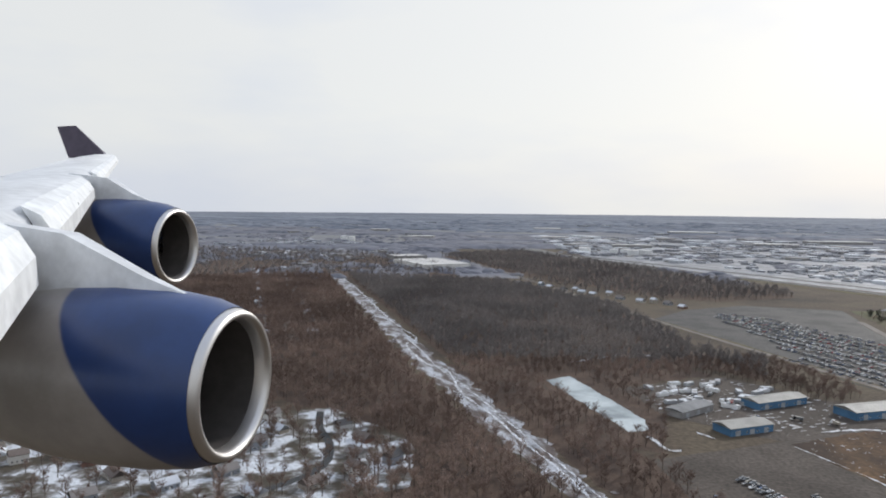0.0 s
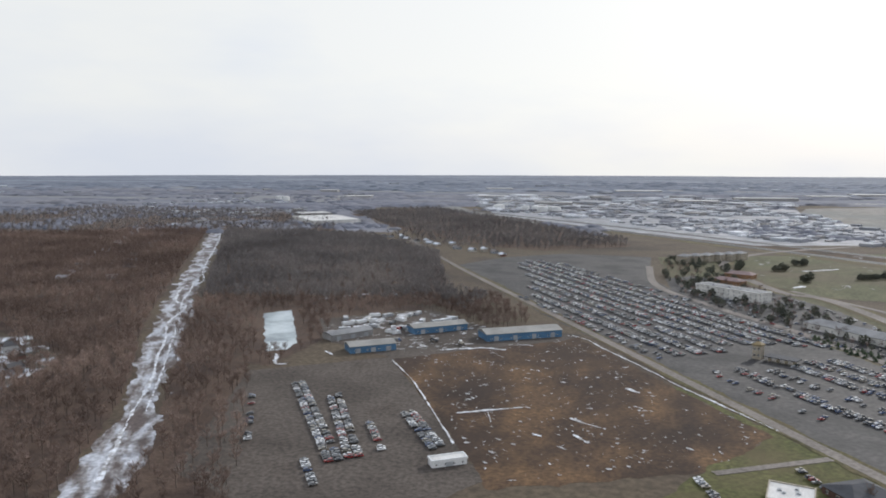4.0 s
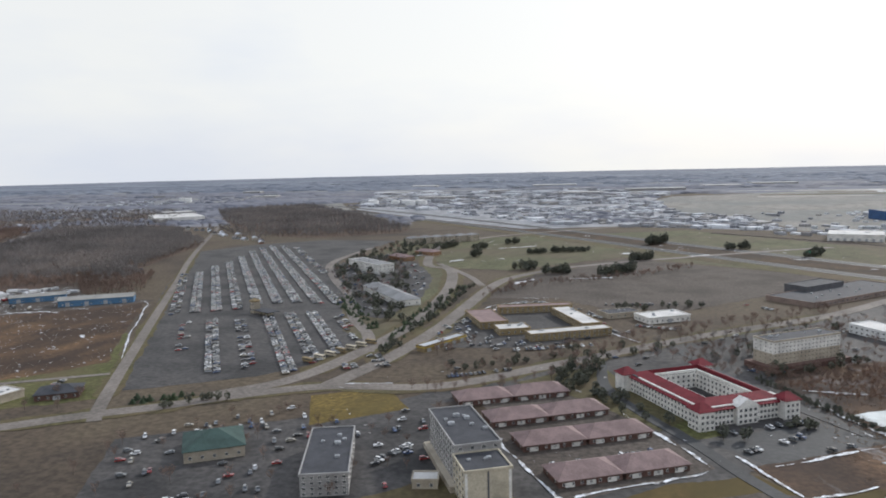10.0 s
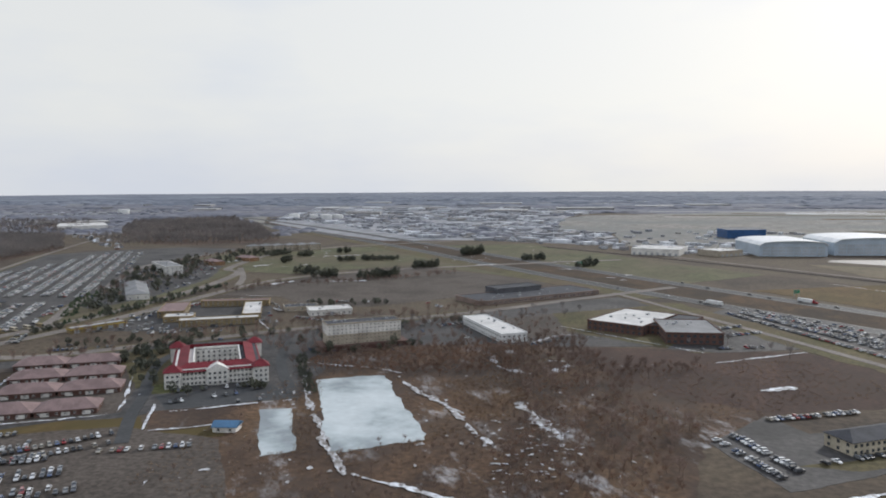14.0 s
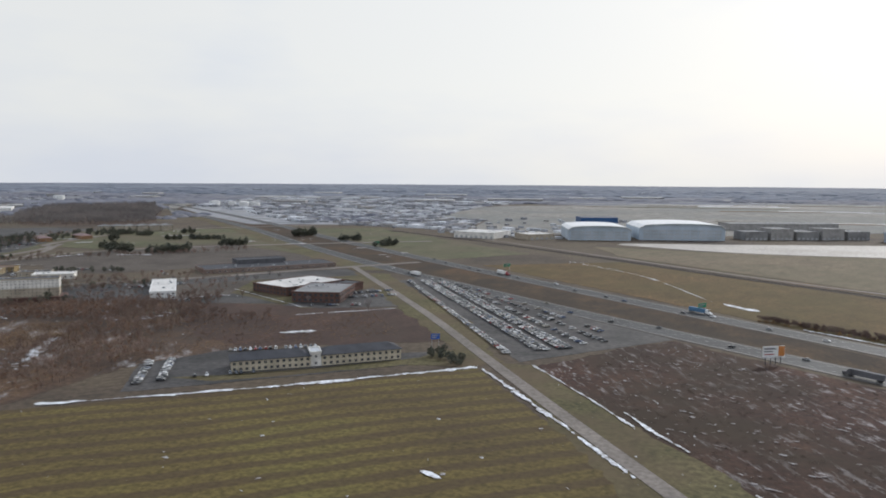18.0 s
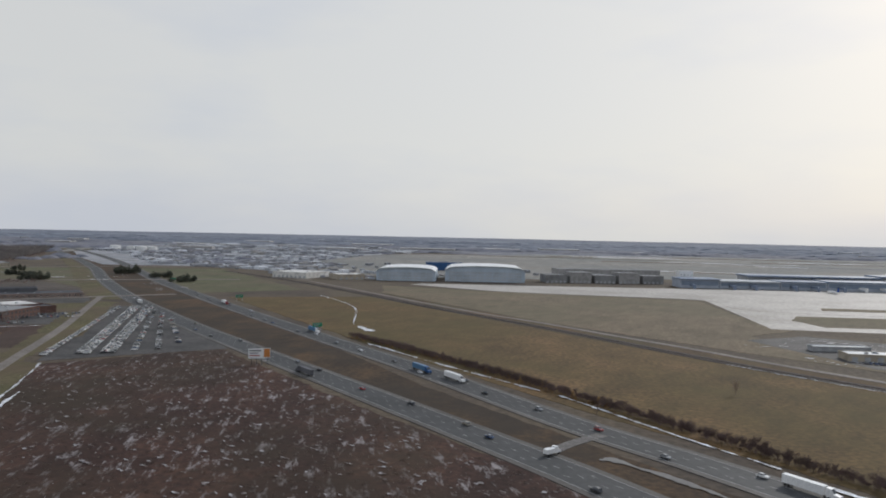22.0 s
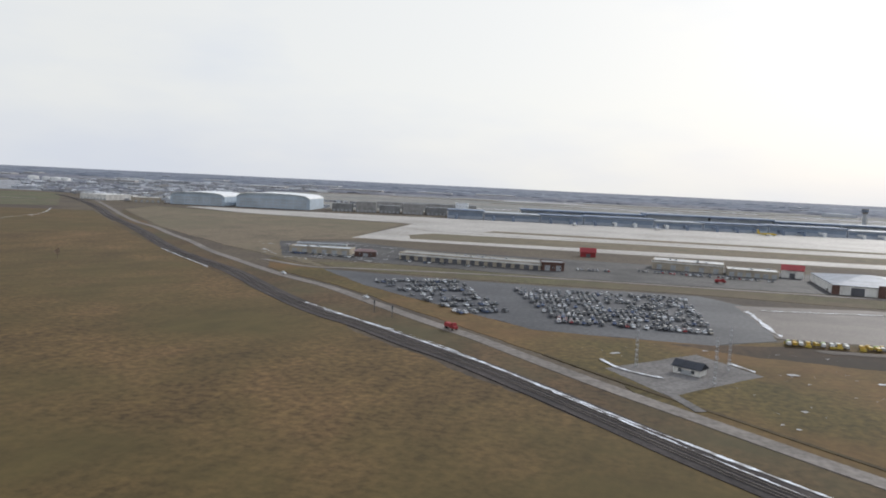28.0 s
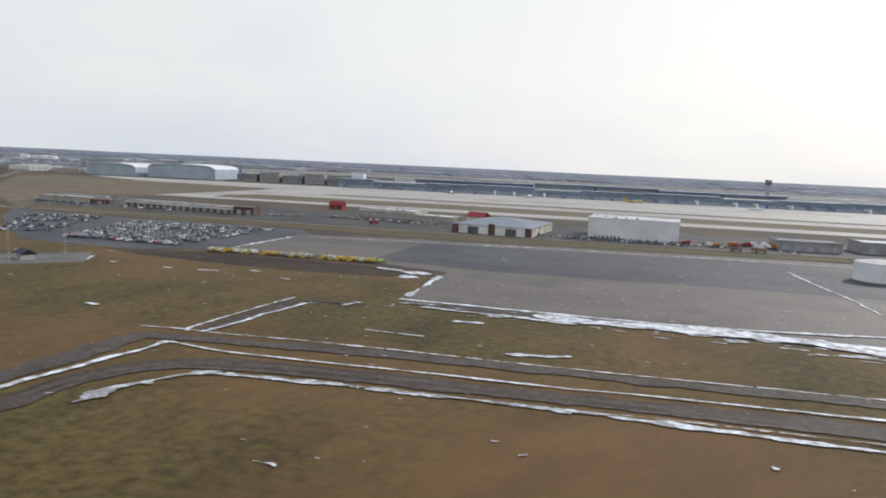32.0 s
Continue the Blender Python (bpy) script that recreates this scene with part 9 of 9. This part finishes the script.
for x, y, a, lab in ((197, 141, 50, "white utility truck at the median crossover"),):
    truck(x, y, a, lab, "", "white_metal", plow=False)
truck(394, 151.5, -45, "bright red lorry cab on the perimeter road", "", "red_paint", plow=False)
PR = catmull(PERIMETER[6:21], 4)
for x, y, off in ((368, 186, 1.2), (487, 62, -1.2), (330, 222, 1.2)):
    px, py, a = on_line(PR, nearest(PR, x, y), off)
    car(px, py, a, 0, "car driving on the perimeter road", "perimeter road cars", LIFT)

# ---- single trees ----
TREE_MESHES = []
for k, s in enumerate(TREES[:4]):
    tr, cr = Mesher(), Mesher()
    used = sorted({i for f in s[1][: s[2]] for i in f})
    back_to = {i: k for k, i in enumerate(used)}
    tr.add([s[0][i] for i in used], [tuple(back_to[i] for i in f) for f in s[1][: s[2]]])
    cr.add(s[0], s[1][s[2]:])
    TREE_MESHES.append((tr.mesh("trunk", [M["bark"]]), cr.mesh("crown", [M["twig"]])))
CON_MESHES = []
for s in BUSHY:
    cr = Mesher()
    cr.add(s[0], s[1][4:])
    t_ = Mesher()
    t_.cyl(0, 0, 0, 2.2, 0.14, 6, 0.08)
    CON_MESHES.append((t_.mesh("trunk", [M["bark"]]), cr.mesh("crown", [M["evergreen"]])))


def tree(x, y, k, scale, label, group, conifer=False):
    tm, cm = (CON_MESHES if conifer else TREE_MESHES)[k % 4]
    root = thing("evergreen" if conifer else "bare_tree", x, y, 0, (k * 77) % 360, label, "tree", group)
    root.scale = (scale, scale, scale)
    part("trunk", tm, [], root)
    part("crown", cm, [], root)


rnd = random.Random(8)
k = 0
for poly, pitch, con, sc, lab, grp in [
    ([(-246, 200), (-240, 218), (-236, 236), (-244, 238), (-252, 214)], 4.0, True, 0.9, "dark rounded evergreen beside the red-roofed hotel", "hotel conifers"),
    ([(-236, 214), (-222, 190), (-218, 184), (-222, 182), (-240, 210)], 4.5, True, 0.7, "small evergreen along the hotel wall", "hotel conifers"),
    ([(8, 206), (16, 200), (22, 192), (14, 190), (4, 198)], 3.2, True, 0.6, "young dark evergreen near the lane", "lane conifers"),
    ([(-290, 222), (-268, 240), (-262, 234), (-284, 214)], 5.5, True, 0.6, "evergreen tree along the boulevard", "boulevard trees"),
    ([(-358, 172), (-340, 186), (-336, 182), (-354, 168)], 4.0, True, 0.6, "round evergreen along the boulevard", "boulevard trees"),
    ([(-392, 186), (-378, 184), (-380, 164), (-398, 160)], 7.0, False, 0.7, "bare tree beside the restaurant", "restaurant trees"),
    ([(-300, 240), (-282, 262), (-276, 256), (-294, 234)], 6.0, False, 0.7, "bare tree near the filling station", "boulevard trees"),
]:
    for x, y in scatter(poly, pitch, 900 + len(lab), 0.95):
        k += 1
        tree(x, y, k, sc * rnd.uniform(0.75, 1.2), lab, grp, con)
tree(244, 211, 1, 0.6, "lone bare tree in the meadow", "")
tree(206, 176, 2, 0.5, "bare tree on the freeway verge", "")
for x, y in ((280, 132), (283, 136), (278, 128), (286, 130), (282, 126)):
    k += 1
    tree(x, y, k, 1.15, "tall bare tree above the thicket", "thicket trees")
for x, y in ((372, 165), (378, 160)):
    t_ = thing("signal_post", x, y, 0.1, 0, "dark railway signal post", "signal", "railway signals")
    mb = Mesher()
    mb.cyl(0, 0, 0, 2.6, 0.07, 6)
    part("post", mb, M["dark_wall"], t_)
    mb = Mesher()
    mb.box(-0.18, -0.14, 2.0, 0.18, 0.1, 2.75)
    part("head", mb, M["dark_wall"], t_)
# ---- the airliner's wing, where it is as the film begins ----
nb, nnt, nbs = blank("two_tone_nacelle_skin")
ntc = nnt.nodes.new("ShaderNodeTexCoord")
nsep = nnt.nodes.new("ShaderNodeSeparateXYZ")
nnt.links.new(ntc.outputs["Object"], nsep.inputs[0])
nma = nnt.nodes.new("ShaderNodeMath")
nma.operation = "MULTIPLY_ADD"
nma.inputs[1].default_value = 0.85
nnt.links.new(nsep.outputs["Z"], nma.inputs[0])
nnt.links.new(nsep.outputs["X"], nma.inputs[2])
# blue ahead of a slanting edge, grey-brown below and behind it
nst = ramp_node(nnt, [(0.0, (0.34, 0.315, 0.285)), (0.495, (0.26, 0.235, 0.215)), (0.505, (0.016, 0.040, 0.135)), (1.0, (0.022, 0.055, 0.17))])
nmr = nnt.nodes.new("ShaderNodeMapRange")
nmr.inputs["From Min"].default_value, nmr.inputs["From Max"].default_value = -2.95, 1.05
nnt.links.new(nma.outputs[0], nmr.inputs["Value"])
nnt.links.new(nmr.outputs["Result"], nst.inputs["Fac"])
ndirt = noise_node(nnt, 1.6, 5, 0.65)
ndr = ramp_node(nnt, [(0.35, (0.7, 0.7, 0.7)), (0.65, (1.2, 1.2, 1.2))])
nnt.links.new(ndirt.outputs["Fac"], ndr.inputs["Fac"])
nnt.links.new(mix_node(nnt, 0.6, nst.outputs["Color"], ndr.outputs["Color"], "MULTIPLY"), nbs.inputs["Base Color"])
nbs.inputs["Roughness"].default_value = 0.33
M["nacelle_skin"] = nb
M["wing_skin"] = wall("wing_skin", (0.70, 0.71, 0.72), 0.85, 0.4, 0.38, 4.0)
M["slat_skin"] = wall("slat_skin", (0.80, 0.81, 0.81), 0.95, 0.5, 0.35, 4.0)
M["winglet_paint"] = wall("winglet_paint", (0.075, 0.060, 0.085), 0.85, 0.5, 0.4, 4.0)
lm, lnt, lbs = blank("bare_lip_metal")
lbs.inputs["Base Color"].default_value, lbs.inputs["Metallic"].default_value, lbs.inputs["Roughness"].default_value = (0.62, 0.60, 0.58, 1), 1.0, 0.42
M["lip_metal"] = lm
M["duct"] = wall("duct_lining", (0.075, 0.068, 0.064), 0.8, 1.0, 0.6, 6.0)
M["fan_metal"] = wall("fan_blades", (0.030, 0.030, 0.034), 0.8, 1.5, 0.35, 8.0)


def turned(mb, prof, n=40, m=0, y0=0.0, z0=0.0):
    """A surface turned round the x axis from points (x, radius)."""
    o = len(mb.v)
    vs = [(x, y0 + r * math.cos(2 * math.pi * k / n), z0 + r * math.sin(2 * math.pi * k / n)) for x, r in prof for k in range(n)]
    fs = [(i * n + k, i * n + (k + 1) % n, (i + 1) * n + (k + 1) % n, (i + 1) * n + k) for i in range(len(prof) - 1) for k in range(n)]
    mb.add(vs, fs, m)


EYE0 = Vector(eye_at(0.0))
wing = thing("airliner_wing", EYE0.x, EYE0.y, EYE0.z, 0, "pale grey airliner wing with two blue jet engines in flight", "aircraft wing")
# leading edge and chord, from the root outwards
LE = [(-4.1, 3.2, -0.75, 6.6), (-6.2, 6.15, -0.40, 5.4), (-8.4, 9.2, -0.02, 4.2), (-10.65, 12.25, 0.35, 3.1), (-15.4, 18.8, 1.28, 1.7)]
SECT = [(0.0, 0.0), (0.015, 0.022), (0.06, 0.045), (0.2, 0.062), (0.45, 0.060), (0.75, 0.034), (1.0, 0.003), (0.75, -0.020), (0.45, -0.042), (0.2, -0.046), (0.06, -0.034), (0.015, -0.018)]
mb = Mesher()
vs = [(x - c * a, y, z + c * b - 0.10 * c * max(0, a - 0.7)) for x, y, z, c in LE for a, b in SECT]
n = len(SECT)
fs = [(i * n + k, (i + 1) * n + k, (i + 1) * n + (k + 1) % n, i * n + (k + 1) % n) for i in range(len(LE) - 1) for k in range(n)]
fs += [tuple(range(n)), tuple(reversed(range((len(LE) - 1) * n, len(LE) * n)))]
mb.add(vs, fs)
panel = part("wing_panel", mb, M["wing_skin"], wing)
for p in panel.data.polygons:
    p.use_smooth = len(p.vertices) == 4


def le_at(y):
    for a, b in zip(LE, LE[1:]):
        if y <= b[1]:
            t = (y - a[1]) / (b[1] - a[1])
            return tuple(a[i] + (b[i] - a[i]) * t for i in range(4))
    return LE[-1]


for ya, yb in ((3.25, 5.6), (6.7, 11.4), (12.9, 18.3)):
    mb = Mesher()
    vs = []
    for y in (ya, yb):
        x, yy, z, c = le_at(y)
        for a, b in ((0.035, 0.050), (-0.02, 0.030), (-0.055, -0.012), (-0.060, -0.060), (-0.035, -0.075), (-0.022, -0.030), (0.005, 0.012)):
            vs.append((x - c * a, y, z + c * b))
    k7 = 7
    mb.add(vs, [(k, k7 + k, k7 + (k + 1) % k7, (k + 1) % k7) for k in range(k7)] + [tuple(range(k7)), tuple(reversed(range(k7, 2 * k7)))])
    part("slat", mb, M["slat_skin"], wing, "drooped white leading-edge slat")
    for t in (0.15, 0.5, 0.85):
        y = ya + (yb - ya) * t
        x, yy, z, c = le_at(y)
        mb = Mesher()
        mb.box(x - 0.02 * c, y - 0.05, z - 0.05 * c, x + 0.04 * c, y + 0.05, z - 0.01)
        part("slat_track", mb, M["duct"], wing)
x, y, z, c = LE[-1]
mb = Mesher()
mb.add([(x - 0.15 * c, y - 0.04, z), (x - c, y - 0.04, z), (x - 1.45 * c, y + 0.35, z + 1.0), (x - 1.05 * c, y + 0.35, z + 1.02), (x - 0.15 * c, y + 0.04, z), (x - c, y + 0.04, z), (x - 1.45 * c, y + 0.40, z + 1.0), (x - 1.05 * c, y + 0.40, z + 1.02)],
       [(0, 1, 2, 3), (7, 6, 5, 4), (0, 4, 5, 1), (1, 5, 6, 2), (2, 6, 7, 3), (3, 7, 4, 0)])
part("winglet", mb, M["winglet_paint"], wing, "dark swept winglet")


def engine(ix, iy, iz, r, le_y):
    """A high-bypass engine whose inlet lip stands at (ix, iy, iz); r: the lip's radius."""
    ob = thing("engine", 0, 0)
    ob.parent = wing
    ob.matrix_basis = pose(ix, iy, iz, 0, 1.5, 2.0)
    L = r * 4.4
    mb = Mesher()
    turned(mb, [(-0.12 * r, 1.0 * r), (-0.45 * r, 1.10 * r), (-1.0 * r, 1.17 * r), (-1.7 * r, 1.19 * r), (-1.75 * r, 1.19 * r)], 44)
    a = part("front_cowl", mb, M["nacelle_skin"], ob, "dark blue front cowl with a grey-brown underside")
    mb = Mesher()
    turned(mb, [(-1.75 * r, 1.188 * r), (-2.4 * r, 1.16 * r), (-3.2 * r, 1.05 * r), (-3.9 * r, 0.90 * r), (-3.9 * r, 0.82 * r)], 44)
    b = part("rear_cowl", mb, M["nacelle_skin"], ob, "grey-brown rear cowl")
    mb = Mesher()
    turned(mb, [(-3.2 * r, 0.62 * r), (-4.2 * r, 0.55 * r), (-4.9 * r, 0.34 * r), (-5.1 * r, 0.05 * r)], 28)
    c_ = part("core_nozzle", mb, M["duct"], ob)
    mb = Mesher()
    turned(mb, [(-0.14 * r, 0.995 * r), (-0.05 * r, 0.965 * r), (0.0, 0.92 * r), (-0.02 * r, 0.875 * r), (-0.10 * r, 0.845 * r), (-0.22 * r, 0.83 * r)], 44)
    d = part("inlet_lip", mb, M["lip_metal"], ob, "bare polished metal inlet lip")
    mb = Mesher()
    turned(mb, [(-0.22 * r, 0.83 * r), (-0.55 * r, 0.82 * r), (-1.05 * r, 0.84 * r)], 44)
    e = part("inlet_duct", mb, M["duct"], ob)
    for part_ in (a, b, c_, d, e):
        for p in part_.data.polygons:
            p.use_smooth = True
    mb = Mesher()
    mb.add([(-1.12 * r, 0.84 * r * math.cos(0.2 * k), 0.84 * r * math.sin(0.2 * k)) for k in range(31)], [tuple(range(31))])
    part("fan_disc", mb, M["fan_metal"], ob)
    mb = Mesher()
    for k in range(34):
        w = 2 * math.pi * k / 34
        u = 2 * math.pi * (k + 0.55) / 34
        q = [(-1.02 * r, 0.26 * r * math.cos(w), 0.26 * r * math.sin(w)), (-1.10 * r, 0.26 * r * math.cos(u), 0.26 * r * math.sin(u)), (-1.08 * r, 0.82 * r * math.cos(u + 0.25), 0.82 * r * math.sin(u + 0.25)), (-0.98 * r, 0.82 * r * math.cos(w + 0.25), 0.82 * r * math.sin(w + 0.25))]
        mb.add(q, [(0, 1, 2, 3)])
    part("fan", mb, M["fan_metal"], ob, "ring of dark fan blades at rest")
    mb = Mesher()
    turned(mb, [(-0.72 * r, 0.01 * r), (-0.78 * r, 0.10 * r), (-0.90 * r, 0.19 * r), (-1.05 * r, 0.27 * r)], 24)
    part("spinner", mb, M["duct"], ob)
    mb = Mesher()
    turned(mb, [(-0.765 * r, 0.10 * r), (-0.80 * r, 0.14 * r)], 24)
    part("spinner_mark", mb, M["white_metal"], ob, "pale mark on the spinner")
    # pylon from the top of the cowl back to the wing
    lx, ly, lz, lc = le_at(le_y)
    dx, dz = lx - ix, lz - iz
    mb = Mesher()
    w = 0.16 * r
    pts = [(-0.75 * r, 1.13 * r, 0.02), (-1.3 * r, 1.32 * r, 0.6 * w), (dx * 0.75, dz * 0.86 + 0.28 * r, w), (dx - 0.3, dz + 0.14 * r, w), (dx - 2.0, dz + 0.0, w)]
    bot = [(-0.75 * r, 1.10 * r), (-1.3 * r, 1.10 * r), (-2.4 * r, 1.0 * r), (-3.2 * r, 0.8 * r), (-4.6 * r, 0.75 * r)]
    vs = []
    for (px, pz, hw), (bx, bz) in zip(pts, bot):
        vs += [(px, -hw, pz), (px, hw, pz), (bx, hw * 1.5, bz), (bx, -hw * 1.5, bz)]
    fs = [(0, 3, 2, 1)]
    for i in range(4):
        o = 4 * i
        fs += [(o, o + 1, o + 5, o + 4), (o + 1, o + 2, o + 6, o + 5), (o + 2, o + 3, o + 7, o + 6), (o + 3, o, o + 4, o + 7)]
    mb.add(vs, fs)
    part("pylon", mb, M["wing_skin"], ob, "pale grey engine pylon")
    return ob


engine(-3.70, 6.15, -1.75, 0.74, 6.15)
engine(-8.65, 12.25, -0.88, 0.74, 12.25)
